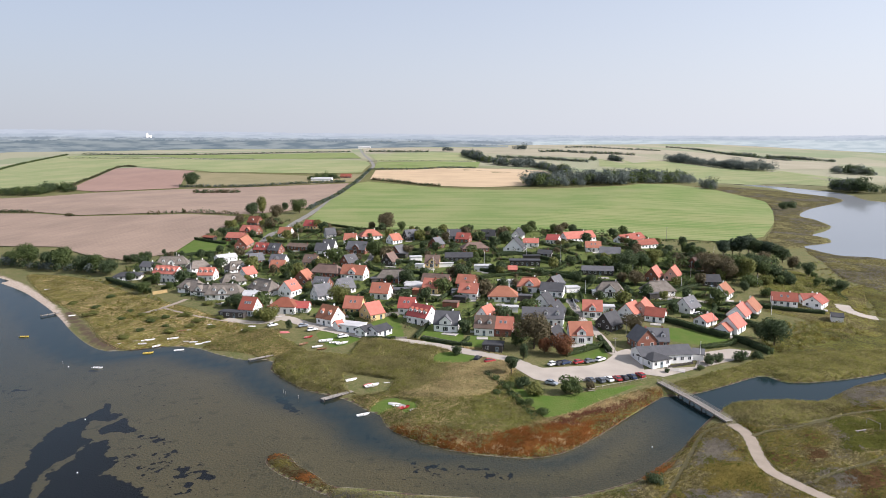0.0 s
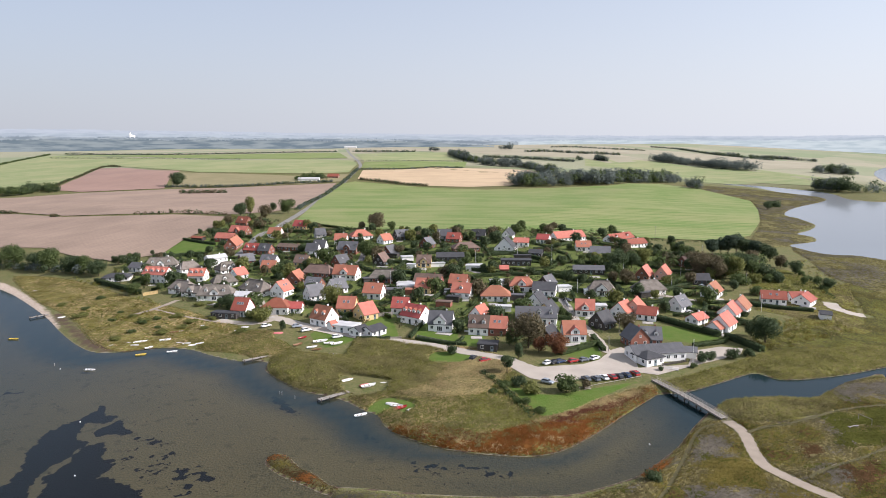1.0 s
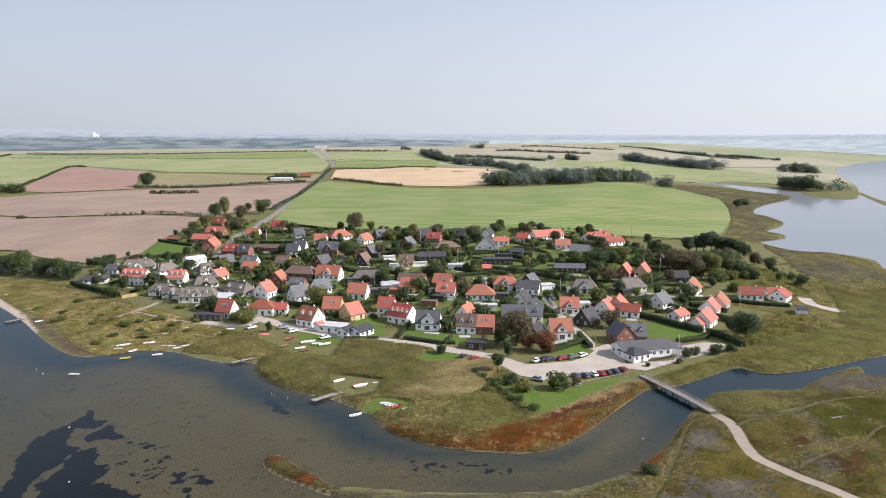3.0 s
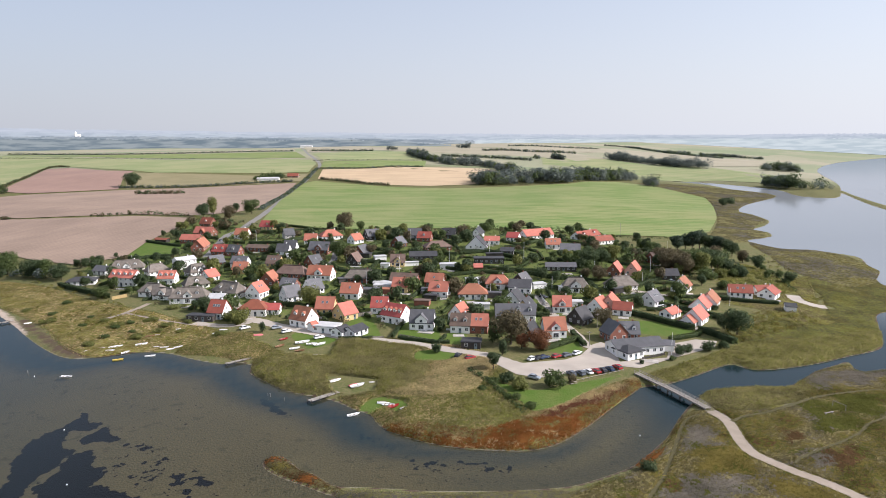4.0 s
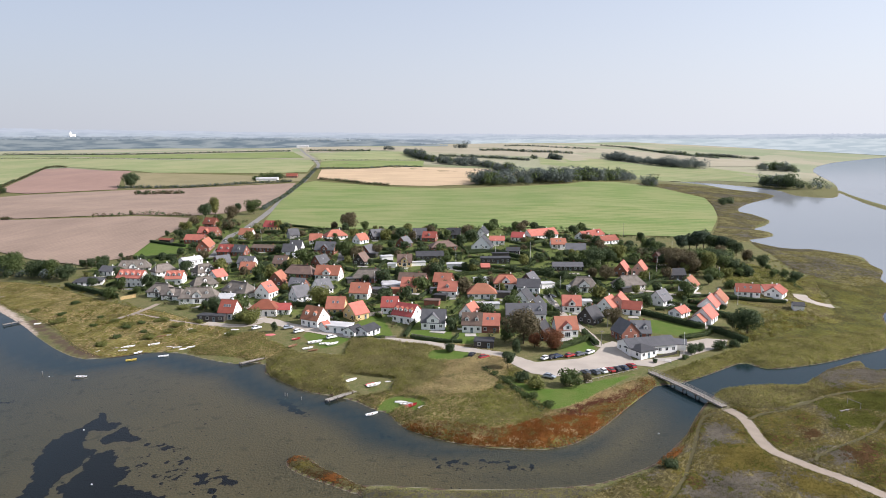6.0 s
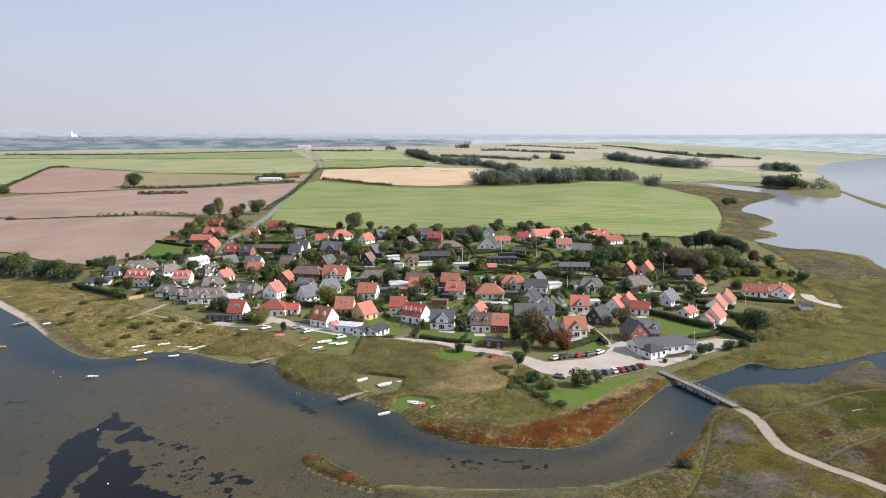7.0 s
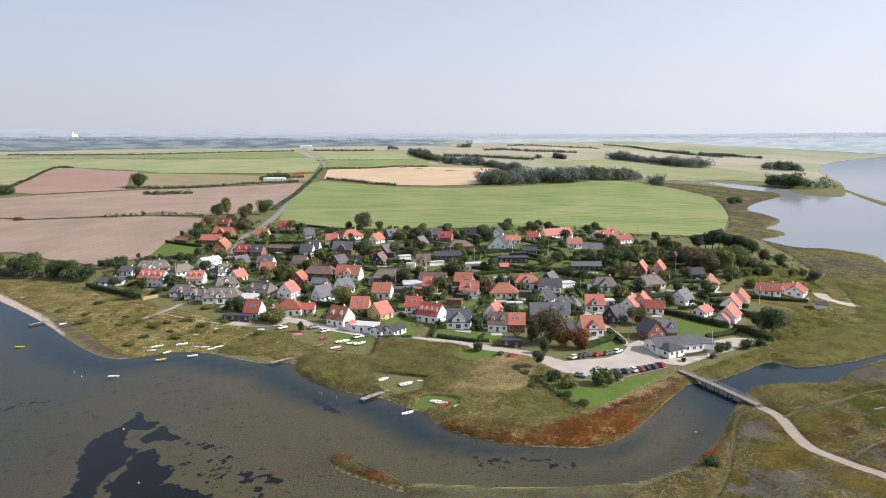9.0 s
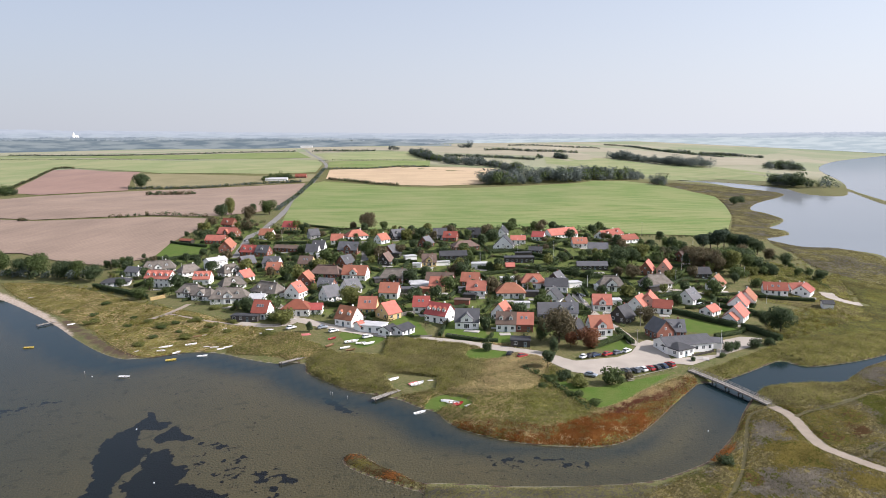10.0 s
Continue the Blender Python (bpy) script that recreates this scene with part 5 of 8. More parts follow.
house(83.2, 300.2, -8, 6, 5, 2.3, 2.7, 'light', 'white', shape='flat', name='garden_shed', windows=False, chimney=0)
house(-58.0, 418.3, 7, 6, 5, 2.3, 2.7, 'light', 'white', shape='flat', name='garden_shed', windows=False, chimney=0)
house(15.9, 330.1, -8, 4, 4, 2.3, 2.7, 'grey', 'white', shape='flat', name='garden_shed', windows=False, chimney=0)
house(33.7, 382.4, 1, 9, 2.5, 2.3, 2.7, 'light', 'white', shape='flat', name='garden_shed', windows=False, chimney=0)
house(64.9, 404.7, -2, 10, 4, 2.3, 2.7, 'black', 'dark', shape='flat', name='garden_shed', windows=False, chimney=0)
house(-2.8, 332.4, -8, 5, 5, 2.3, 2.7, 'orange', 'brick', shape='flat', name='garden_shed', windows=False, chimney=0)
house(-232, 2713, -3, 46, 14, 5, 8, 'light', 'white', name='barn', windows=False, chimney=0)
house(-128, 1138, -10, 18, 9, 3, 7, 'red', 'brick', name='farmhouse')
house(-164, 1109, -4, 34, 9, 3.5, 5.5, 'light', 'white', name='barn', windows=False, chimney=0)

PAVING = material("pale_paving", (0.46, 0.43, 0.39), (0.34, 0.32, 0.29), 0.9, 0.6, 6, 0.15, own=0.2)


def terrace(x, y, turn, w, d):
    """A paved garden terrace: slabs laid on a low bed."""
    t = new("terrace")
    t.matrix_basis = pose(x, y, float(height(x, y)) + 0.12, rz=turn)
    bm = bmesh.new()
    box(bm, -w / 2 - 0.1, -d / 2 - 0.1, -0.5, w / 2 + 0.1, d / 2 + 0.1, 0.0)
    part("bed", bm, PAVING, t)
    bm = bmesh.new()
    box(bm, -w / 6 + 0.02, -d / 4 + 0.02, -0.02, w / 6 - 0.02, d / 4 - 0.02, 0.05)
    slab = mesh_of(bm, "slab", PAVING)
    for i in range(3):
        for j in range(2):
            put("slab", slab, t, Matrix.Translation(((i - 1) * w / 3, (j - 0.5) * d / 2, 0)))
    FOOTPRINTS.append((x, y, max(w, d) / 2 + 0.3))
    return tagged(t, "pale paved garden terrace beside the house", "terrace", "garden terraces")


HOUSES = [f for f in FOOTPRINTS if f[2] > 3.9 and f[1] < 640]

for i_, (x_, y_, r_) in enumerate(HOUSES):
    if i_ % 2 == 0:
        terrace(round(x_ + 2.0 * math.sin(i_ * 2.1), 1), round(y_ - r_ - 2.2, 1), -12 + 18 * math.sin(i_ * 1.3), 5.0 + 1.5 * math.sin(i_ * 0.7), 3.4)

# ---- trees, hedges, reeds ----


NORMALS = []


def leaf_cloud(rng, blobs, count, size):
    """Small leaf clumps (pairs of crossed quads) over the shells of some ellipsoids: centres, half axes."""
    share = np.array([b[3] * b[4] * b[5] for b in blobs]) ** 0.66
    pick = rng.choice(len(blobs), count, p=share / share.sum())
    b = np.array(blobs)[pick]
    d = rng.normal(size=(count, 3))
    d /= np.linalg.norm(d, axis=1)[:, None]
    r = 1 - 0.30 * rng.random(count) ** 1.6 + 0.05 * rng.normal(size=count)
    c = b[:, :3] + d * b[:, 3:] * r[:, None]
    u = rng.normal(size=(count, 3)) + d * 0.2
    u -= d * (u * d).sum(1)[:, None] * 0.85
    u /= np.linalg.norm(u, axis=1)[:, None]
    w = np.cross(u, d + 0.32 * rng.normal(size=(count, 3)))
    w /= np.linalg.norm(w, axis=1)[:, None]
    s = size * (0.6 + 0.8 * rng.random(count))[:, None]
    w = w * np.where((np.cross(u, w) * (d + np.array([0, 0, 0.3]))).sum(1) > 0, -1, 1)[:, None]
    v = np.stack([c - u * s, c + w * s * 0.7, c + u * s, c - w * s * 0.7], 1).reshape(-1, 3)
    f = np.arange(count * 4).reshape(-1, 4)
    nrm = d + 0.45 * rng.normal(size=(count, 3)) + np.array([0, 0, 0.45])
    nrm /= np.linalg.norm(nrm, axis=1)[:, None]
    NORMALS.append(np.repeat(nrm, 4, 0))
    return v, f


def soft_normals(me, normals):
    """Shade foliage by the mass it belongs to rather than by each leaf's tilt."""
    me.polygons.foreach_set("use_smooth", np.ones(len(me.polygons), bool))
    me.normals_split_custom_set_from_vertices(normals.tolist())


def crown_blobs(rng, h, w, low, n, flat=1.0):
    out = [(0, 0, low + (h - low) * 0.5, w * 0.36, w * 0.36, (h - low) * 0.42)]
    for _ in range(n):
        a, q = rng.uniform(0, 6.28), rng.uniform(0.12, 0.34) * w
        z = rng.uniform(low + (h - low) * 0.25, h - (h - low) * 0.2)
        r = w * rng.uniform(0.16, 0.27)
        out.append((q * math.cos(a), q * math.sin(a), z, r, r, r * flat))
    return out


def tree_meshes(seed, h, w, low, n, leaves, size, flat=0.9):
    """Trunk with limbs, and crown, for a tree of that height and spread."""
    rng = np.random.default_rng(seed)
    blobs = crown_blobs(rng, h, w, low, n, flat)
    bm = bmesh.new()
    r = 0.022 * h
    tube(bm, (0, 0, -0.6), (0.1, 0, h * 0.45), r * 1.3, r * 0.7, 7)
    tube(bm, (0.1, 0, h * 0.45), (0, 0.1, h * 0.75), r * 0.7, r * 0.25, 6)
    for b in blobs[1:6]:
        tube(bm, (0.05, 0, h * rng.uniform(0.2, 0.4)), (b[0], b[1], b[2]), r * 0.5, r * 0.12, 5)
    trunk = mesh_of(bm, "trunk", BARK)
    v, f = leaf_cloud(rng, blobs, leaves, size)
    return trunk, v, f, NORMALS.pop()


TREES = {}
for kind_, (h_, w_, low_, n_, leaves_, size_, flat_) in {
    "oak": (10, 12, 0.6, 18, 4400, 0.29, 0.9), "ash": (10, 9.5, 0.5, 15, 3200, 0.29, 1.1), "slim": (10, 6, 0.4, 10, 2000, 0.28, 1.4),
    "small_oak": (10, 13, 0.4, 11, 950, 0.66, 0.9), "small_ash": (10, 10, 0.4, 10, 850, 0.62, 1.1),
    "pine": (10, 8, 2.2, 13, 2600, 0.3, 0.6), "shrub": (10, 15, 0.0, 13, 1200, 0.66, 0.8), "bush": (10, 20, -1.0, 16, 1800, 0.65, 0.7)}.items():
    for s_ in range(2):
        TREES[kind_, s_] = tree_meshes(len(kind_) * 7 + s_, h_, w_, low_, n_, leaves_, size_, flat_)
CROWNS = {}
NAMES = {"small_oak": "garden_tree", "small_ash": "garden_tree", "oak": "tree", "ash": "tree", "slim": "tree", "pine": "pine_tree", "shrub": "shrub", "bush": "bush"}
SHADES = {"green": "green", "dark": "dark green", "copper": "copper-brown", "red": "rust-red", "yellow": "yellowing", "pine": "dark needled"}
planted = []


def plant(x, y, h, kind, shade, wide=1.0, label=""):
    """A tree or bush of that height on the ground."""
    seed = len(planted) % 2
    trunk, v, f, nrm = TREES[kind, seed]
    if (kind, seed, shade) not in CROWNS:
        CROWNS[kind, seed, shade] = from_arrays("crown", v, f, LEAVES[shade])
        soft_normals(CROWNS[kind, seed, shade], nrm)
    t = new(NAMES[kind])
    s = h / 10
    t.matrix_basis = Matrix.LocRotScale((x, y, float(height(x, y))), Euler((0, 0, 2.4 * len(planted))), (s * wide, s * wide, s))
    put("trunk", trunk, t)
    put("crown", CROWNS[kind, seed, shade], t)
    planted.append((x, y, h))
    what = {"pine": "pine", "shrub": "garden shrub", "bush": "low bush"}.get(kind, "%s tree" % ("broad" if kind == "oak" else "tall" if kind == "slim" else "leafy"))
    return tagged(t, label or "%s %s with dense uneven foliage on grass" % (SHADES[shade], what), "bush" if kind in ("shrub", "bush") else "tree")


def grove(name, line, depth, h, gap, shades, label, seed=1, spread_=0.38):
    """A wood or field hedge: joined crowns strewn along a line, that many metres deep."""
    rng = np.random.default_rng(seed)
    c = spline(line, 8)
    seg = np.linalg.norm(np.diff(c, axis=0), axis=1)
    length = seg.sum()
    rows = max(1, int(round(depth / gap)))
    at = np.concatenate([[0], np.cumsum(seg)])
    V, F, M, base = [], [], [], 0
    NORMALS.clear()
    for r in range(rows):
        for s in np.arange(0, length, gap):
            q = min(max(s + rng.normal() * gap * 0.4, 0), length)
            x, y = np.interp(q, at, c[:, 0]) + rng.normal() * gap * 0.25, np.interp(q, at, c[:, 1]) + r * gap + rng.normal() * gap * 0.25
            if rows > 2 and clumps(np.array([x]), np.array([y]), 42.0, seed)[0] < 0.04 + 0.26 * abs(2 * r / (rows - 1) - 1):
                continue
            hh = h * (1 - spread_ + 2 * spread_ * rng.random() ** 1.2) * (1.0 if rows < 3 else 0.75 + 0.6 * clumps(np.array([x]), np.array([y]), 28.0, seed + 1, 2)[0])
            w = hh * rng.uniform(1.05, 1.6)
            v, f = leaf_cloud(rng, crown_blobs(rng, hh, w, 0.0, 5), 220 if h > 6 else 90 if h > 5 else 32, hh * (0.06 if h > 6 else 0.09 if h > 5 else 0.14))
            v = v + np.array([x, y, 0])
            F.append(f + base)
            M.append(np.full(len(f), rng.integers(len(shades))))
            base += len(v)
            V.append(v)
    V = np.vstack(V)
    V[:, 2] += height(V[:, 0], V[:, 1])
    me = from_arrays(name, V, np.vstack(F), *[LEAVES[s] for s in shades])
    me.polygons.foreach_set("material_index", np.concatenate(M).astype(np.int32))
    soft_normals(me, np.vstack(NORMALS))
    NORMALS.clear()
    return tagged(new(name, me), label, "wood" if h > 6 else "hedge", kind="stuff")


def hedge(line, w, h, shade, label, seed=3):
    """A clipped garden hedge along a line."""
    rng = np.random.default_rng(seed + len(line))
    c = spline(line, 5)
    seg = np.linalg.norm(np.diff(c, axis=0), axis=1)
    at = np.concatenate([[0], np.cumsum(seg)])
    n = int(at[-1] * (w + 2 * h) * 9)
    q = rng.random(n) * at[-1]
    p = np.stack([np.interp(q, at, c[:, 0]), np.interp(q, at, c[:, 1])], 1)
    t = np.stack([np.interp(q, at[:-1], np.diff(c[:, 0]) / seg), np.interp(q, at[:-1], np.diff(c[:, 1]) / seg)], 1)
    nrm = np.stack([-t[:, 1], t[:, 0]], 1)
    face = rng.random(n) * (w + 2 * h)
    side = np.where(face < h, -w / 2, np.where(face < 2 * h, w / 2, face - 2 * h - w / 2))
    z = np.where(face < h, face, np.where(face < 2 * h, face - h, h)) + rng.normal(size=n) * 0.06
    side = side + rng.normal(size=n) * 0.1
    p = p + nrm * side[:, None]
    cen = np.column_stack([p, z + height(p[:, 0], p[:, 1])])
    u, v = rng.normal(size=(n, 3)), rng.normal(size=(n, 3))
    s = 0.26
    u, v = u / np.linalg.norm(u, axis=1)[:, None] * s, v / np.linalg.norm(v, axis=1)[:, None] * s
    ob = new("hedge")
    up = np.column_stack([nrm * np.where(face < 2 * h, np.sign(side), 0)[:, None], np.where(face < 2 * h, 0.35, 1.0)]) + 0.3 * rng.normal(size=(n, 3))
    v = v * np.where((np.cross(u, v) * up).sum(1) > 0, -1, 1)[:, None]
    verts = np.stack([cen - u, cen + v, cen + u, cen - v], 1).reshape(-1, 3)
    me = from_arrays("foliage", verts, np.arange(n * 4).reshape(-1, 4), LEAVES[shade])
    soft_normals(me, np.repeat(up / np.linalg.norm(up, axis=1)[:, None], 4, 0))
    put("foliage", me, ob)
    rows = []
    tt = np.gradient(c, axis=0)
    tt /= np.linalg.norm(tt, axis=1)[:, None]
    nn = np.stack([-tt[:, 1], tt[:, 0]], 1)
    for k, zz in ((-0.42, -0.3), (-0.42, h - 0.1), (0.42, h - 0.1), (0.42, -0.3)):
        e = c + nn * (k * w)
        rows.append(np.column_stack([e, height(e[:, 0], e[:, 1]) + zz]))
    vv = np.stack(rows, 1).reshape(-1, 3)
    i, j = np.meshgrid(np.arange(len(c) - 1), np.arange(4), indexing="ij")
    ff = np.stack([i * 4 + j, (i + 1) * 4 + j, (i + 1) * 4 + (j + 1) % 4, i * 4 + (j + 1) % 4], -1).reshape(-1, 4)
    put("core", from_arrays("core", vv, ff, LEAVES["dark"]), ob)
    return tagged(ob, label, "hedge")


BLADES = {name_: material(name_ + "_blades", base_, tuple(c * 0.5 for c in base_), 0.88, 0.12, 2.6, 0.12, island=0.3, spec=0.1, thin=0.5) for name_, base_ in {
    "reed": (0.365, 0.329, 0.143), "lush": (0.319, 0.319, 0.088), "straw": (0.687, 0.538, 0.276), "rust": (0.354, 0.147, 0.041), "maroon": (0.218, 0.092, 0.055),
    "heather": (0.255, 0.232, 0.180), "olive": (0.202, 0.178, 0.078), "moss": (0.251, 0.217, 0.056), "turf": (0.145, 0.158, 0.035), "brown": (0.173, 0.109, 0.047)}.items()}


def clear_of(X, Y, roads=True):
    """Places free of roads, lawns, houses and water."""
    ok = lookup(gd, X, Y) > 0.15
    for p in LAWNS:
        ok &= near_poly(p, X, Y, 0.5) < 0.5
    for line, w in ROADS:
        lo, hi = line.min(0) - w, line.max(0) + w
        pick = (X > lo[0]) & (X < hi[0]) & (Y > lo[1]) & (Y < hi[1])
        if pick.any():
            d = np.full(X.shape, 99.0)
            d[pick] = line_distance(line, X[pick], Y[pick])
            ok &= d > w / 2 + 0.3
    for poly in PAVED:
        ok &= ~inside(poly, X, Y)
    for p in LANDINGS:
        ok &= ~inside(np.array(p), X, Y)
    for hx, hy, r in FOOTPRINTS:
        ok &= (X - hx) ** 2 + (Y - hy) ** 2 > r * r
    return ok


def reeds(name, outline, density, h, w, blades, label, seed=1, patchy=0.0, size=1.0, tip=0.22, zones=()):
    """Tufts of blades strewn over an outline. patchy: how far the kinds gather in patches. zones: outlines where one kind rules."""
    rng = np.random.default_rng(seed)
    out = spline(outline, 4, True)
    lo, hi = out.min(0), out.max(0)
    n = int((hi[0] - lo[0]) * (hi[1] - lo[1]) * density)
    X, Y = rng.uniform(lo[0], hi[0], n), rng.uniform(lo[1], hi[1], n)
    k = inside(out, X, Y)
    X, Y = X[k], Y[k]
    k = clear_of(X, Y)
    X, Y = X[k], Y[k]
    n = len(X)
    if not n:
        return None
    def gather(x, y):
        return clumps(x, y, 7.0 * size, seed)

    def mass(x, y):
        """Height of the matted lower growth over the ground."""
        q = 0.5 + 0.28 * clumps(x, y, 9.0, seed + 1, 2) + 0.3 * clumps(x, y, 2.4, seed + 2, 3)
        e = np.clip(np.minimum(signed(out, x, y) / (1.2 + 2.2 * h), (lookup(gd, x, y) + 0.1) / 0.4), 0, 1)
        return 0.8 * h * q * e - 0.35 * (1 - e)

    def sort_(x, y, jitter):
        """Which kind of blade grows where."""
        r = rng.random(x.shape)
        k = np.clip(((1 - patchy) * r + patchy * ((1 - jitter) * gather(x, y) + jitter * r)) * len(blades), 0, len(blades) - 1).astype(int)
        for kind, ring in zones:
            edge = near_poly(ring, x, y, 3.5) + 1.1 * (clumps(x, y, 5.0, seed + 5, 4) - 0.5) + (0.8 if jitter > 0.3 else 0.3) * (r - 0.5)
            k = np.where(edge > 0.5, blades.index(kind), k)
        return k
    Z = height(X, Y) + np.maximum(mass(X, Y), 0) * 0.9
    H = h * tip * (0.6 + 0.8 * rng.random(n))
    V, M = [], []
    kinds = sort_(X, Y, 0.4)
    for b in range(3):
        a = rng.uniform(0, 6.28, n)
        lean = rng.normal(0, 1.0, (n, 2)) * H[:, None] * 0.9
        dx, dy = np.cos(a) * w / 2, np.sin(a) * w / 2
        ox, oy = rng.normal(0, w * 0.6, n), rng.normal(0, w * 0.6, n)
        p0 = np.stack([X + ox - dx, Y + oy - dy, Z - 0.05], 1)
        p1 = np.stack([X + ox + dx, Y + oy + dy, Z - 0.05], 1)
        p2 = np.stack([X + ox + lean[:, 0] + dx * 0.6, Y + oy + lean[:, 1] + dy * 0.6, Z + H * (0.8 + 0.2 * rng.random(n))], 1)
        down = np.cross(p1 - p0, p2 - p0)[:, 2] < 0
        p0[down], p1[down] = p1[down].copy(), p0[down].copy()
        V.append(np.stack([p0, p1, p2], 1))
        M.append(kinds)
    V = np.concatenate(V).reshape(-1, 3)
    N = np.repeat(rng.normal(0, 0.28, (len(V) // 3, 3)) + np.array([0, 0, 1.0]), 3, 0)
    step = 1.8 if size > 2.5 else 0.8 if h > 0.4 else 1.0
    gx_, gy_ = np.meshgrid(np.arange(lo[0], hi[0] + step, step), np.arange(lo[1], hi[1] + step, step), indexing="ij")
    bx, by = gx_.ravel() + rng.normal(0, 0.12, gx_.size), gy_.ravel() + rng.normal(0, 0.12, gx_.size)
    live = np.zeros(bx.shape, bool)
    near_ = inside(out, bx, by)
    live[near_] = clear_of(bx[near_], by[near_])
    up = np.where(live, mass(bx, by), -0.4)
    bz = height(bx, by) + up
    grid_ = bz.reshape(gx_.shape)
    sx_, sy_ = np.gradient(grid_, step)
    bn = np.stack([-sx_.ravel(), -sy_.ravel(), np.ones(bx.size)], 1)
    ny = gx_.shape[1]
    i, j = np.meshgrid(np.arange(gx_.shape[0] - 1), np.arange(ny - 1), indexing="ij")
    quad = np.stack([i * ny + j, (i + 1) * ny + j, (i + 1) * ny + j + 1, i * ny + j + 1], -1).reshape(-1, 4)
    quad = quad[live[quad].any(1)]
    tri = np.vstack([quad[:, [0, 1, 2]], quad[:, [0, 2, 3]]])
    tk = sort_(bx[tri[:, 0]], by[tri[:, 0]], 0.15)
    faces = np.vstack([np.arange(len(V)).reshape(-1, 3), tri + len(V)])
    V = np.vstack([V, np.stack([bx, by, bz], 1)])
    N = np.vstack([N, bn])
    me = from_arrays(name, V, faces, *[BLADES[b] for b in blades])
    me.polygons.foreach_set("material_index", np.concatenate(M + [tk]).astype(np.int32))
    soft_normals(me, N / np.linalg.norm(N, axis=1)[:, None])
    return tagged(new(name, me), label, "reeds" if h > 1 else "grass", kind="stuff")


def thicket(name, outline, count, h, shades, label, seed=1):
    """Low scrub: joined leafy clumps strewn over an outline."""
    rng = np.random.default_rng(seed)
    out = spline(outline, 4, True)
    lo, hi = out.min(0), out.max(0)
    X, Y = rng.uniform(lo[0], hi[0], count * 2), rng.uniform(lo[1], hi[1], count * 2)
    k = inside(out, X, Y)
    X, Y = X[k], Y[k]
    k = clear_of(X, Y)
    V, F, M, base = [], [], [], 0
    NORMALS.clear()
    for x, y in zip(X[k], Y[k]):
        hh = h * rng.uniform(0.6, 1.3)
        v, f = leaf_cloud(rng, crown_blobs(rng, hh, hh * 2.0, -0.2, 4), 40, 0.2)
        V.append(v + np.array([x, y, 0]))
        F.append(f + base)
        M.append(np.full(len(f), rng.integers(len(shades))))
        base += len(v)
    V = np.vstack(V)
    V[:, 2] += height(V[:, 0], V[:, 1])
    me = from_arrays(name, V, np.vstack(F), *[BLADES[b] for b in shades])
    me.polygons.foreach_set("material_index", np.concatenate(M).astype(np.int32))
    soft_normals(me, np.vstack(NORMALS))
    NORMALS.clear()
    return tagged(new(name, me), label, "scrub", kind="stuff")


LANDINGS = [[(-60.4, 279.9), (-52.1, 279.5), (-35.3, 277.2), (-23.9, 267), (-27.1, 244), (-43.8, 250.5), (-49.8, 260.5), (-58.2, 268.9)], [(-27.9, 225.6), (-21.3, 225), (-9.5, 219.2), (-10.9, 208.8), (-19.7, 207.3), (-26, 212.6)]]
SCATTER = np.random.default_rng(11)
plant(-28.8, 518.4, 13.4, 'oak', 'copper')
plant(-16.5, 511.4, 7.3, 'ash', 'green')
plant(3.0, 498.2, 5.4, 'oak', 'dark')
plant(96.5, 500.0, 7.2, 'ash', 'green')
plant(177.2, 457.9, 7.8, 'ash', 'dark')
plant(-276.9, 459.8, 8.0, 'oak', 'green')
plant(-258.7, 447.3, 14.8, 'oak', 'green')
plant(-242.5, 441.1, 9.9, 'oak', 'dark')
plant(-228.5, 431.3, 14.0, 'oak', 'green')
plant(-207.4, 417.1, 10.8, 'oak', 'dark')
plant(-198.2, 411.9, 11.7, 'ash', 'green')
plant(-185.7, 403.0, 9.8, 'oak', 'dark')
plant(-189.3, 435.0, 5.8, 'ash', 'dark')
plant(-183.9, 433.2, 6.5, 'ash', 'dark')
plant(-181.5, 439.6, 6.2, 'ash', 'green')
plant(-178.1, 440.2, 6.3, 'ash', 'dark')
plant(-175.2, 459.9, 3.8, 'ash', 'dark')
plant(-154.1, 656.1, 18.9, 'slim', 'yellow')
plant(-158.5, 634.9, 12.6, 'oak', 'dark')
plant(-129.3, 602.7, 13.0, 'ash', 'copper')
plant(-136.9, 678.1, 9.0, 'ash', 'dark')
plant(-118.5, 653.1, 14.0, 'oak', 'green')
plant(-165.5, 534.1, 4.9, 'ash', 'dark')
plant(-159.9, 537.5, 4.5, 'ash', 'dark')
plant(41.9, 250.5, 13.5, 'oak', 'copper')
plant(35.2, 253.6, 6.9, 'slim', 'green')
plant(44.7, 244.4, 6.1, 'ash', 'red')
plant(51.0, 242.0, 7.9, 'oak', 'red')
plant(29.7, 222.9, 6.8, 'pine', 'dark')
plant(36.0, 238.2, 6.6, 'slim', 'dark')
plant(133.7, 248.9, 11.2, 'oak', 'dark')
plant(132.8, 258.2, 6.9, 'ash', 'dark')
plant(184.9, 410.7, 12, 'pine', 'pine')
plant(193.6, 417.6, 13, 'pine', 'pine')
plant(196.2, 413.7, 15, 'pine', 'pine')
plant(206.3, 423.3, 15.5, 'pine', 'pine')
plant(205.0, 412.7, 13, 'pine', 'dark')
plant(208.4, 411.1, 12.5, 'pine', 'pine')
plant(212.3, 409.6, 13, 'pine', 'pine')
plant(215.3, 406.2, 12, 'pine', 'dark')
plant(218.7, 404.7, 10, 'ash', 'dark')
plant(158.7, 378.4, 9, 'oak', 'copper')
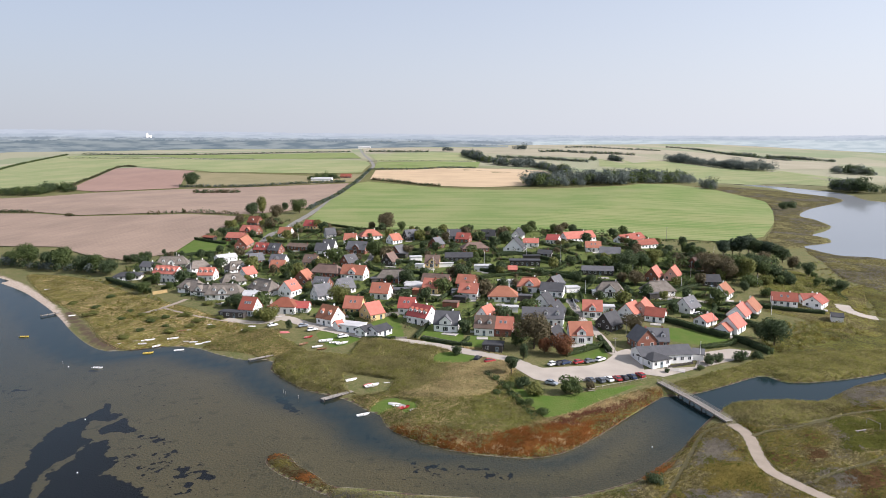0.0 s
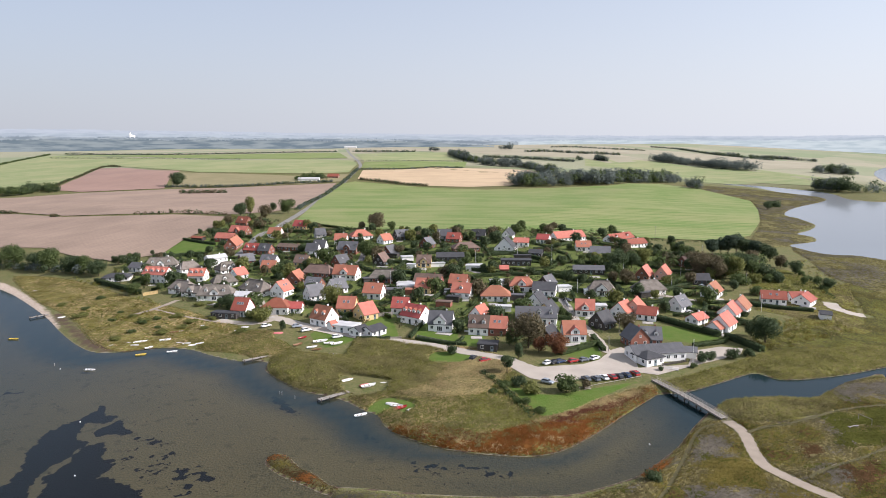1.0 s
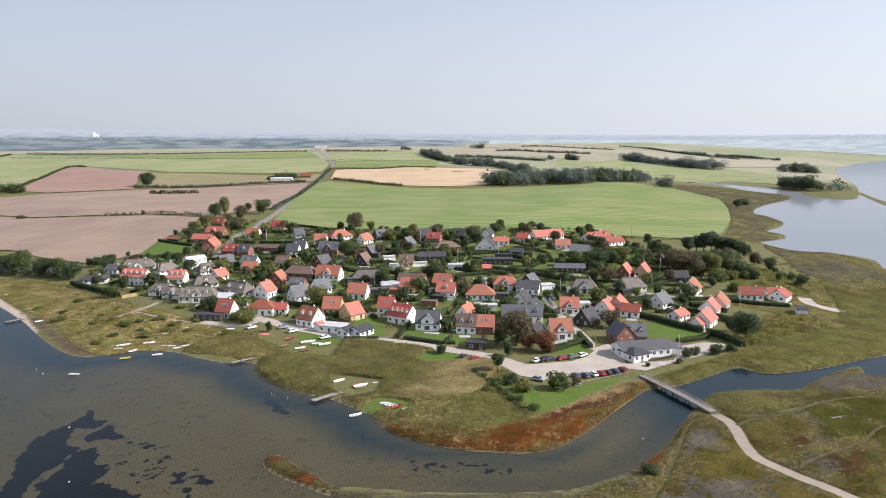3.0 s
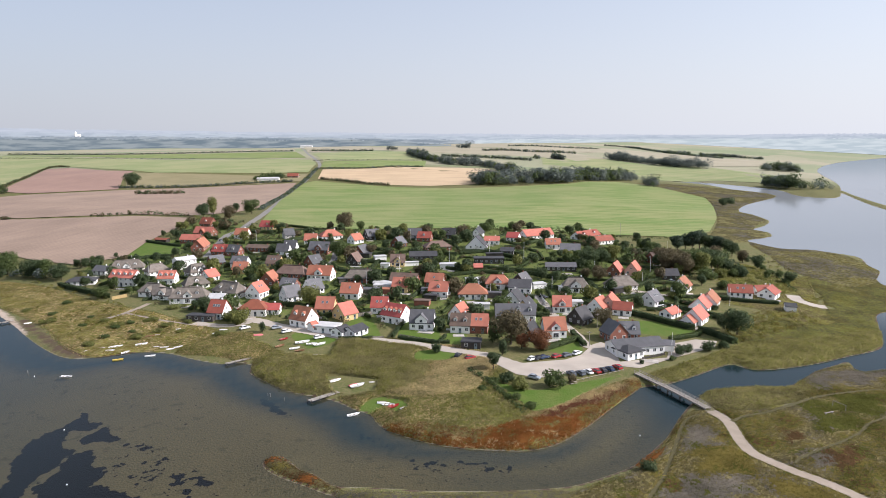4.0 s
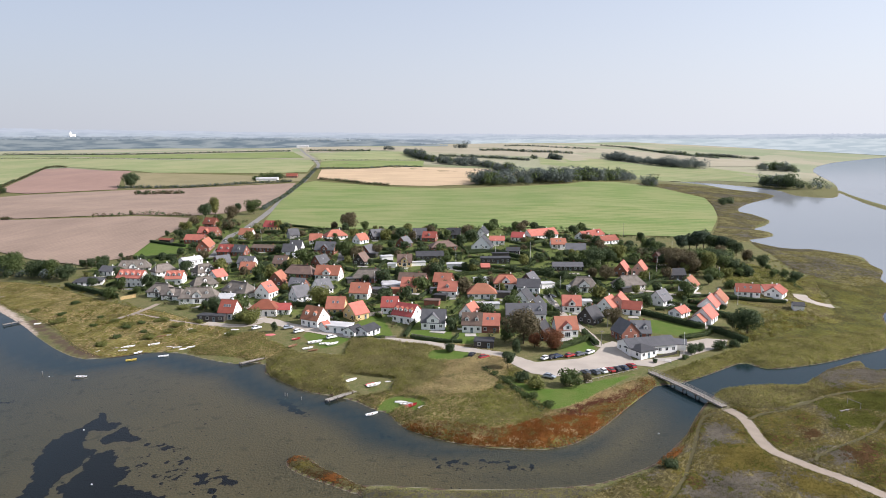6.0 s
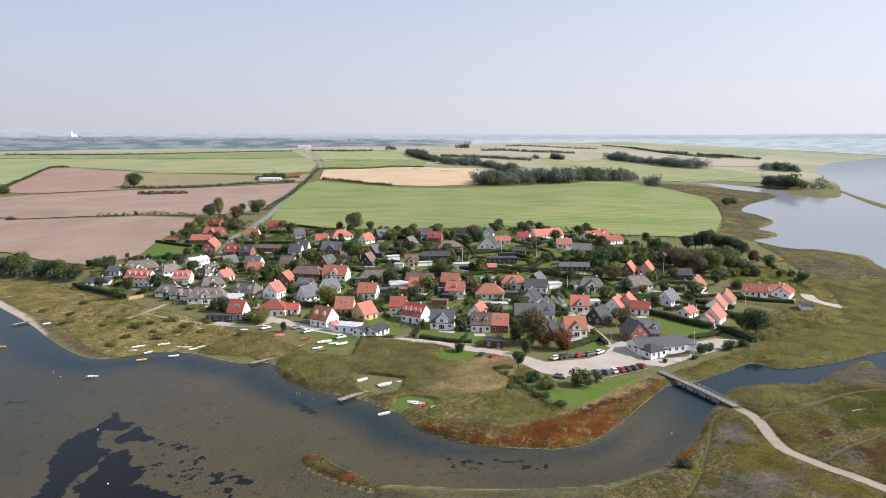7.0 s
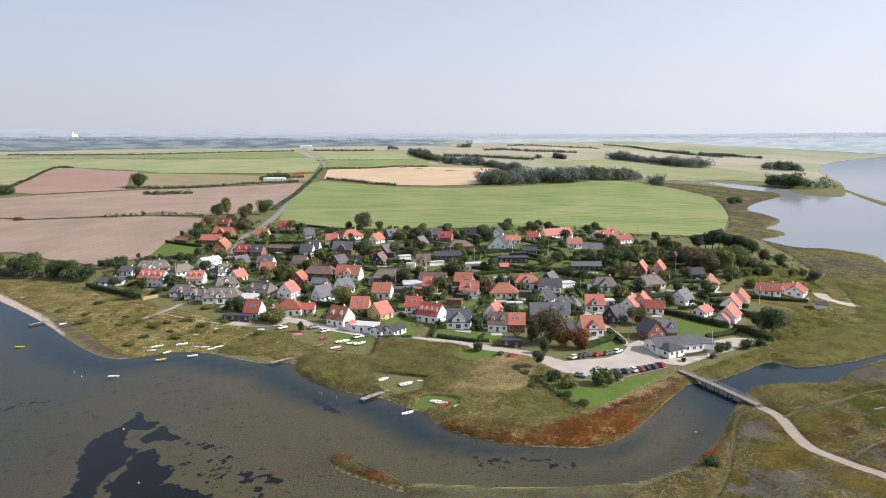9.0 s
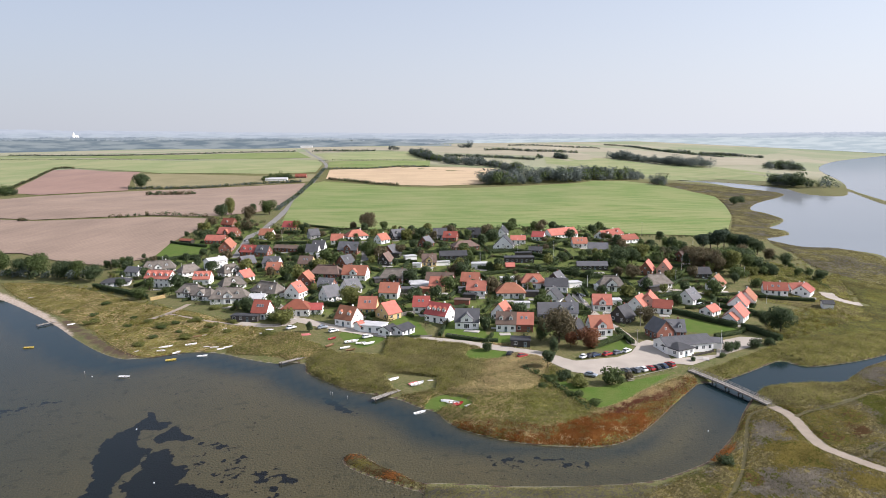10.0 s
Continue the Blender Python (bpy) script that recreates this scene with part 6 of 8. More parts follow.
plant(157.7, 366.6, 11, 'oak', 'copper')
plant(160.3, 361.0, 11.5, 'oak', 'copper')
plant(161.0, 352.8, 12, 'ash', 'copper')
plant(167.6, 355.6, 13, 'oak', 'green')
plant(170.3, 350.3, 13, 'ash', 'yellow')
plant(183.6, 364.6, 11, 'oak', 'dark')
plant(184.0, 358.2, 9, 'ash', 'green')
plant(167.6, 339.9, 6, 'bush', 'green')
plant(177.4, 342.6, 5, 'shrub', 'yellow')
plant(186.2, 345.0, 5, 'shrub', 'green')
plant(190.7, 343.6, 5, 'shrub', 'dark')
plant(214.4, 368.5, 8, 'ash', 'dark')
plant(202.2, 339.4, 5, 'ash', 'green')
plant(214.5, 385.2, 8, 'ash', 'copper')
plant(211.7, 342.9, 4, 'shrub', 'green')
plant(209.7, 330.7, 6, 'oak', 'dark')
plant(158.4, 326.6, 6, 'ash', 'dark')
plant(166.3, 318.9, 5, 'shrub', 'green')
plant(168.0, 420.4, 8, 'ash', 'dark')
plant(169.0, 408.8, 7, 'oak', 'dark')
plant(153.3, 368.0, 7.6, 'oak', 'dark')
plant(155.0, 355.5, 12.2, 'oak', 'copper')
plant(159.7, 349.4, 11.1, 'oak', 'copper')
plant(171.4, 359.0, 10.8, 'ash', 'dark')
plant(183.9, 372.1, 10.9, 'oak', 'dark')
plant(201.5, 394.5, 8.5, 'ash', 'copper')
plant(154.9, 384.2, 6.6, 'oak', 'dark')
plant(146.8, 384.4, 7.3, 'ash', 'dark')
plant(111.1, 386.2, 7.3, 'ash', 'green')
plant(113.7, 372.6, 10.9, 'oak', 'dark')
plant(123.2, 377.4, 9.1, 'oak', 'dark')
plant(132.8, 385.1, 9.9, 'ash', 'yellow')
plant(108.6, 340.6, 8.5, 'oak', 'copper')
plant(103.0, 346.4, 6.0, 'ash', 'copper')
plant(146.7, 408.0, 5.2, 'oak', 'dark')
plant(85.1, 269.4, 7.6, 'oak', 'copper')
plant(-29.4, 413.9, 10.8, 'oak', 'green')
plant(-35.6, 426.9, 6.5, 'ash', 'dark')
plant(-37.2, 470.9, 5.1, 'ash', 'green')
plant(-9.8, 419.2, 6.4, 'oak', 'copper')
plant(-14.7, 389.7, 4.6, 'ash', 'dark')
plant(-39.7, 313.7, 9.7, 'oak', 'yellow')
plant(-58.2, 339.8, 4.9, 'ash', 'yellow')
plant(-73.6, 383.1, 6.5, 'oak', 'dark')
plant(20.8, 374.5, 5.8, 'oak', 'copper')
plant(-17.8, 352.1, 4.8, 'ash', 'dark')
plant(7.9, 428.0, 6.5, 'oak', 'dark')
plant(0.1, 436.9, 5.5, 'oak', 'dark')
plant(-81.5, 504.4, 4.6, 'ash', 'dark')
plant(-53.9, 508.2, 4.2, 'ash', 'green')
plant(-73.0, 408.9, 4.8, 'oak', 'dark')
plant(-80.5, 411.1, 5.2, 'ash', 'green')
plant(37.8, 373.7, 4.8, 'ash', 'dark')
plant(85.3, 394.6, 5.1, 'slim', 'dark')
plant(97.5, 389.8, 6.0, 'ash', 'green')
plant(92.7, 432.0, 4.0, 'oak', 'dark')
plant(99.2, 428.3, 4.0, 'oak', 'dark')
plant(-56.2, 278.9, 5.1, 'slim', 'dark')
plant(-86.9, 313.4, 7.0, 'oak', 'dark')
plant(-92.5, 319.2, 4.1, 'ash', 'dark')
plant(216.8, 385.1, 4.5, 'ash', 'dark')
plant(208.2, 463.9, 4.8, 'oak', 'dark')
plant(-119.6, 398.8, 7.7, 'oak', 'dark')
plant(-144.8, 350.5, 6.5, 'oak', 'green')
plant(-163.7, 379.6, 5.8, 'oak', 'dark')
plant(-134.2, 357.2, 4.2, 'ash', 'green')
plant(82.7, 417.7, 4.3, 'oak', 'copper')
plant(78.3, 443.6, 3.8, 'ash', 'dark')
plant(104.2, 398.1, 4.8, 'oak', 'dark')
plant(80.1, 349.8, 6.0, 'oak', 'dark')
plant(86.1, 343.8, 5.9, 'oak', 'dark')
plant(42.6, 335.2, 2.9, 'ash', 'dark')
plant(-26.2, 309.5, 3.5, 'ash', 'dark')
plant(-76.9, 337.0, 4.3, 'oak', 'green')
plant(34.7, 412.2, 5.3, 'ash', 'green')
plant(29.6, 390.3, 5.0, 'oak', 'green')
plant(13.2, 391.2, 4.0, 'ash', 'dark')
plant(-56.7, 387.7, 3.3, 'ash', 'dark')
plant(-39.2, 408.3, 4.1, 'ash', 'copper')
plant(-55.0, 425.6, 3.6, 'ash', 'dark')
plant(46.0, 204.2, 5.5, 'shrub', 'green')
plant(34.3, 203.3, 4.4, 'shrub', 'yellow')
plant(53.1, 207.5, 2.6, 'shrub', 'copper')
plant(31.8, 210.3, 3.8, 'shrub', 'dark')
plant(26.9, 208.0, 2.3, 'bush', 'green')
plant(22.8, 203.3, 1.9, 'bush', 'green')
plant(30.3, 194.0, 2.5, 'bush', 'green')
plant(34.3, 187.7, 2.2, 'bush', 'green')
plant(-68.1, 293.5, 5.6, 'bush', 'yellow')
plant(-74.2, 298.4, 3.6, 'bush', 'green')
plant(101.1, 230.7, 3.5, 'shrub', 'dark')
plant(105.3, 233.6, 3.3, 'shrub', 'dark')
plant(113.5, 233.4, 3.8, 'shrub', 'dark')
plant(120.9, 236.0, 3.2, 'shrub', 'dark')
plant(83.0, 222.5, 1.6, 'shrub', 'dark')
plant(95.7, 225.1, 2.0, 'shrub', 'green')
plant(189.8, 358.6, 6.8, 'shrub', 'dark')
plant(193.3, 352.2, 5.8, 'shrub', 'dark')
plant(214.9, 364.2, 3.0, 'shrub', 'green')
plant(207.2, 330.5, 2.6, 'bush', 'green')
plant(212.8, 352.5, 2.2, 'bush', 'green')
plant(53.9, 147.9, 2.4, 'bush', 'dark')
plant(12.1, 244.6, 3.5, 'shrub', 'dark')
plant(-72.9, 277.9, 2.4, 'bush', 'yellow', 1.5)
plant(-106.8, 281.4, 2.0, 'bush', 'yellow', 1.5)
plant(-128.5, 306.5, 1.7, 'bush', 'yellow', 1.5)
plant(-119.9, 297.4, 1.8, 'bush', 'yellow', 1.5)
plant(-106.8, 302.7, 2.1, 'bush', 'yellow', 1.5)
plant(-90.3, 297.8, 1.4, 'bush', 'yellow', 1.5)
plant(-122.6, 274.6, 1.9, 'bush', 'yellow', 1.5)
plant(-154.9, 313.6, 2.2, 'bush', 'yellow', 1.5)
plant(-174.6, 337.5, 1.9, 'bush', 'yellow', 1.5)
plant(-115.0, 299.5, 1.4, 'bush', 'green', 1.5)
plant(-109.2, 301.2, 1.4, 'bush', 'yellow', 1.5)
plant(-98.5, 294.3, 1.8, 'bush', 'yellow', 1.5)
plant(-90.9, 286.7, 1.5, 'bush', 'yellow', 1.5)
plant(-119.4, 294.8, 1.5, 'bush', 'green', 1.5)
plant(-110.8, 289.0, 1.2, 'bush', 'green', 1.5)
plant(-100.4, 288.2, 1.5, 'bush', 'yellow', 1.5)
plant(-137.0, 315.2, 1.3, 'bush', 'green', 1.5)
plant(-136.2, 303.1, 1.3, 'bush', 'green', 1.5)
plant(-160.0, 346.1, 1.8, 'bush', 'green', 1.5)
plant(-159.0, 327.6, 1.5, 'bush', 'green', 1.5)
plant(-120.1, 283.3, 1.6, 'bush', 'green', 1.5)
plant(-86.0, 307.5, 1.6, 'bush', 'green', 1.5)
plant(-102.6, 320.0, 1.9, 'bush', 'yellow', 1.5)
plant(-98.0, 322.0, 1.2, 'bush', 'yellow', 1.5)
plant(435.5, 796.0, 8.0, 'bush', 'dark')
plant(407.8, 762.9, 10.3, 'oak', 'dark')
plant(-349.6, 1043.6, 21.2, 'oak', 'dark')
grove('tree_belt', [(-322.2, 477.5), (-281.4, 454.7), (-249.7, 437.7), (-219.8, 421.2), (-190.2, 405.6)], 8, 5.5, 4.5, ('dark', 'wood', 'dark'), 'dense dark belt of trees beside the field', 5)
grove('tree_belt', [(141.0, 380.5), (152.6, 378.8), (160.2, 369.5), (170.9, 366.7), (191.1, 377.4), (208.7, 391.5)], 8, 6, 4.5, ('green', 'copper', 'dark', 'green'), 'dense mixed trees behind the gardens', 6)
grove('tree_belt', [(137.8, 368.8), (160.4, 385.5), (180.5, 393.4)], 8, 5.5, 5, ('green', 'dark', 'yellow', 'green', 'copper'), 'mixed garden trees in a thick clump', 7)
grove('garden_trees', [(176.2, 376.5), (189.2, 376.3), (195.1, 359.8)], 3, 3.5, 4, ('dark', 'green'), 'dark bushes and small trees in rough grass', 8)
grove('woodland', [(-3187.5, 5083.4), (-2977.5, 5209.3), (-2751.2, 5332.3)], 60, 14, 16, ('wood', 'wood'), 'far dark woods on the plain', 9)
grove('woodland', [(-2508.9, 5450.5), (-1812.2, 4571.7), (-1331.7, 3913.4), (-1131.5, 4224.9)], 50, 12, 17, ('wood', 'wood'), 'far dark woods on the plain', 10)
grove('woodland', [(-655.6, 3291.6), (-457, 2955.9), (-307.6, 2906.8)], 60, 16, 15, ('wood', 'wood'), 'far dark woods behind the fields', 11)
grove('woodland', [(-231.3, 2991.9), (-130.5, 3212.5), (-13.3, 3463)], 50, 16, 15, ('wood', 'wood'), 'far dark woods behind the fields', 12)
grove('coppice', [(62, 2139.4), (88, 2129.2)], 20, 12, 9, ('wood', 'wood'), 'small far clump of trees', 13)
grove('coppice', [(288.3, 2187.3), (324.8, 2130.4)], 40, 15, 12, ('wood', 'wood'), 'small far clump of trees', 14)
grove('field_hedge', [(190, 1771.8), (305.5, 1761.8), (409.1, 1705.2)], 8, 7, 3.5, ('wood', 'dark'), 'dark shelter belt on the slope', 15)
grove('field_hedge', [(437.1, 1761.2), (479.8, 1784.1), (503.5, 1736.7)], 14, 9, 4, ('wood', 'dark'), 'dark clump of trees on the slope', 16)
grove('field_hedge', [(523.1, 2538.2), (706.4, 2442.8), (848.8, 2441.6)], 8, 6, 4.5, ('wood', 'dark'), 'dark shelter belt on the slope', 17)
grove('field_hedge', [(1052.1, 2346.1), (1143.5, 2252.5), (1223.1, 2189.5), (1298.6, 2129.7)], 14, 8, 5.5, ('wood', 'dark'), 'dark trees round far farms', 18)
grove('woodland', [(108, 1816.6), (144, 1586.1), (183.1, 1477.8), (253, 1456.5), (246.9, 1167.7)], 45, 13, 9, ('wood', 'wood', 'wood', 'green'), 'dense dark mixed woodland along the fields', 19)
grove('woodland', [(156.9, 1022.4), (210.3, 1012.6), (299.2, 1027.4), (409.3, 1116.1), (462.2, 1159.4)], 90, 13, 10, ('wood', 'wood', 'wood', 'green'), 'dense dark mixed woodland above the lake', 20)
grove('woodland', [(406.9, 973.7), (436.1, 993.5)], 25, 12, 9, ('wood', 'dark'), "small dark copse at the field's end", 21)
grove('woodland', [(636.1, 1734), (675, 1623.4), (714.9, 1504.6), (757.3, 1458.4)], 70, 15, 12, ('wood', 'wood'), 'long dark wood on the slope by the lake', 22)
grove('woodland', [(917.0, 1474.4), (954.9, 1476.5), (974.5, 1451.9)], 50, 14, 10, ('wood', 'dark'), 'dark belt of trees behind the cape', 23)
grove('coppice', [(-183.6, 1109), (-160.9, 1121.6), (-136, 1121.1)], 22, 9, 6, ('dark', 'green'), 'shelter trees round a farm building', 24)
grove('coppice', [(-622.4, 970.3), (-562.7, 948.1), (-522.8, 931.2), (-539.3, 1020), (-494.2, 970.9)], 16, 9, 6, ('dark', 'green', 'dark'), 'bushy copse at the field edge', 25)
grove('field_hedge', [(-489.4, 760.1), (-442.9, 743.5), (-410.2, 727.8)], 3, 3, 2, ('dark', 'copper'), 'broken dark hedge between ploughed fields', 26)
grove('field_hedge', [(-356.6, 686.1), (-346.5, 682.6)], 3, 3.5, 2, ('dark', 'copper'), 'broken dark hedge between ploughed fields', 27)
grove('field_hedge', [(-266.6, 665.8), (-246, 665.8), (-224.9, 667.5), (-199.2, 654.3), (-172.9, 636.1)], 3, 3.6, 3.4, ('dark', 'copper', 'dark'), 'dark hedge of thorn and small trees', 28)
grove('field_hedge', [(-363.6, 1030.1), (-277.9, 1028.6), (-232.3, 1049.7), (-184.5, 1071.4), (-123.4, 1089.8)], 5, 4, 2.4, ('wood', 'dark'), 'dark hedge along a bank', 29)
grove('field_hedge', [(-311.3, 932), (-282.5, 932.1), (-251.1, 942.1)], 6, 5, 2.4, ('dark', 'copper'), 'dark thicket in the ploughed field', 30)
grove('field_hedge', [(-533, 1033.4), (-561.1, 1180.4), (-613.8, 1400.8), (-578, 1396)], 4, 3.5, 2.4, ('dark', 'copper'), 'dark hedge climbing the slope', 31)
grove('field_hedge', [(-852.9, 1335.2), (-953, 1673.2), (-1016.6, 1997.8)], 4, 4, 2.6, ('dark', 'green'), 'dark hedge between pale fields', 32)
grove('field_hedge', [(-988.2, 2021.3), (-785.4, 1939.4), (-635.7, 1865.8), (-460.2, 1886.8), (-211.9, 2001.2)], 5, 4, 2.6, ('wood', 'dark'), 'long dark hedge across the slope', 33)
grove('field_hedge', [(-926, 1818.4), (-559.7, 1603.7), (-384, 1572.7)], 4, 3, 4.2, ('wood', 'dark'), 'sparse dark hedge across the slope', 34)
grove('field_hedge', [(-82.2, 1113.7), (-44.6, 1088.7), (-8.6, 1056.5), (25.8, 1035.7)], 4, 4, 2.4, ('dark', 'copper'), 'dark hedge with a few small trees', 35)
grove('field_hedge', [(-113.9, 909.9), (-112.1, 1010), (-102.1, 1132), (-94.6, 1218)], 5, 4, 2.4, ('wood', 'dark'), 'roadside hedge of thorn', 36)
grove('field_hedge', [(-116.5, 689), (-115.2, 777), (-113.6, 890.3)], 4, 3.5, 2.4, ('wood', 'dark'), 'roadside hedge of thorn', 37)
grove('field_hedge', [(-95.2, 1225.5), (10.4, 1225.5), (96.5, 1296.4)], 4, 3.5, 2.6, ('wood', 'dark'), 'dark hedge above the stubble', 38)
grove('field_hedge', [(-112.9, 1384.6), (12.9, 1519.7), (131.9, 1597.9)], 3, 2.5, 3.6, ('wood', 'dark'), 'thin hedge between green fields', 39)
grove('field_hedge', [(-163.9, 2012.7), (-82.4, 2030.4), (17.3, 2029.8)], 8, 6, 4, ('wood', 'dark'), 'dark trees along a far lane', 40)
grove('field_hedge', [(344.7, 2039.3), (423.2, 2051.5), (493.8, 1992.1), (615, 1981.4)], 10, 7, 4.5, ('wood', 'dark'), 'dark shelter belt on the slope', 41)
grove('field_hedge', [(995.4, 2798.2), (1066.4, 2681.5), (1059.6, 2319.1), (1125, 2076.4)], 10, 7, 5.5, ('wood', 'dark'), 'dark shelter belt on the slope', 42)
grove('field_hedge', [(238, 433.9), (222.4, 383.1), (208.8, 338.2), (201.7, 312.4)], 2, 1.8, 2, ('dark', 'green'), 'dark scrub along a marsh path', 43)
grove('field_hedge', [(172.6, 487.5), (196.6, 484.9), (226.6, 496)], 2, 1.5, 2, ('green', 'dark'), "low hedge at the field's edge", 44)
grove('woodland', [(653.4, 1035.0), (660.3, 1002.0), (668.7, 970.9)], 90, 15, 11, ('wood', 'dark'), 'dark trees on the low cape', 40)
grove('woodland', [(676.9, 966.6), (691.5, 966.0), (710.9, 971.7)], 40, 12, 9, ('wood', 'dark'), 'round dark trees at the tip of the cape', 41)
grove('scrub_belt', [(21.4, 220.8), (25.1, 211.3), (27.5, 200.6), (29.5, 191.2), (31.1, 183.9)], 3, 1.6, 1.4, ('green', 'dark', 'green'), 'dense dark green scrub along the lawn', 51)
hedge([(98.8, 288.5), (107.6, 278.3), (114.8, 266.5), (120.6, 258.8)], 2, 2.2, 'dark', 'clipped dark green garden hedge beside the lawns', 0)
hedge([(122.2, 257.3), (125.8, 246.1), (128, 239.7)], 2, 2.2, 'dark', 'clipped dark green garden hedge beside the lawns', 1)
hedge([(104.6, 247.1), (116.9, 250.5), (121, 254.5)], 1.6, 1.6, 'green', 'clipped green garden hedge beside the lawns', 2)
hedge([(-3.4, 264.6), (2.4, 285.6)], 1.2, 1.4, 'dark', 'clipped dark green garden hedge beside the lawns', 3)
hedge([(-1.2, 263.8), (10.9, 256.8), (18.5, 255.1)], 1, 1.2, 'dark', 'clipped dark green garden hedge beside the lawns', 4)
hedge([(31.7, 376.6), (46.5, 366.9), (61.3, 362.5)], 1.5, 1.8, 'dark', 'clipped dark green garden hedge beside the lawns', 5)
hedge([(49.5, 378.4), (65.6, 369.8), (83.2, 363.9)], 1.5, 1.8, 'green', 'clipped green garden hedge beside the lawns', 6)
hedge([(115.4, 303), (126.8, 289.7), (137.7, 275.4), (139.8, 265.3)], 1.8, 2, 'dark', 'clipped dark green garden hedge beside the lawns', 7)
hedge([(155.2, 301.2), (164.9, 294.7), (177.5, 289.9)], 1.5, 1.8, 'dark', 'clipped dark green garden hedge beside the lawns', 8)
hedge([(-66.6, 420.4), (-51.5, 412)], 1.2, 1.6, 'dark', 'clipped dark green garden hedge beside the lawns', 9)
hedge([(20, 294.6), (35.3, 320.6)], 1.2, 1.5, 'green', 'clipped green garden hedge beside the lawns', 10)
hedge([(-172.4, 514.9), (-140.8, 485.5)], 1.2, 1.6, 'dark', 'clipped dark green garden hedge beside the lawns', 11)
hedge([(-159.5, 447.3), (-149.9, 451.9), (-136.3, 449.9)], 1.5, 1.8, 'dark', 'clipped dark green garden hedge beside the lawns', 12)
hedge([(51.9, 241.3), (61.7, 247.5), (69.1, 252.7)], 2.5, 1.6, 'green', 'clipped green garden hedge beside the lawns', 13)
hedge([(-16.7, 399.8), (-1.6, 394.7)], 1.4, 1.8, 'dark', 'clipped dark green garden hedge beside the lawns', 14)
hedge([(18.8, 405.4), (33.7, 400.2)], 1.4, 1.8, 'dark', 'clipped dark green garden hedge beside the lawns', 15)
hedge([(-100.2, 526.3), (-77, 547.3), (-47.1, 516.7)], 1.4, 1.6, 'green', 'clipped green garden hedge beside the lawns', 16)
hedge([(45, 411.7), (52.9, 419.2), (82.6, 408.2)], 1.4, 1.8, 'dark', 'clipped dark green garden hedge beside the lawns', 17)
hedge([(121.1, 326.5), (136.1, 336.1), (145.4, 341)], 1.4, 1.8, 'dark', 'clipped dark green garden hedge beside the lawns', 18)
hedge([(-179.9, 386.3), (-154, 362.1), (-141.6, 349.7)], 2, 2.4, 'dark', 'clipped dark green garden hedge beside the lawns', 19)
hedge([(-36.2, 393.6), (-25.4, 379.4)], 1.4, 1.6, 'dark', 'clipped dark green garden hedge beside the lawns', 20)
hedge([(-66.6, 420.4), (-66.4, 369.3)], 1.3, 1.5, 'green', 'clipped green garden hedge beside the lawns', 21)
hedge([(152.2, 305.9), (159.1, 301)], 1.5, 1.6, 'dark', 'clipped dark green garden hedge beside the lawns', 22)
hedge([(-11.3, 265), (-24.9, 265.6)], 0.8, 1, 'dark', 'clipped dark green garden hedge beside the lawns', 23)
hedge([(18, 263.6), (14.1, 254.6)], 0.9, 1.2, 'dark', 'clipped dark green garden hedge beside the lawns', 24)
hedge([(-32.7, 296.9), (-39.3, 310.1)], 1.2, 1.4, 'green', 'clipped green garden hedge beside the lawns', 25)
hedge([(-5.5, 322.5), (-7.6, 295.8)], 1.2, 1.5, 'dark', 'clipped dark green garden hedge beside the lawns', 26)
hedge([(13.6, 321.6), (21.4, 316.5)], 1.2, 1.6, 'dark', 'clipped dark green garden hedge beside the lawns', 27)
hedge([(45, 293.4), (39.3, 262.6)], 1.4, 1.8, 'dark', 'clipped dark green garden hedge beside the lawns', 28)
hedge([(69.5, 261.2), (69.3, 243.8)], 1.6, 1.6, 'dark', 'clipped dark green garden hedge beside the lawns', 29)
HOMES = np.array([f[:2] for f in HOUSES])
VILLAGE = [(-190.8, 430.2), (-162.7, 467.6), (-163.7, 601.9), (-142.8, 618.3), (-86.2, 548.3), (-21.3, 514.8), (63.9, 508.5), (154.8, 526.4), (166.8, 448.5), (182.7, 390.6), (152.9, 325), (151.4, 301.4), (133, 265.6), (107.1, 290.6), (99.6, 290.9), (69.5, 261.2), (53.3, 248), (39.4, 255.5), (11.5, 271.3), (-14.3, 280.1), (-42.2, 293.2), (-82.2, 305.2), (-130.5, 347)]
out = spline(VILLAGE, 4, True)
lo, hi = out.min(0), out.max(0)
gx, gy = SCATTER.uniform(lo[0], hi[0], 5600), SCATTER.uniform(lo[1], hi[1], 5600)
free = inside(out, gx, gy) & clear_of(gx, gy)
gx, gy = gx[free], gy[free]
for i in range(min(290, len(gx))):
    r = SCATTER.random(3)
    kind_ = "shrub" if r[0] < 0.4 else "small_ash" if r[0] < 0.7 else "small_oak"
    shade_ = ("dark", "dark", "green", "green", "copper", "yellow")[int(r[1] * 6)]
    plant(round(float(gx[i]), 1), round(float(gy[i]), 1), 2.0 + 2.4 * r[2] if kind_ == "shrub" else 4.0 + 4.5 * r[2], kind_, shade_)


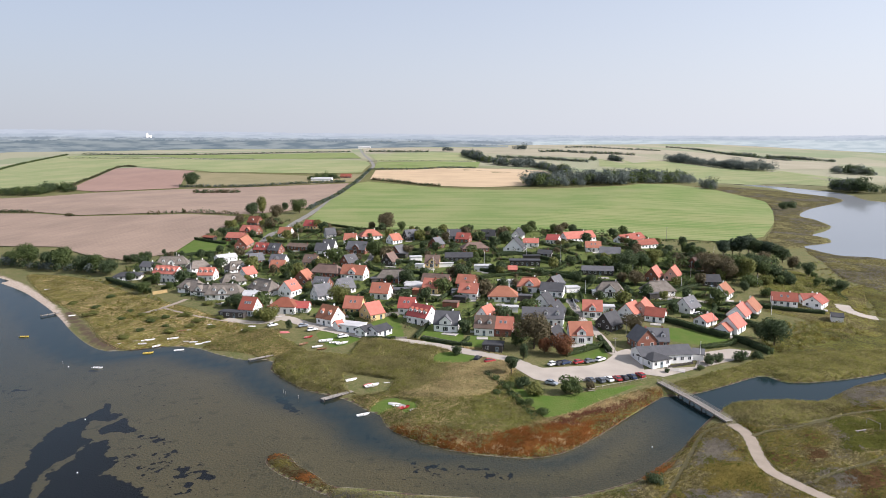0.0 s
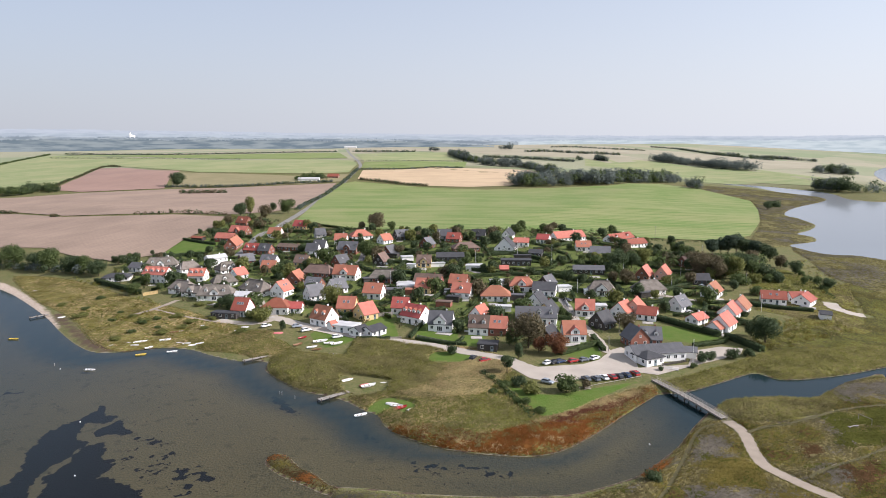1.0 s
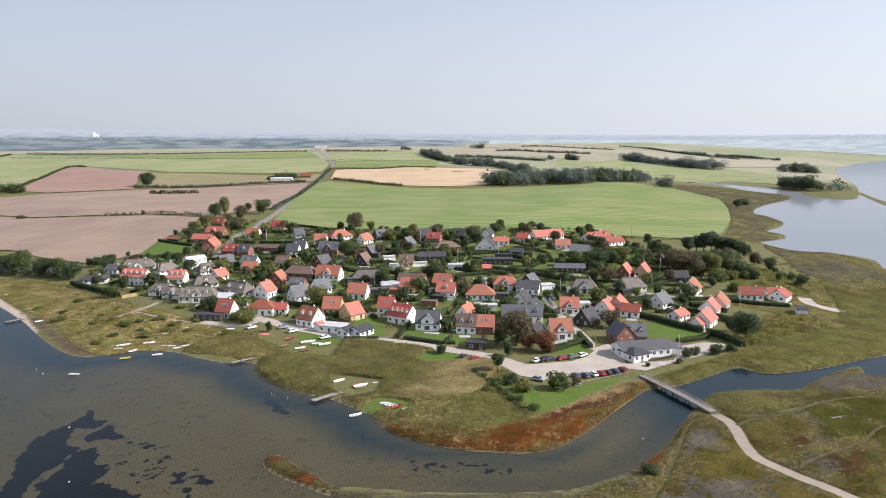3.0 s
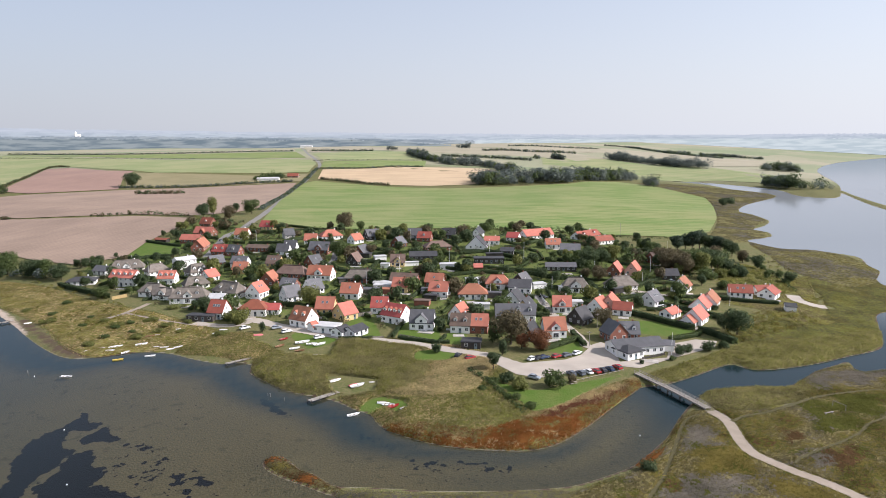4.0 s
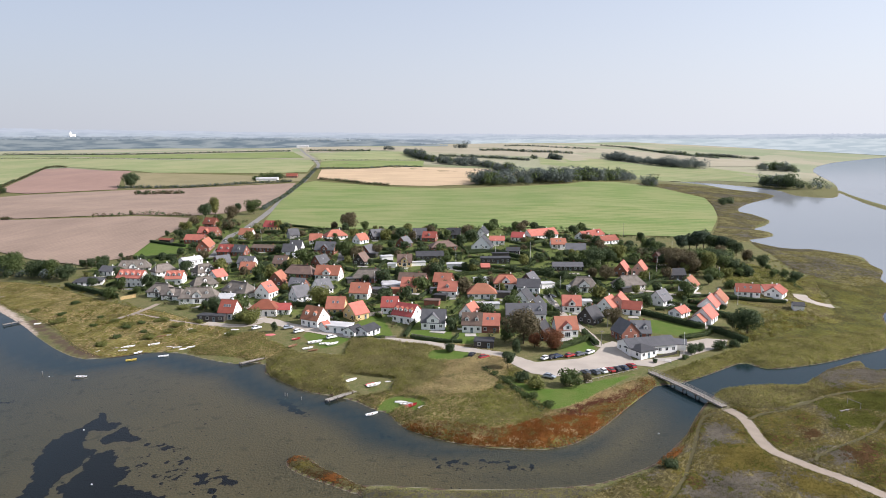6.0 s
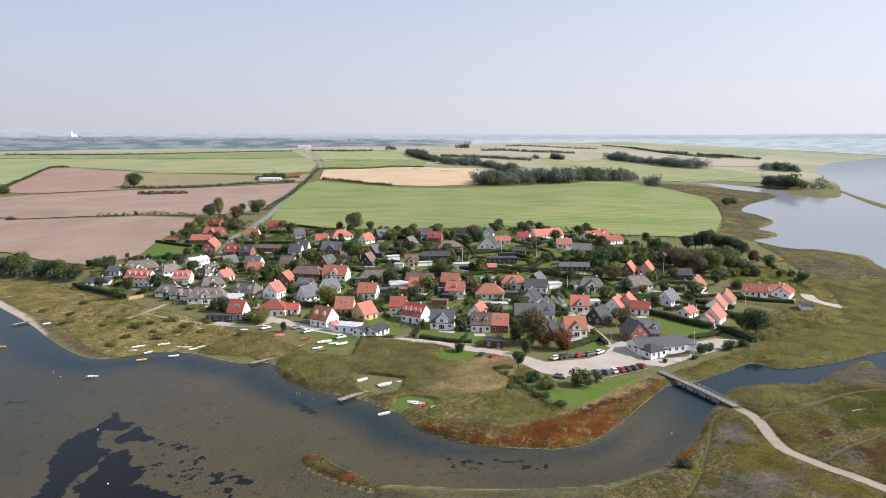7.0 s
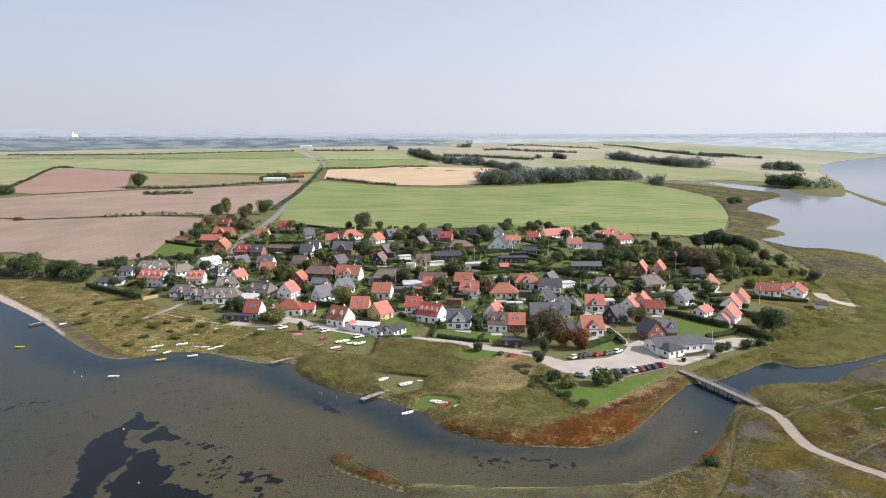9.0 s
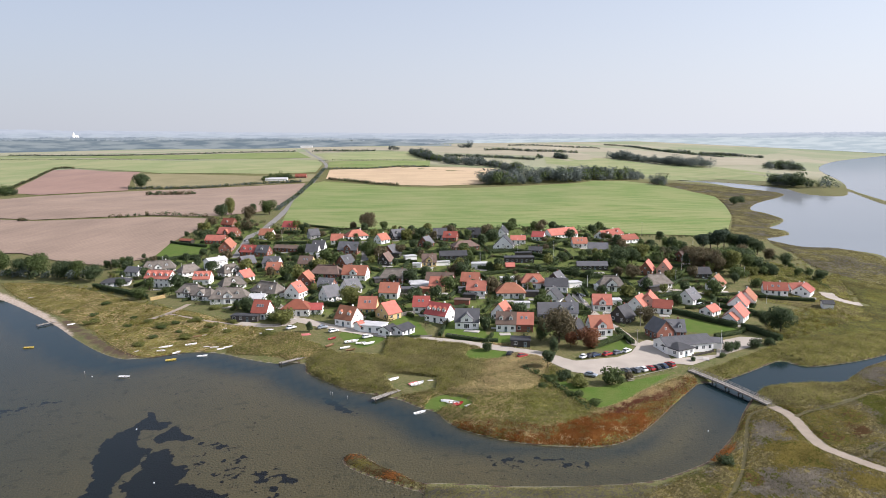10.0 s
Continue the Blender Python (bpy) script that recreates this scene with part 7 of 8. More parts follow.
def plot_hedges():
    """Hedges on the bounds between neighbouring plots, where nothing else stands."""
    rng = np.random.default_rng(21)
    X, Y = np.meshgrid(np.arange(lo[0], hi[0], 1.0), np.arange(lo[1], hi[1], 1.0))
    X, Y = X.ravel(), Y.ravel()
    k = inside(out, X, Y)
    X, Y = X[k], Y[k]
    d = np.hypot(X[:, None] - HOMES[:, 0], Y[:, None] - HOMES[:, 1])
    two = np.argsort(d, 1)[:, :2]
    gap = d[np.arange(len(X)), two[:, 1]] - d[np.arange(len(X)), two[:, 0]]
    edge = (gap < 1.3) & clear_of(X, Y)
    pairs = np.sort(two, 1)
    for a, b in np.unique(pairs[edge], axis=0):
        on = edge & (pairs[:, 0] == a) & (pairs[:, 1] == b)
        mid, way = (HOMES[a] + HOMES[b]) / 2, HOMES[b] - HOMES[a]
        along = np.array([-way[1], way[0]]) / np.hypot(*way)
        q = np.sort((X[on] - mid[0]) * along[0] + (Y[on] - mid[1]) * along[1])
        runs = np.split(q, np.where(np.diff(q) > 2.5)[0] + 1)
        run = max(runs, key=lambda r: r[-1] - r[0])
        if run[-1] - run[0] < 5 or rng.random() < 0.12:
            continue
        p0, p1 = mid + along * (run[0] + 0.4), mid + along * (run[-1] - 0.4)
        tall = float(rng.uniform(1.0, 2.3))
        shade = ("dark", "dark", "green")[int(rng.integers(3))]
        hedge([tuple(p0), tuple((p0 + p1) / 2 + rng.normal(0, 0.25, 2)), tuple(p1)], float(rng.uniform(0.8, 1.5)), tall, shade, "%s %s garden hedge between two plots" % ("tall" if tall > 1.7 else "low", "dark green" if shade == "dark" else "green"), int(rng.integers(999)))


plot_hedges()
V, F, M, base = [], [], [], 0
NORMALS.clear()
for x_, y_ in zip(gx[290:], gy[290:]):
    h_ = SCATTER.uniform(0.8, 3.2)
    v, f = leaf_cloud(SCATTER, crown_blobs(SCATTER, h_, h_ * 1.7, 0.0, 4), 46, 0.26)
    V.append(v + np.array([x_, y_, 0]))
    F.append(f + base)
    M.append(np.full(len(f), SCATTER.integers(4)))
    base += len(v)
V = np.vstack(V)
V[:, 2] += height(V[:, 0], V[:, 1])
under = from_arrays("garden_undergrowth", V, np.vstack(F), LEAVES["dark"], LEAVES["green"], LEAVES["copper"], LEAVES["dark"])
under.polygons.foreach_set("material_index", np.concatenate(M).astype(np.int32))
soft_normals(under, np.vstack(NORMALS))
tagged(new("garden_undergrowth", under), "mixed low shrubs and flower beds filling the gardens", "shrubs", kind="stuff")
reeds('lake_marsh', [(226, 480), (268, 528), (324, 622), (384, 742), (425, 842), (419, 920), (412, 1012), (440, 1085), (513.8, 1087.4), (571.4, 1029.2), (566, 906.3), (413.8, 703), (380.2, 625.5), (338.5, 577.9), (321.8, 527.6), (278.1, 491.6)], 0.25, 0.8, 0.7, ('heather', 'olive', 'reed'), 'grey-brown reed marsh beside the lake', 60, 0.7, size=3.0)
reeds('reed_bed', [(-55.4, 247.5), (-46, 259.8), (-33.5, 266.1), (-15.6, 267.3), (1.1, 262.1), (11.4, 252.8), (11.8, 228), (0.3, 208), (-14.1, 206.1), (-23, 209.1), (-28.4, 209.4), (-47.6, 222.1)], 8, 1.5, 0.2, ('lush', 'reed', 'reed'), 'tall green reeds along the inlet', 61, 0.6, tip=0.4)
reeds('dry_grass', [(-3.6, 236.3), (11.7, 255.6), (30.6, 242.5), (33.6, 230.9), (21.7, 204.4), (6.7, 199.7), (-7.1, 203.7), (-12.2, 215.4)], 9, 0.8, 0.18, ('straw', 'straw', 'reed'), 'tall dry straw-coloured grass', 62, 0.4, tip=0.4)
reeds('marsh_reeds', [(-23, 207.5), (-8.8, 205.9), (18.1, 204.9), (31.4, 225.2), (35.9, 202.5), (34.9, 181.5), (15.3, 168.7), (-0.9, 173), (-8.1, 182), (-16, 194.8)], 8, 1.1, 0.19, ('lush', 'reed', 'lush', 'straw'), 'mixed green and straw reeds', 63, 0.6, size=3.0, tip=0.4)
reeds('rusty_reeds', [(-11.4, 179.9), (-5.5, 175.3), (5.9, 167.4), (15.9, 164.3), (27.4, 162.3), (36.8, 165.7), (47.3, 173.4), (57.3, 182.0), (73.5, 200.7), (75.2, 210.2), (57.8, 200.5), (43.9, 191.5), (29.6, 183.3), (23.9, 180.1), (15.5, 178.7), (6.4, 182.8), (-1.4, 186.3), (-8.0, 185.0)], 9, 1.3, 0.2, ('reed', 'lush', 'reed', 'rust', 'maroon', 'straw'), 'olive and rust-brown autumn reeds fringing the water', 64, 0.45, size=1.2, tip=0.4, zones=[('rust', [(16.0, 166.4), (20.0, 173.4), (28.6, 179.4), (37.8, 182.4), (49.5, 186.9), (56.6, 189.7), (47.5, 176.1), (36.3, 166.6), (27.7, 163.4)]), ('rust', [(-9.9, 178.5), (-1.2, 171.8), (6.0, 168.4), (16.0, 165.1), (16.3, 166.3), (6.2, 169.9), (-1.0, 173.8), (-8.3, 180.6)]), ('maroon', [(35.0, 181.5), (43.2, 189.0), (53.7, 193.9), (65.3, 200.2), (70.9, 204.8), (68.7, 200.3), (53.5, 188.4), (40.7, 181.0)]), ('straw', [(29.6, 183.3), (44.5, 193.3), (57.8, 200.5), (75.2, 210.2), (73.3, 206.7), (56.2, 196.0), (42.9, 188.2), (30.2, 179.3)])])
reeds('reed_bed', [(-86.9, 263.1), (-79.4, 277.4), (-66.7, 281.7), (-49.4, 270.5), (-49.5, 253.2), (-59.2, 248.7), (-70.4, 254.6)], 8, 1.3, 0.2, ('reed', 'lush', 'straw'), 'green reeds by the landing place', 65, 0.5, tip=0.4)
reeds('meadow_grass', [(-244.4, 420.9), (-196.2, 396.3), (-142, 344.3), (-100.8, 309.3), (-71.3, 281.9), (-89.6, 265.4), (-121.9, 263.1), (-160.3, 314.1), (-201.6, 359.5)], 4, 0.5, 0.24, ('straw', 'moss', 'lush', 'reed', 'moss', 'straw', 'lush'), 'rough uneven shore meadow grass', 66, 0.6, size=2.4, tip=0.4)
reeds('reed_bed', [(77.6, 209.9), (95.7, 220.5), (114, 230.9), (133.2, 240.8), (153.1, 242.1), (176.2, 247.2), (201.1, 252.9), (183.5, 232.7), (148.3, 218.4), (121.3, 213.4), (115.3, 221.3), (86.7, 206)], 6.4, 1.5, 0.22, ('lush', 'reed', 'lush'), 'tall green reeds along the channel', 67, 0.5, tip=0.4)
reeds('marsh_grass', [(284, 496.8), (298.2, 473.1), (310.9, 428.4), (297.9, 375.5), (281.9, 348.8), (238.3, 322.3), (231.8, 347.6), (235.9, 382.2)], 1.6, 0.6, 0.5, ('olive', 'heather', 'olive', 'reed', 'moss'), 'grey-brown salt-marsh grass beside the bay', 68, 0.7, size=3.0)
reeds('salt_meadow', [(128.6, 240.9), (129.8, 249.2), (150.5, 265.6), (173.5, 272.8), (188.1, 275), (206.6, 301.9), (216.3, 325.3), (232.9, 350.8), (241, 325.8), (284.3, 351.7), (242.5, 290.8), (215, 274), (195.9, 247.2), (151.8, 240.2)], 1.6, 0.5, 0.45, ('moss', 'lush', 'olive', 'moss', 'reed'), 'mossy green salt meadow with reed tufts', 69, 0.75, size=2.4, tip=0.25)
reeds('rough_grass', [(190.9, 373.4), (215.5, 380), (212, 344.8), (199.8, 314.7), (188.6, 309.2), (186.5, 325.7), (170.8, 331.2)], 2, 0.5, 0.45, ('moss', 'lush', 'turf', 'reed'), 'rough uncut garden grass', 70, 0.6)
reeds('rough_grass', [(206.2, 331.4), (236.1, 351.4), (198.2, 289.4), (195.5, 272.8), (182.3, 257.8), (166.3, 263.2), (162.7, 284.1), (152.1, 296.8), (168.3, 307.4)], 2.5, 0.5, 0.3, ('moss', 'lush', 'olive', 'reed'), 'rough olive grass round the turning place', 76, 0.7, size=1.5, tip=0.4)
reeds('reed_bed', [(92.1, 197.9), (111.4, 200.4), (123.3, 197.4), (131, 203), (128, 190), (111.8, 181.5), (96.5, 178), (88.5, 181)], 7, 1.3, 0.22, ('lush', 'reed', 'olive'), 'green reeds on the near bank', 71, 0.5, tip=0.4)
reeds('heath_tufts', [(76.7, 179.3), (89, 181.1), (111.8, 180.2), (131, 204), (150, 213), (164, 213), (175.2, 187.7), (103.7, 121.4), (27.5, 132.5), (35.7, 141.7), (55.5, 152.6)], 9, 0.4, 0.18, ('heather', 'olive', 'reed', 'olive', 'moss', 'turf', 'brown'), 'grey heather, moss and olive grass tufts on the heath', 72, 0.8, size=1.6, tip=0.7, zones=[('heather', [(75.4, 169.8), (81.5, 164.3), (78.0, 157.6), (69.5, 156.8), (69.1, 161.5)]), ('heather', [(62.8, 142.7), (74.2, 141.4), (72.7, 135.5), (67.7, 130.6), (51.8, 133.1), (56.3, 138.2)]), ('heather', [(97.2, 149.3), (102.8, 148.5), (98.9, 141.4), (93.0, 139.3), (91.8, 143.9)]), ('heather', [(137.2, 207.9), (149.1, 207.0), (165.7, 209.7), (152.8, 194.2), (128.7, 193.1)]), ('moss', [(70.2, 153.9), (81.5, 153.6), (77.4, 143.2), (67.7, 142.5), (63.6, 145.5)]), ('moss', [(76.9, 138.9), (86.4, 136.1), (88.4, 127.6), (76.2, 129.3)]), ('brown', [(97.6, 162.5), (101.3, 160.7), (99.8, 157.0), (95.1, 156.3)]), ('brown', [(103.9, 150.0), (108.2, 149.4), (103.3, 142.2), (97.5, 139.5), (99.0, 144.4)]), ('turf', [(115.5, 177.3), (131.8, 184.3), (144.7, 184.4), (131.1, 168.1), (118.1, 162.0), (106.2, 161.8)])])
reeds('shore_grass', [(-21.3, 148.2), (1.8, 144.1), (30.3, 141.6), (27.5, 132.5), (-21.1, 140.1)], 9, 0.35, 0.18, ('heather', 'reed', 'heather'), 'pale tufted grass on the sandy shore', 73, 0.5, tip=0.6)
reeds('spit_grass', [(-42.3, 166.8), (-39.6, 171.5), (-31.6, 163.3), (-23.9, 154.8), (-20.1, 147.5), (-25.3, 149.1), (-36.2, 157.3)], 8, 0.6, 0.3, ('moss', 'olive', 'brown', 'rust'), 'green and rusty grass on the little spit', 74, 0.8)
reeds('rusty_reeds', [(52.1, 152.3), (59.4, 157.9), (63.8, 159.2), (61.3, 153.9), (54.1, 149.3)], 8, 1, 0.3, ('rust', 'rust'), 'rust-brown reeds on the bank', 75, 0.2)
thicket('scrub', [(-52.4, 243.7), (-33.3, 263.4), (-15.6, 263.7), (2, 258.4), (5.4, 235), (-6.7, 214.3), (-19.5, 211.9), (-30.3, 212.1), (-45.9, 223.3)], 420, 1.5, ('lush', 'reed', 'lush'), 'low green scrub among the reeds', 5)
thicket('scrub', [(-7.4, 198.1), (17.3, 200.1), (30.2, 219.4), (33.2, 202.7), (33.6, 182.8), (18.1, 175.4), (-0.3, 180.5)], 260, 1.3, ('lush', 'reed', 'lush'), 'low green scrub among the reeds', 6)
thicket('scrub', [(-176.8, 351.9), (-132.5, 317.1), (-98.7, 301.1), (-65.9, 276.9), (-51.9, 255.6), (-90.7, 269.7), (-117.1, 272.8), (-146.4, 297.9)], 300, 1.2, ('lush', 'reed', 'straw', 'lush'), 'low scrub on the shore meadow', 7)
thicket('scrub', [(81.2, 211.5), (103.8, 224), (132.8, 236.1), (164.3, 241), (188.5, 243.7), (179.2, 232.1), (136.8, 217.7), (116.4, 223.3), (88.2, 209.2)], 300, 1.6, ('lush', 'reed', 'lush'), 'dense green scrub along the channel', 8)
thicket('scrub', [(179.5, 356.6), (213, 369.9), (205.4, 325.6), (192.3, 298.9), (191, 317.9), (167.5, 325.3)], 150, 1.5, ('lush', 'reed', 'lush'), 'green scrub round the marsh gardens', 9)
thicket('scrub', [(135.3, 263.6), (152.2, 277.4), (176.7, 277.7), (180.9, 266), (152.9, 249.3), (128.6, 240.9)], 240, 1.5, ('lush', 'reed', 'moss'), 'green scrub at the edge of the salt meadow', 10)
thicket('scrub', [(245.8, 411.2), (227.6, 344.1), (206.5, 300.1), (200.7, 297.8), (213.8, 331.1), (229.8, 391.5)], 120, 1.3, ('lush', 'olive', 'lush'), 'scrub lining the bay marsh', 11)
thicket('scrub', [(-199.4, 403.7), (-166.9, 374.5), (-136.1, 342.4), (-116.2, 312.1), (-123.6, 298.2), (-146.8, 310.2), (-158.5, 326.9), (-148.9, 341.4), (-190.2, 382.6)], 260, 1.3, ('lush', 'moss', 'lush'), 'low green bushes on the shore meadow', 12)


# ---- bridge, jetties, boats, cars, poles ----
STEEL = material("galvanised_steel", (0.5, 0.5, 0.5), (0.38, 0.38, 0.38), 0.5, 1, 6, 0.02, metal=0.6)
RUBBER = material("tyre_rubber", (0.025, 0.025, 0.026), (0.04, 0.04, 0.04), 0.9, 2, 8, 0.05)
PAINTS = {
    "white": material("white_gelcoat", (0.78, 0.78, 0.76), (0.68, 0.68, 0.66), 0.3, 0.6, 4, 0.02, spec=0.5),
    "black": material("black_enamel", (0.02, 0.021, 0.025), (0.03, 0.03, 0.035), 0.2, 0.6, 4, 0.0, spec=0.6),
    "blue": material("dark_blue_enamel", (0.03, 0.05, 0.10), (0.025, 0.04, 0.08), 0.2, 0.6, 4, 0.0, spec=0.6),
    "grey": material("grey_enamel", (0.12, 0.135, 0.155), (0.10, 0.11, 0.125), 0.25, 0.6, 4, 0.0, spec=0.6),
    "silver": material("silver_enamel", (0.42, 0.46, 0.50), (0.36, 0.40, 0.44), 0.25, 0.6, 4, 0.0, metal=0.4, spec=0.6),
    "red": material("red_enamel", (0.36, 0.03, 0.03), (0.28, 0.025, 0.025), 0.25, 0.6, 4, 0.0, spec=0.6),
    "yellow": material("yellow_enamel", (0.62, 0.45, 0.08), (0.52, 0.38, 0.07), 0.35, 0.6, 4, 0.02, spec=0.5),
    "pink": material("faded_red_paint", (0.62, 0.20, 0.20), (0.52, 0.16, 0.16), 0.5, 0.6, 4, 0.02),
    "wood": material("varnished_wood", (0.25, 0.14, 0.07), (0.18, 0.10, 0.05), 0.4, 0.6, 6, 0.05),
}
FRESH = material('fresh_pine', (0.58, 0.42, 0.20), (0.50, 0.36, 0.17), 0.7, 1, 9, 0.1)
LAMP = material("lamp_lens", (0.7, 0.7, 0.68), (0.6, 0.6, 0.58), 0.1, 2, 8, 0.0, spec=0.6)


def loft(bm, sections, index=0):
    """A skin over cross-sections of equal point counts, with closed ends."""
    rows = [[bm.verts.new(p) for p in s] for s in sections]
    fs = []
    for a, b in zip(rows, rows[1:]):
        for i in range(len(a)):
            j = (i + 1) % len(a)
            fs.append(bm.faces.new((a[i], a[j], b[j], b[i])))
    fs += [bm.faces.new(rows[0][::-1]), bm.faces.new(rows[-1])]
    for f in fs:
        f.material_index = index
    bmesh.ops.recalc_face_normals(bm, faces=fs)


def car_body(estate):
    """Lower body with bonnet and tail; a rounded cabin of glass; a roof."""
    bm = bmesh.new()
    prof = [(-2.15, 0.72, 0.62), (-2.05, 0.86, 0.90), (-1.2, 0.88, 0.98), (1.0, 0.88, 0.95), (1.95, 0.84, 0.80), (2.15, 0.70, 0.60)]
    loft(bm, [[(x, -w, 0.30), (x, -w, z * 0.75), (x, -w * 0.9, z), (x, w * 0.9, z), (x, w, z * 0.75), (x, w, 0.30)] for x, w, z in prof])
    body = bm
    bm = bmesh.new()
    back = -2.0 if estate else -1.75
    loft(bm, [[(x, -w, 0.9), (x, -w * 0.86, z), (x, w * 0.86, z), (x, w, 0.9)] for x, w, z in ((back, 0.80, 0.97), (back + 0.45, 0.79, 1.40), (0.1, 0.79, 1.43), (0.95, 0.78, 0.95))])
    glass = bm
    bm = bmesh.new()
    loft(bm, [[(x, -w, z), (x, -w * 0.9, z + 0.07), (x, w * 0.9, z + 0.07), (x, w, z)] for x, w, z in ((back + 0.35, 0.66, 1.36), (back + 0.6, 0.70, 1.41), (0.0, 0.70, 1.42), (0.25, 0.64, 1.36))])
    return body, glass, bm


def wheel_mesh():
    bm = bmesh.new()
    tube(bm, (0, -0.11, 0), (0, 0.11, 0), 0.32, 0.32, 12)
    tyre = mesh_of(bm, "wheel", RUBBER)
    bm = bmesh.new()
    tube(bm, (0, -0.125, 0), (0, 0.125, 0), 0.19, 0.19, 10)
    return tyre, mesh_of(bm, "rim", STEEL)


def lens_mesh():
    bm = bmesh.new()
    stack(bm, [(0.06, 0.17, 0.0), (0.09, 0.19, 0.05), (0.06, 0.17, 0.12)])
    return mesh_of(bm, "headlight", LAMP)


WHEEL, LENS = wheel_mesh(), lens_mesh()
CAR_SHAPES = {}


def car(x, y, turn, paint, estate=False, what="parked on gravel"):
    key = (paint, estate)
    if key not in CAR_SHAPES:
        b, g, r = car_body(estate)
        CAR_SHAPES[key] = (mesh_of(b, "body", PAINTS[paint]), mesh_of(g, "cabin_glass", GLASS), mesh_of(r, "car_roof", PAINTS[paint]))
    c = new("car")
    c.matrix_basis = pose(x, y, float(height(x, y)) + 0.14, rz=turn)
    for n, me in zip(("body", "cabin_glass", "car_roof"), CAR_SHAPES[key]):
        put(n, me, c)
    for sx in (-1.3, 1.35):
        for sy in (-0.76, 0.76):
            put("rim", WHEEL[1], put("wheel", WHEEL[0], c, Matrix.Translation((sx, sy, 0.32))))
    for sy in (-0.6, 0.6):
        put("headlight", LENS, c, Matrix.Translation((2.06, sy, 0.6)))
    FOOTPRINTS.append((x, y, 2.4))
    return tagged(c, "%s %s %s" % (paint.replace("blue", "dark blue"), "estate car" if estate else "hatchback car", what), "car", "parked cars")


def boat(x, y, turn, L, paint, label, upturned=False, afloat=False, inside_="wood"):
    """An open boat: a hull with rim, thwarts, and a keel; turned over where it lies so."""
    b = new("boat")
    z = -0.12 * L / 4 if afloat else float(height(x, y)) + (0.1 if not upturned else 0.62 * L / 5)
    b.matrix_basis = pose(x, y, z, rx=180 if upturned else random.uniform(-8, 8) * (not afloat), rz=turn)
    s = L / 5
    secs = []
    for px_, w, zk, zt in ((-2.5, 0.70, 0.10, 0.62), (-1.6, 0.86, 0.02, 0.58), (0.0, 0.92, 0.0, 0.60), (1.4, 0.70, 0.05, 0.70), (2.2, 0.30, 0.22, 0.80), (2.5, 0.04, 0.55, 0.86)):
        k = 0.85
        secs.append([(px_ * s, -w * s, zt * s), (px_ * s, -w * 0.75 * s, (zk + 0.12) * s), (px_ * s, 0, zk * s), (px_ * s, w * 0.75 * s, (zk + 0.12) * s), (px_ * s, w * s, zt * s),
                     (px_ * s, w * k * s, zt * s), (px_ * s * 0.98, w * 0.62 * s, (zk + 0.2) * s), (px_ * s * 0.98, -w * 0.62 * s, (zk + 0.2) * s), (px_ * s, -w * k * s, zt * s)])
    bm = bmesh.new()
    loft(bm, secs)
    part("hull", bm, PAINTS[paint], b)
    for px_ in (-1.4, 0.2):
        bm = bmesh.new()
        box(bm, (px_ - 0.14) * s, -0.74 * s, 0.40 * s, (px_ + 0.14) * s, 0.74 * s, 0.46 * s)
        part("thwart", bm, PAINTS[inside_], b)
    bm = bmesh.new()
    box(bm, -2.3 * s, -0.03, -0.06 * s, 2.0 * s, 0.03, 0.06 * s)
    part("keel", bm, PAINTS[inside_], b)
    if afloat and L > 4.5:
        bm = bmesh.new()
        stack(bm, [(0.7 * s, 0.55 * s, 0.5 * s), (0.68 * s, 0.5 * s, 0.9 * s), (0.5 * s, 0.42 * s, 1.15 * s)])
        part("cuddy", bm, PAINTS["white"], b)
    return tagged(b, label, "boat", "small boats")


def jetty(a, b, w, top=0.75):
    """Planks on stringers and piles."""
    a, b = Vector((*a, top)), Vector((*b, top))
    L = (b - a).length
    j = new("jetty")
    j.matrix_basis = Matrix.Translation(a) @ pose(0, 0, 0, rz=math.degrees(math.atan2(b.y - a.y, b.x - a.x)))
    bm = bmesh.new()
    box(bm, 0, -0.06, -0.006, 0.38, w, 0.05)
    plank = mesh_of(bm, "plank", TIMBER)
    for k in range(int(L / 0.42)):
        put("plank", plank, j, Matrix.Translation((k * 0.42, -w / 2, random.uniform(-0.015, 0.015))))
    for s in (-1, 1):
        bm = bmesh.new()
        box(bm, 0, s * w * 0.35 - 0.08, -0.24, L, s * w * 0.35 + 0.08, -0.03)
        part("stringer", bm, TIMBER, j)
    bm = bmesh.new()
    tube(bm, (0, 0, -2.6), (0, 0, 0.45), 0.11, 0.10, 7)
    pile = mesh_of(bm, "pile", BARK)
    for k in range(int(L / 3) + 1):
        for s in (-1, 1):
            put("pile", pile, j, Matrix.Translation((min(k * 3 + 0.2, L - 0.1), s * (w / 2 + 0.14), 0)))
    return tagged(j, "weathered grey timber jetty on piles in shallow water", "jetty")


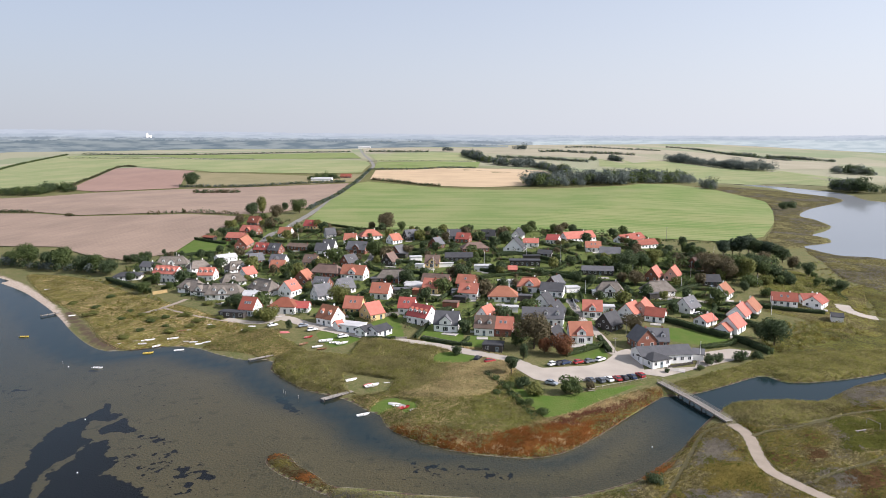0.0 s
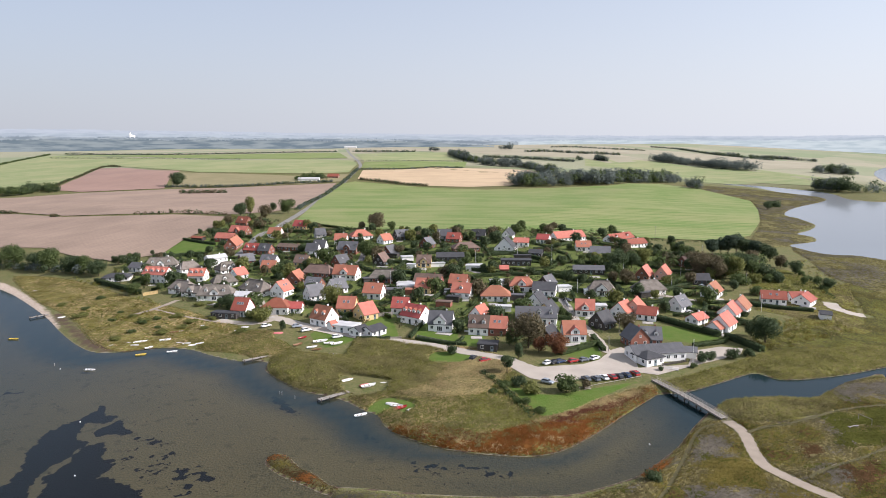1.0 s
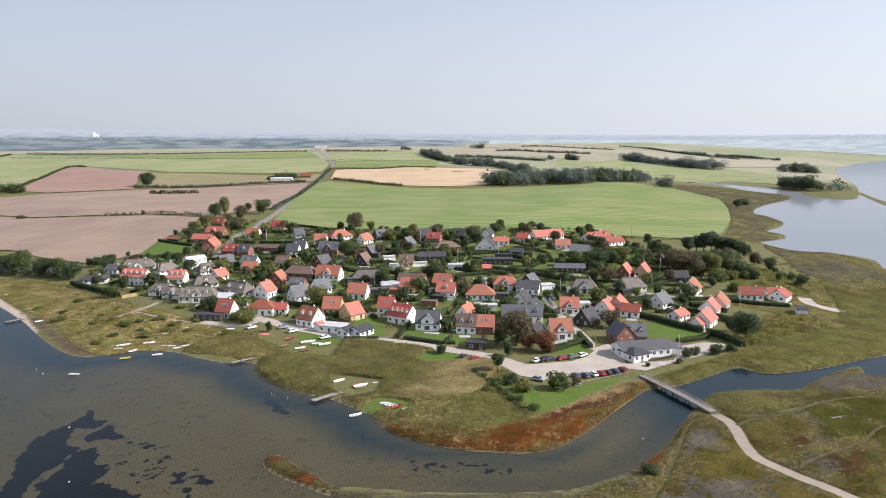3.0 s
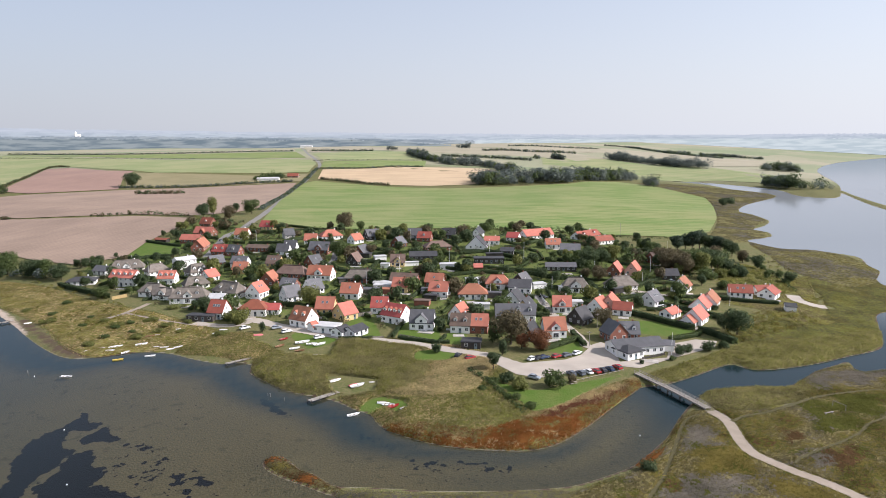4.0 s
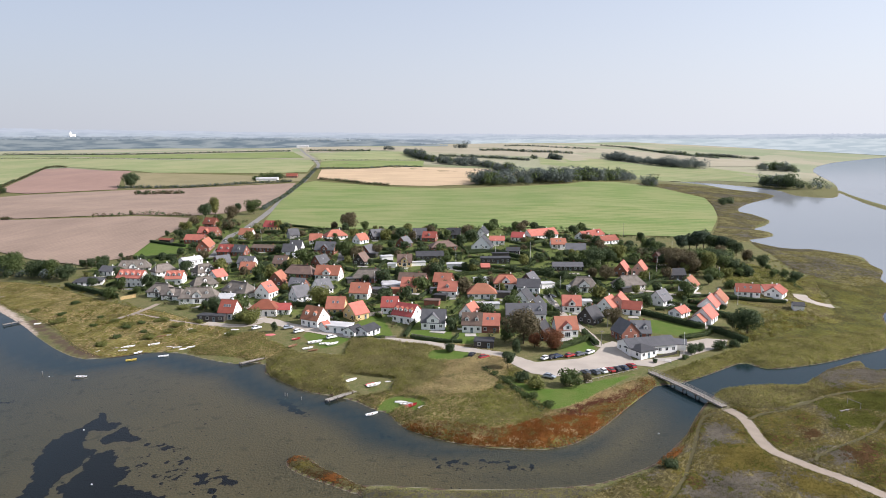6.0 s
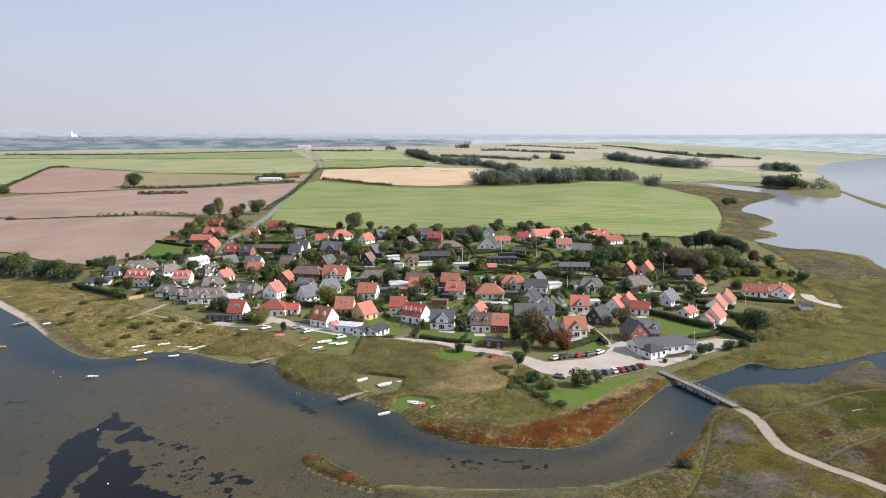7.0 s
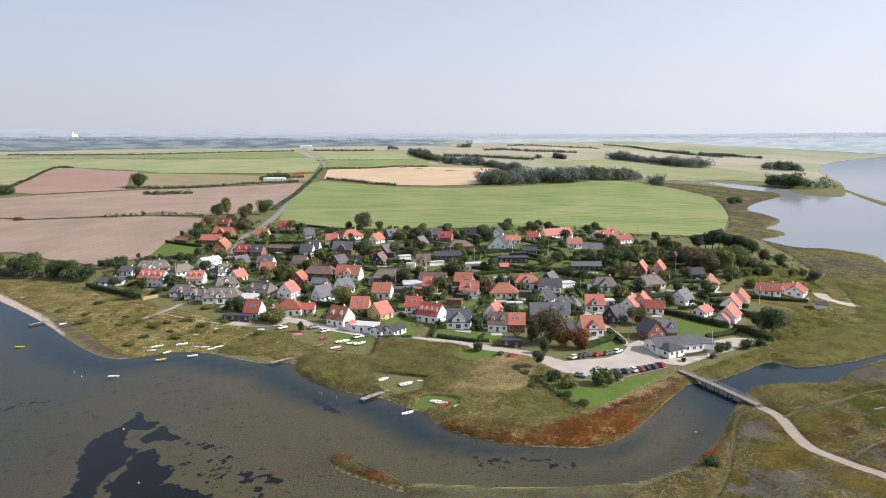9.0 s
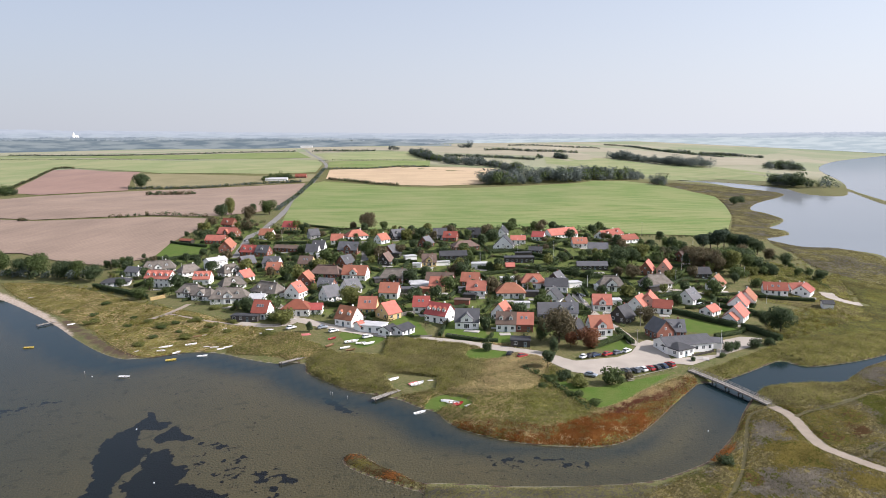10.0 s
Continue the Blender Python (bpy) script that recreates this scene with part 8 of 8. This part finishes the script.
def pole(x, y, h, white=True):
    p = new("flagpole" if white else "utility_pole")
    p.matrix_basis = pose(x, y, float(height(x, y)))
    bm = bmesh.new()
    tube(bm, (0, 0, -0.4), (0, 0, h), 0.10 if white else 0.14, 0.06 if white else 0.10, 8)
    part("mast", bm, PAINT if white else TIMBER, p)
    bm = bmesh.new()
    if white:
        bmesh.ops.create_icosphere(bm, subdivisions=1, radius=0.13, matrix=Matrix.Translation((0, 0, h + 0.1)))
        part("finial", bm, PAINT, p)
    else:
        box(bm, -0.9, -0.06, h - 0.5, 0.9, 0.06, h - 0.36)
        part("crossarm", bm, TIMBER, p)
    return tagged(p, "tall slender white flagpole standing in a garden" if white else "grey wooden utility pole with a crossarm", "pole", "poles")


def footbridge(a, b, w=2.1, top=1.35):
    """A straight timber bridge: deck, railings, trestles."""
    a, b = Vector((*a, 0)), Vector((*b, 0))
    L = (b - a).length
    g = new("footbridge")
    g.matrix_basis = Matrix.Translation(a) @ pose(0, 0, 0, rz=math.degrees(math.atan2(b.y - a.y, b.x - a.x)))

    def rise(x):
        return top + 0.3 * math.sin(math.pi * x / L)
    bm = bmesh.new()
    box(bm, 0, -w / 2, -0.05, 0.3, w / 2, 0.03)
    plank = mesh_of(bm, "plank", TIMBER)
    for k in range(int(L / 0.33)):
        put("plank", plank, g, Matrix.Translation((k * 0.33, 0, rise(k * 0.33))))
    n = 24
    for s in (-1, 1):
        for lo_, hi_, name in ((-0.45, -0.06, "girder"), (0.92, 1.0, "handrail"), (0.48, 0.54, "rail")):
            bm = bmesh.new()
            y0 = s * (w / 2 - 0.12)
            loft(bm, [[(L * k / n, y0 - 0.045, rise(L * k / n) + lo_), (L * k / n, y0 + 0.045, rise(L * k / n) + lo_), (L * k / n, y0 + 0.045, rise(L * k / n) + hi_), (L * k / n, y0 - 0.045, rise(L * k / n) + hi_)] for k in range(n + 1)])
            part(name, bm, TIMBER, g)
        bm = bmesh.new()
        box(bm, -0.05, -0.05, -0.4, 0.05, 0.05, 0.98)
        post = mesh_of(bm, "post", TIMBER)
        for k in range(int(L / 1.9) + 1):
            put("post", post, g, Matrix.Translation((k * 1.9 + 0.1, s * (w / 2 - 0.02), rise(k * 1.9))))
    bm = bmesh.new()
    tube(bm, (0, 0, -2.2), (0, 0, 1.1), 0.17, 0.15, 8)
    pile = mesh_of(bm, "pile", BARK)
    bm = bmesh.new()
    box(bm, -0.14, -w / 2 - 0.1, 0.7, 0.14, w / 2 + 0.1, 0.95)
    beam = mesh_of(bm, "cross_beam", BARK)
    for k in range(1, int(L / 6) + 1):
        x = k * L / (int(L / 6) + 1)
        for s in (-1, 1):
            put("pile", pile, g, Matrix.Translation((x, s * w * 0.38, 0)))
        put("cross_beam", beam, g, Matrix.Translation((x, 0, 0)))
    return tagged(g, "long narrow timber footbridge with railings over the channel", "bridge")


def picnic_table(x, y, turn):
    p = new("picnic_table")
    p.matrix_basis = pose(x, y, float(height(x, y)), rz=turn)
    for y0, y1, z, name in ((-0.38, 0.38, 0.74, "tabletop"), (-0.85, -0.58, 0.44, "bench"), (0.58, 0.85, 0.44, "bench")):
        bm = bmesh.new()
        box(bm, -1.2, y0, z - 0.05, 1.2, y1, z)
        part(name, bm, TIMBER, p)
    for x0 in (-0.85, 0.85):
        bm = bmesh.new()
        extrude(bm, [(x0, -0.75, -0.1), (x0, -0.62, -0.1), (x0, -0.2, 0.68), (x0, 0.2, 0.68), (x0, 0.62, -0.1), (x0, 0.75, -0.1), (x0, 0.28, 0.69), (x0, -0.28, 0.69)], (0.06, 0, 0))
        part("leg", bm, TIMBER, p)
    return tagged(p, "weathered timber picnic table with two benches on the lawn", "table")


def goal_frame(a, b):
    """Two posts and a bar of round timber."""
    g = new("goal_frame")
    za, zb = float(height(*a)), float(height(*b))
    for (x, y), z in ((a, za), (b, zb)):
        bm = bmesh.new()
        tube(bm, (x, y, z - 0.4), (x, y, z + 2.0), 0.08, 0.07, 8)
        part("post", bm, TIMBER, g)
    bm = bmesh.new()
    tube(bm, (*a, za + 1.95), (*b, zb + 1.95), 0.07, 0.07, 8)
    part("crossbar", bm, TIMBER, g)
    return tagged(g, "bare weathered timber goal frame standing on the heath", "goal")


def plank_bench(x, y, turn):
    """A long plank on two blocks."""
    b = new("plank_bench")
    b.matrix_basis = pose(x, y, float(height(x, y)) + 0.3, rz=turn)
    bm = bmesh.new()
    box(bm, -1.7, -0.2, 0.42, 1.7, 0.2, 0.5)
    part("seat", bm, TIMBER, b)
    for x0 in (-1.1, 1.1):
        bm = bmesh.new()
        box(bm, x0 - 0.12, -0.16, -0.5, x0 + 0.12, 0.16, 0.415)
        part("leg", bm, TIMBER, b)
    return tagged(b, "long pale plank bench on two blocks in the heather", "bench")


def low_rail(line):
    """A knee-high timber rail on short posts between lawn and gravel."""
    r = new("low_rail")
    for (ax, ay), (bx_, by_) in zip(line, line[1:]):
        n = max(2, round(math.hypot(bx_ - ax, by_ - ay) / 2.2))
        pts = [(ax + (bx_ - ax) * k / n, ay + (by_ - ay) * k / n) for k in range(n + 1)]
        for x, y in pts:
            bm = bmesh.new()
            tube(bm, (x, y, float(height(x, y)) - 0.3), (x, y, float(height(x, y)) + 0.55), 0.09, 0.08, 7)
            part("post", bm, TIMBER, r)
        for (x0, y0), (x1, y1) in zip(pts, pts[1:]):
            bm = bmesh.new()
            tube(bm, (x0, y0, float(height(x0, y0)) + 0.58), (x1, y1, float(height(x1, y1)) + 0.58), 0.08, 0.08, 6)
            part("rail", bm, TIMBER, r)
    return tagged(r, "knee-high weathered timber rail between lawn and gravel", "rail")


def fence(line, h, paint):
    """Posts, rails and upright boards along a line."""
    f = new("fence")
    mat = {"black": WALLS["dark"], "wood": TIMBER, "white": PAINT, "yellow": FRESH}[paint]
    bm = bmesh.new()
    box(bm, -0.05, -0.05, -0.4, 0.05, 0.05, h + 0.08)
    post = mesh_of(bm, "post", mat)
    bm = bmesh.new()
    box(bm, -0.11, -0.015, 0.08, 0.11, 0.015, h)
    board = mesh_of(bm, "board", mat)
    for (ax, ay), (bx_, by_) in zip(line, line[1:]):
        L, t = math.hypot(bx_ - ax, by_ - ay), math.degrees(math.atan2(by_ - ay, bx_ - ax))
        n = max(1, round(L / 2))
        for k in range(n + 1):
            x, y = ax + (bx_ - ax) * k / n, ay + (by_ - ay) * k / n
            put("post", post, f, pose(x, y, float(height(x, y)), rz=t))
        m = max(2, round(L / 0.28))
        for k in range(m):
            x, y = ax + (bx_ - ax) * (k + 0.5) / m, ay + (by_ - ay) * (k + 0.5) / m
            put("board", board, f, pose(x, y, float(height(x, y)), rz=t))
        for z in (0.3, h - 0.15):
            bm = bmesh.new()
            za, zb = float(height(ax, ay)) + z, float(height(bx_, by_)) + z
            tube(bm, (ax, ay, za), (bx_, by_, zb), 0.04, 0.04, 4)
            part("rail", bm, mat, f)
    return tagged(f, {"black": "dark stained timber veranda fence of upright boards", "wood": "weathered grey board fence between gardens", "white": "white painted board fence beside a garden", "yellow": "new pale yellow board fence beside the house"}[paint], "fence")


def buoy(x, y):
    b = new("buoy")
    b.matrix_basis = pose(x, y, 0)
    bm = bmesh.new()
    bmesh.ops.create_icosphere(bm, subdivisions=2, radius=0.2, matrix=Matrix.Translation((0, 0, 0.06)))
    part("float", bm, PAINT, b)
    bm = bmesh.new()
    tube(bm, (0, 0, 0.22), (0, 0, 0.36), 0.04, 0.04, 8)
    part("eye", bm, STEEL, b)
    return tagged(b, "small white mooring buoy floating on the inlet", "buoy", "mooring buoys")


def mooring_stake(x, y):
    b = new("mooring_stake")
    b.matrix_basis = pose(x, y, 0, rx=random.uniform(-5, 5))
    bm = bmesh.new()
    tube(bm, (0, 0, -2), (0, 0, 1.0), 0.07, 0.06, 7)
    part("shaft", bm, TIMBER, b)
    bm = bmesh.new()
    tube(bm, (0, 0, 1.0), (0, 0, 1.08), 0.08, 0.06, 7)
    part("cap", bm, PAINT, b)
    return tagged(b, "thin weathered mooring stake standing in shallow water", "stake", "mooring stakes")


def church(x, y, z, turn):
    c = new("church")
    c.matrix_basis = pose(x, y, z, rz=turn)
    bm = bmesh.new()
    stack(bm, [(5.5, 5.5, -80), (5.5, 5.5, 14)])
    part("tower", bm, WALLS["white"], c)
    bm = bmesh.new()
    stack(bm, [(5.9, 5.9, 14.01), (0.3, 5.9, 24)])
    part("tower_roof", bm, WALLS["white"], c)
    bm = bmesh.new()
    extrude(bm, [(5.5, -6, -80), (5.5, 6, -80), (5.5, 6, 2), (5.5, 0, 8), (5.5, -6, 2)], (18, 0, 0))
    part("nave", bm, WALLS["white"], c)
    return tagged(c, "whitewashed village church with a stepped tower far off", "church")


footbridge((77.4, 213.4), (86.0, 180.6))
jetty((-64.7, 245.2), (-55.3, 251.6), 1.6)
jetty((-31.7, 204.2), (-22.9, 211.1), 2)
jetty((-179.5, 317.0), (-173.9, 323.2), 1.2)
car(54.8, 214.5, 106, 'grey')
car(58.1, 214.5, 106, 'grey', True)
car(61.1, 215.5, 106, 'white')
car(64.0, 216.0, 106, 'red')
car(66.4, 216.5, 106, 'black')
car(69.4, 217.5, 106, 'blue')
car(45.6, 231.0, 30, 'white')
car(48.2, 231.4, 25, 'black')
car(50.2, 232.0, 25, 'blue', True)
car(54.9, 232.4, 25, 'red')
car(59.0, 233.4, 25, 'grey')
car(63.4, 235.1, 35, 'white', True)
car(41.4, 211.9, -40, 'silver')
car(23.6, 235.2, 20, 'red', what='standing beside the gravel road')
car(19.6, 238.4, 60, 'black', what='standing beside the gravel road')
car(-64.2, 284.3, 35, 'white', what='standing beside the gravel road')
car(-46.3, 277.1, 30, 'white', True, what='standing beside the gravel road')
car(-51.0, 282.6, 20, 'silver', what='standing beside the gravel road')
car(-32.5, 267.5, 25, 'white', True, what='standing beside the gravel road')
car(-21.5, 271.4, 0, 'blue', what='standing beside the gravel road')
car(121.9, 291.8, 30, 'white')
car(120.4, 290.8, 40, 'white', what='standing on a garden drive')
car(145.7, 334.1, 20, 'silver', what='standing on a garden drive')
car(-8.6, 363.2, 70, 'red', what='standing on a garden drive')
car(-30.3, 406.3, 80, 'grey', what='standing on a garden drive')
car(-42.4, 396.3, 10, 'white', what='standing on a garden drive')
car(71.6, 314.0, -40, 'black', what='standing on a garden drive')
car(61.6, 319.3, 5, 'silver', what='standing on a garden drive')
car(114.9, 322.7, 5, 'blue', what='standing on a garden drive')
car(-114.9, 496.3, 40, 'grey', what='standing on a garden drive')
car(-67.6, 316.6, 60, 'black', what='standing on a garden drive')
car(72.7, 219.0, 106, 'red', True)
boat(-117.5, 240.3, -8, 4.1, 'white', 'moored white motorboat with a small cuddy afloat', afloat=True)
boat(-106.2, 257.3, 20, 3.9, 'yellow', 'yellow and white dinghy moored at the shore', afloat=True)
boat(-95.5, 260.4, 15, 3.9, 'white', 'white rowing boat afloat by the bank', afloat=True)
boat(-56.2, 252.0, 12, 4.1, 'white', 'white motorboat moored at the jetty', afloat=True)
boat(-17.9, 192.8, 25, 3.9, 'white', 'white open fishing boat afloat near the bank', afloat=True)
boat(-167.9, 283.1, 0, 4.1, 'yellow', 'yellow rowing boat moored off the beach', afloat=True)
boat(-121.2, 268.6, 60, 3.3, 'white', 'upturned white dinghy on the shore meadow', upturned=True)
boat(-116.2, 270.6, 25, 3.3, 'white', 'upturned white dinghy on the shore meadow', upturned=True)
boat(-112.4, 267.3, 10, 3.3, 'white', 'white dinghy drawn up on sand')
boat(-112.6, 271.3, 40, 3.4, 'white', 'white dinghy drawn up on grass')
boat(-110.8, 272.0, 40, 3.3, 'white', 'white dinghy drawn up on grass')
boat(-106.2, 265.7, 45, 3.3, 'white', "white dinghy at the water's edge")
boat(-102.5, 273.4, 25, 4.5, 'white', 'long white rowing boat lying on grass')
boat(-102.2, 283.3, 25, 3.7, 'wood', 'wooden rowing boat lying on grass')
boat(-99.8, 284.6, 5, 3.3, 'white', 'upturned white dinghy among reeds', upturned=True)
boat(-95.5, 270.3, 0, 3.3, 'white', 'upturned white dinghy among reeds', upturned=True)
boat(-92.5, 268.7, 10, 3.3, 'white', 'white dinghy among reeds')
boat(-89.7, 267.2, 15, 3.3, 'white', 'upturned white dinghy among reeds', upturned=True)
boat(-87.1, 268.1, 30, 3.3, 'white', 'white dinghy among reeds')
boat(-92.2, 290.8, 30, 3.3, 'white', 'upturned white dinghy on the meadow', upturned=True)
boat(-75.4, 282.3, 20, 3.3, 'white', 'upturned white dinghy on the meadow', upturned=True)
boat(-73.2, 285.9, 0, 3.3, 'white', 'upturned white dinghy on the meadow', upturned=True)
boat(-57.9, 275.5, 5, 4.9, 'pink', 'faded red boat hull beside the lane', upturned=True)
boat(-46.5, 268.7, 35, 3.7, 'red', 'red dinghy on the grass landing')
boat(-47.1, 261.1, 45, 4.1, 'wood', 'varnished wooden dinghy on the grass landing')
boat(-38.7, 263.2, 20, 5.7, 'white', 'large white motorboat on a trailer cradle')
boat(-41.1, 256.9, 25, 4.1, 'white', 'white open boat on worn grass')
boat(-35.1, 260.7, 5, 4.1, 'white', 'white dinghy on the grass landing')
boat(-31.8, 259.6, 30, 4.9, 'white', 'white motorboat on the grass landing')
boat(-32.1, 247.7, -10, 3.7, 'white', 'upturned white dinghy on the grass', upturned=True)
boat(-39.0, 254.0, 15, 3.7, 'wood', 'brown wooden boat on worn grass')
boat(-24.3, 220.7, 35, 4.5, 'white', 'upturned white boat at the edge of reeds', upturned=True)
boat(-16.8, 214.0, 30, 4.9, 'white', 'white boat with red cover on the bank')
boat(-18.2, 215.6, 35, 3.7, 'pink', 'red boat beside the white one', upturned=True)
boat(-12.2, 217.1, 0, 2.0, 'white', 'small white tender on the grass', upturned=True)
boat(-8.8, 198.9, -15, 4.1, 'white', 'upturned white boat on the small lawn', upturned=True)
boat(-7.4, 196.7, -20, 4.1, 'white', 'white dinghy on the small lawn')
boat(-6.1, 195.2, 30, 4.1, 'red', 'red and white dinghy on the small lawn')
boat(-2.6, 193.8, 25, 3.7, 'white', 'upturned white dinghy on the small lawn', upturned=True)
boat(-164.6, 316.4, 30, 3.3, 'white', 'upturned white dinghy on the beach meadow', upturned=True)
boat(-207.9, 375.8, 20, 3.3, 'white', 'upturned white dinghy on the beach meadow', upturned=True)
pole(-152.1, 420.0, 8.1)
pole(-133.7, 389.5, 8.9)
pole(-71.9, 333.4, 6.6)
pole(-13.2, 348.5, 6.9)
pole(-24.2, 395.8, 6.0)
pole(5.4, 375.3, 8.6)
pole(17.1, 452.9, 9.2)
pole(34.9, 387.3, 9.9)
pole(62.9, 410.8, 9.4)
pole(79.3, 387.9, 12.0)
pole(116.0, 369.9, 7.6)
pole(177.0, 489.1, 10.4, False)
pole(182.6, 420.0, 6.0)
pole(140.3, 349.2, 10.5)
pole(129.3, 333.2, 6.1)
pole(170.8, 338.7, 6.0)
pole(96.5, 227.9, 9.2)
pole(120.0, 272.3, 6.5)
pole(154.0, 291.0, 8.2)
pole(81.9, 266.5, 6.3, False)
pole(71.0, 243.8, 6.0, False)
pole(-136.1, 570.2, 10.9, False)
pole(-88.3, 479.3, 9.2)
pole(79.8, 328.4, 6.5)
pole(46.7, 320.1, 6.0)
pole(-50.9, 442.9, 6.0)
picnic_table(53.0, 206.5, 8)
goal_frame((122.8, 177.1), (123.7, 172.8))
plank_bench(117.6, 171.5, 12)
low_rail([(48.9, 205.7), (61.7, 211.3), (74.1, 216.5)])
church(-1553, 3935, 131, 30)
fence([(85.0, 226.9), (95.3, 230.8), (96.1, 235.2)], 1.0, 'black')
fence([(-138.6, 346.1), (-132.5, 349.4)], 1.8, 'yellow')
fence([(-21.2, 294.1), (-11, 296.9)], 1.8, 'wood')
fence([(-0.4, 266.9), (13.1, 257.6)], 0.8, 'wood')
fence([(19.1, 271.7), (28.8, 268.8)], 0.9, 'white')
fence([(-6.8, 264.8), (-11.3, 265), (-25, 267.1)], 0.9, 'wood')
fence([(11.2, 331.5), (17, 323.4)], 1.5, 'wood')
fence([(-16.6, 327.8), (-2.7, 322.4)], 1.6, 'wood')
fence([(49, 351.3), (48.9, 329.8)], 1.5, 'wood')
fence([(71.5, 323.8), (69.6, 302.5)], 1.5, 'white')
buoy(-99.0, 193.0)
buoy(-84.8, 159.7)
buoy(59.8, 167.9)
buoy(-128.9, 242.3)
mooring_stake(-132.6, 245.8)
mooring_stake(-45.2, 211.9)
mooring_stake(-44.4, 211.3)
mooring_stake(-39.6, 207.2)
mooring_stake(0.3, 197.7)
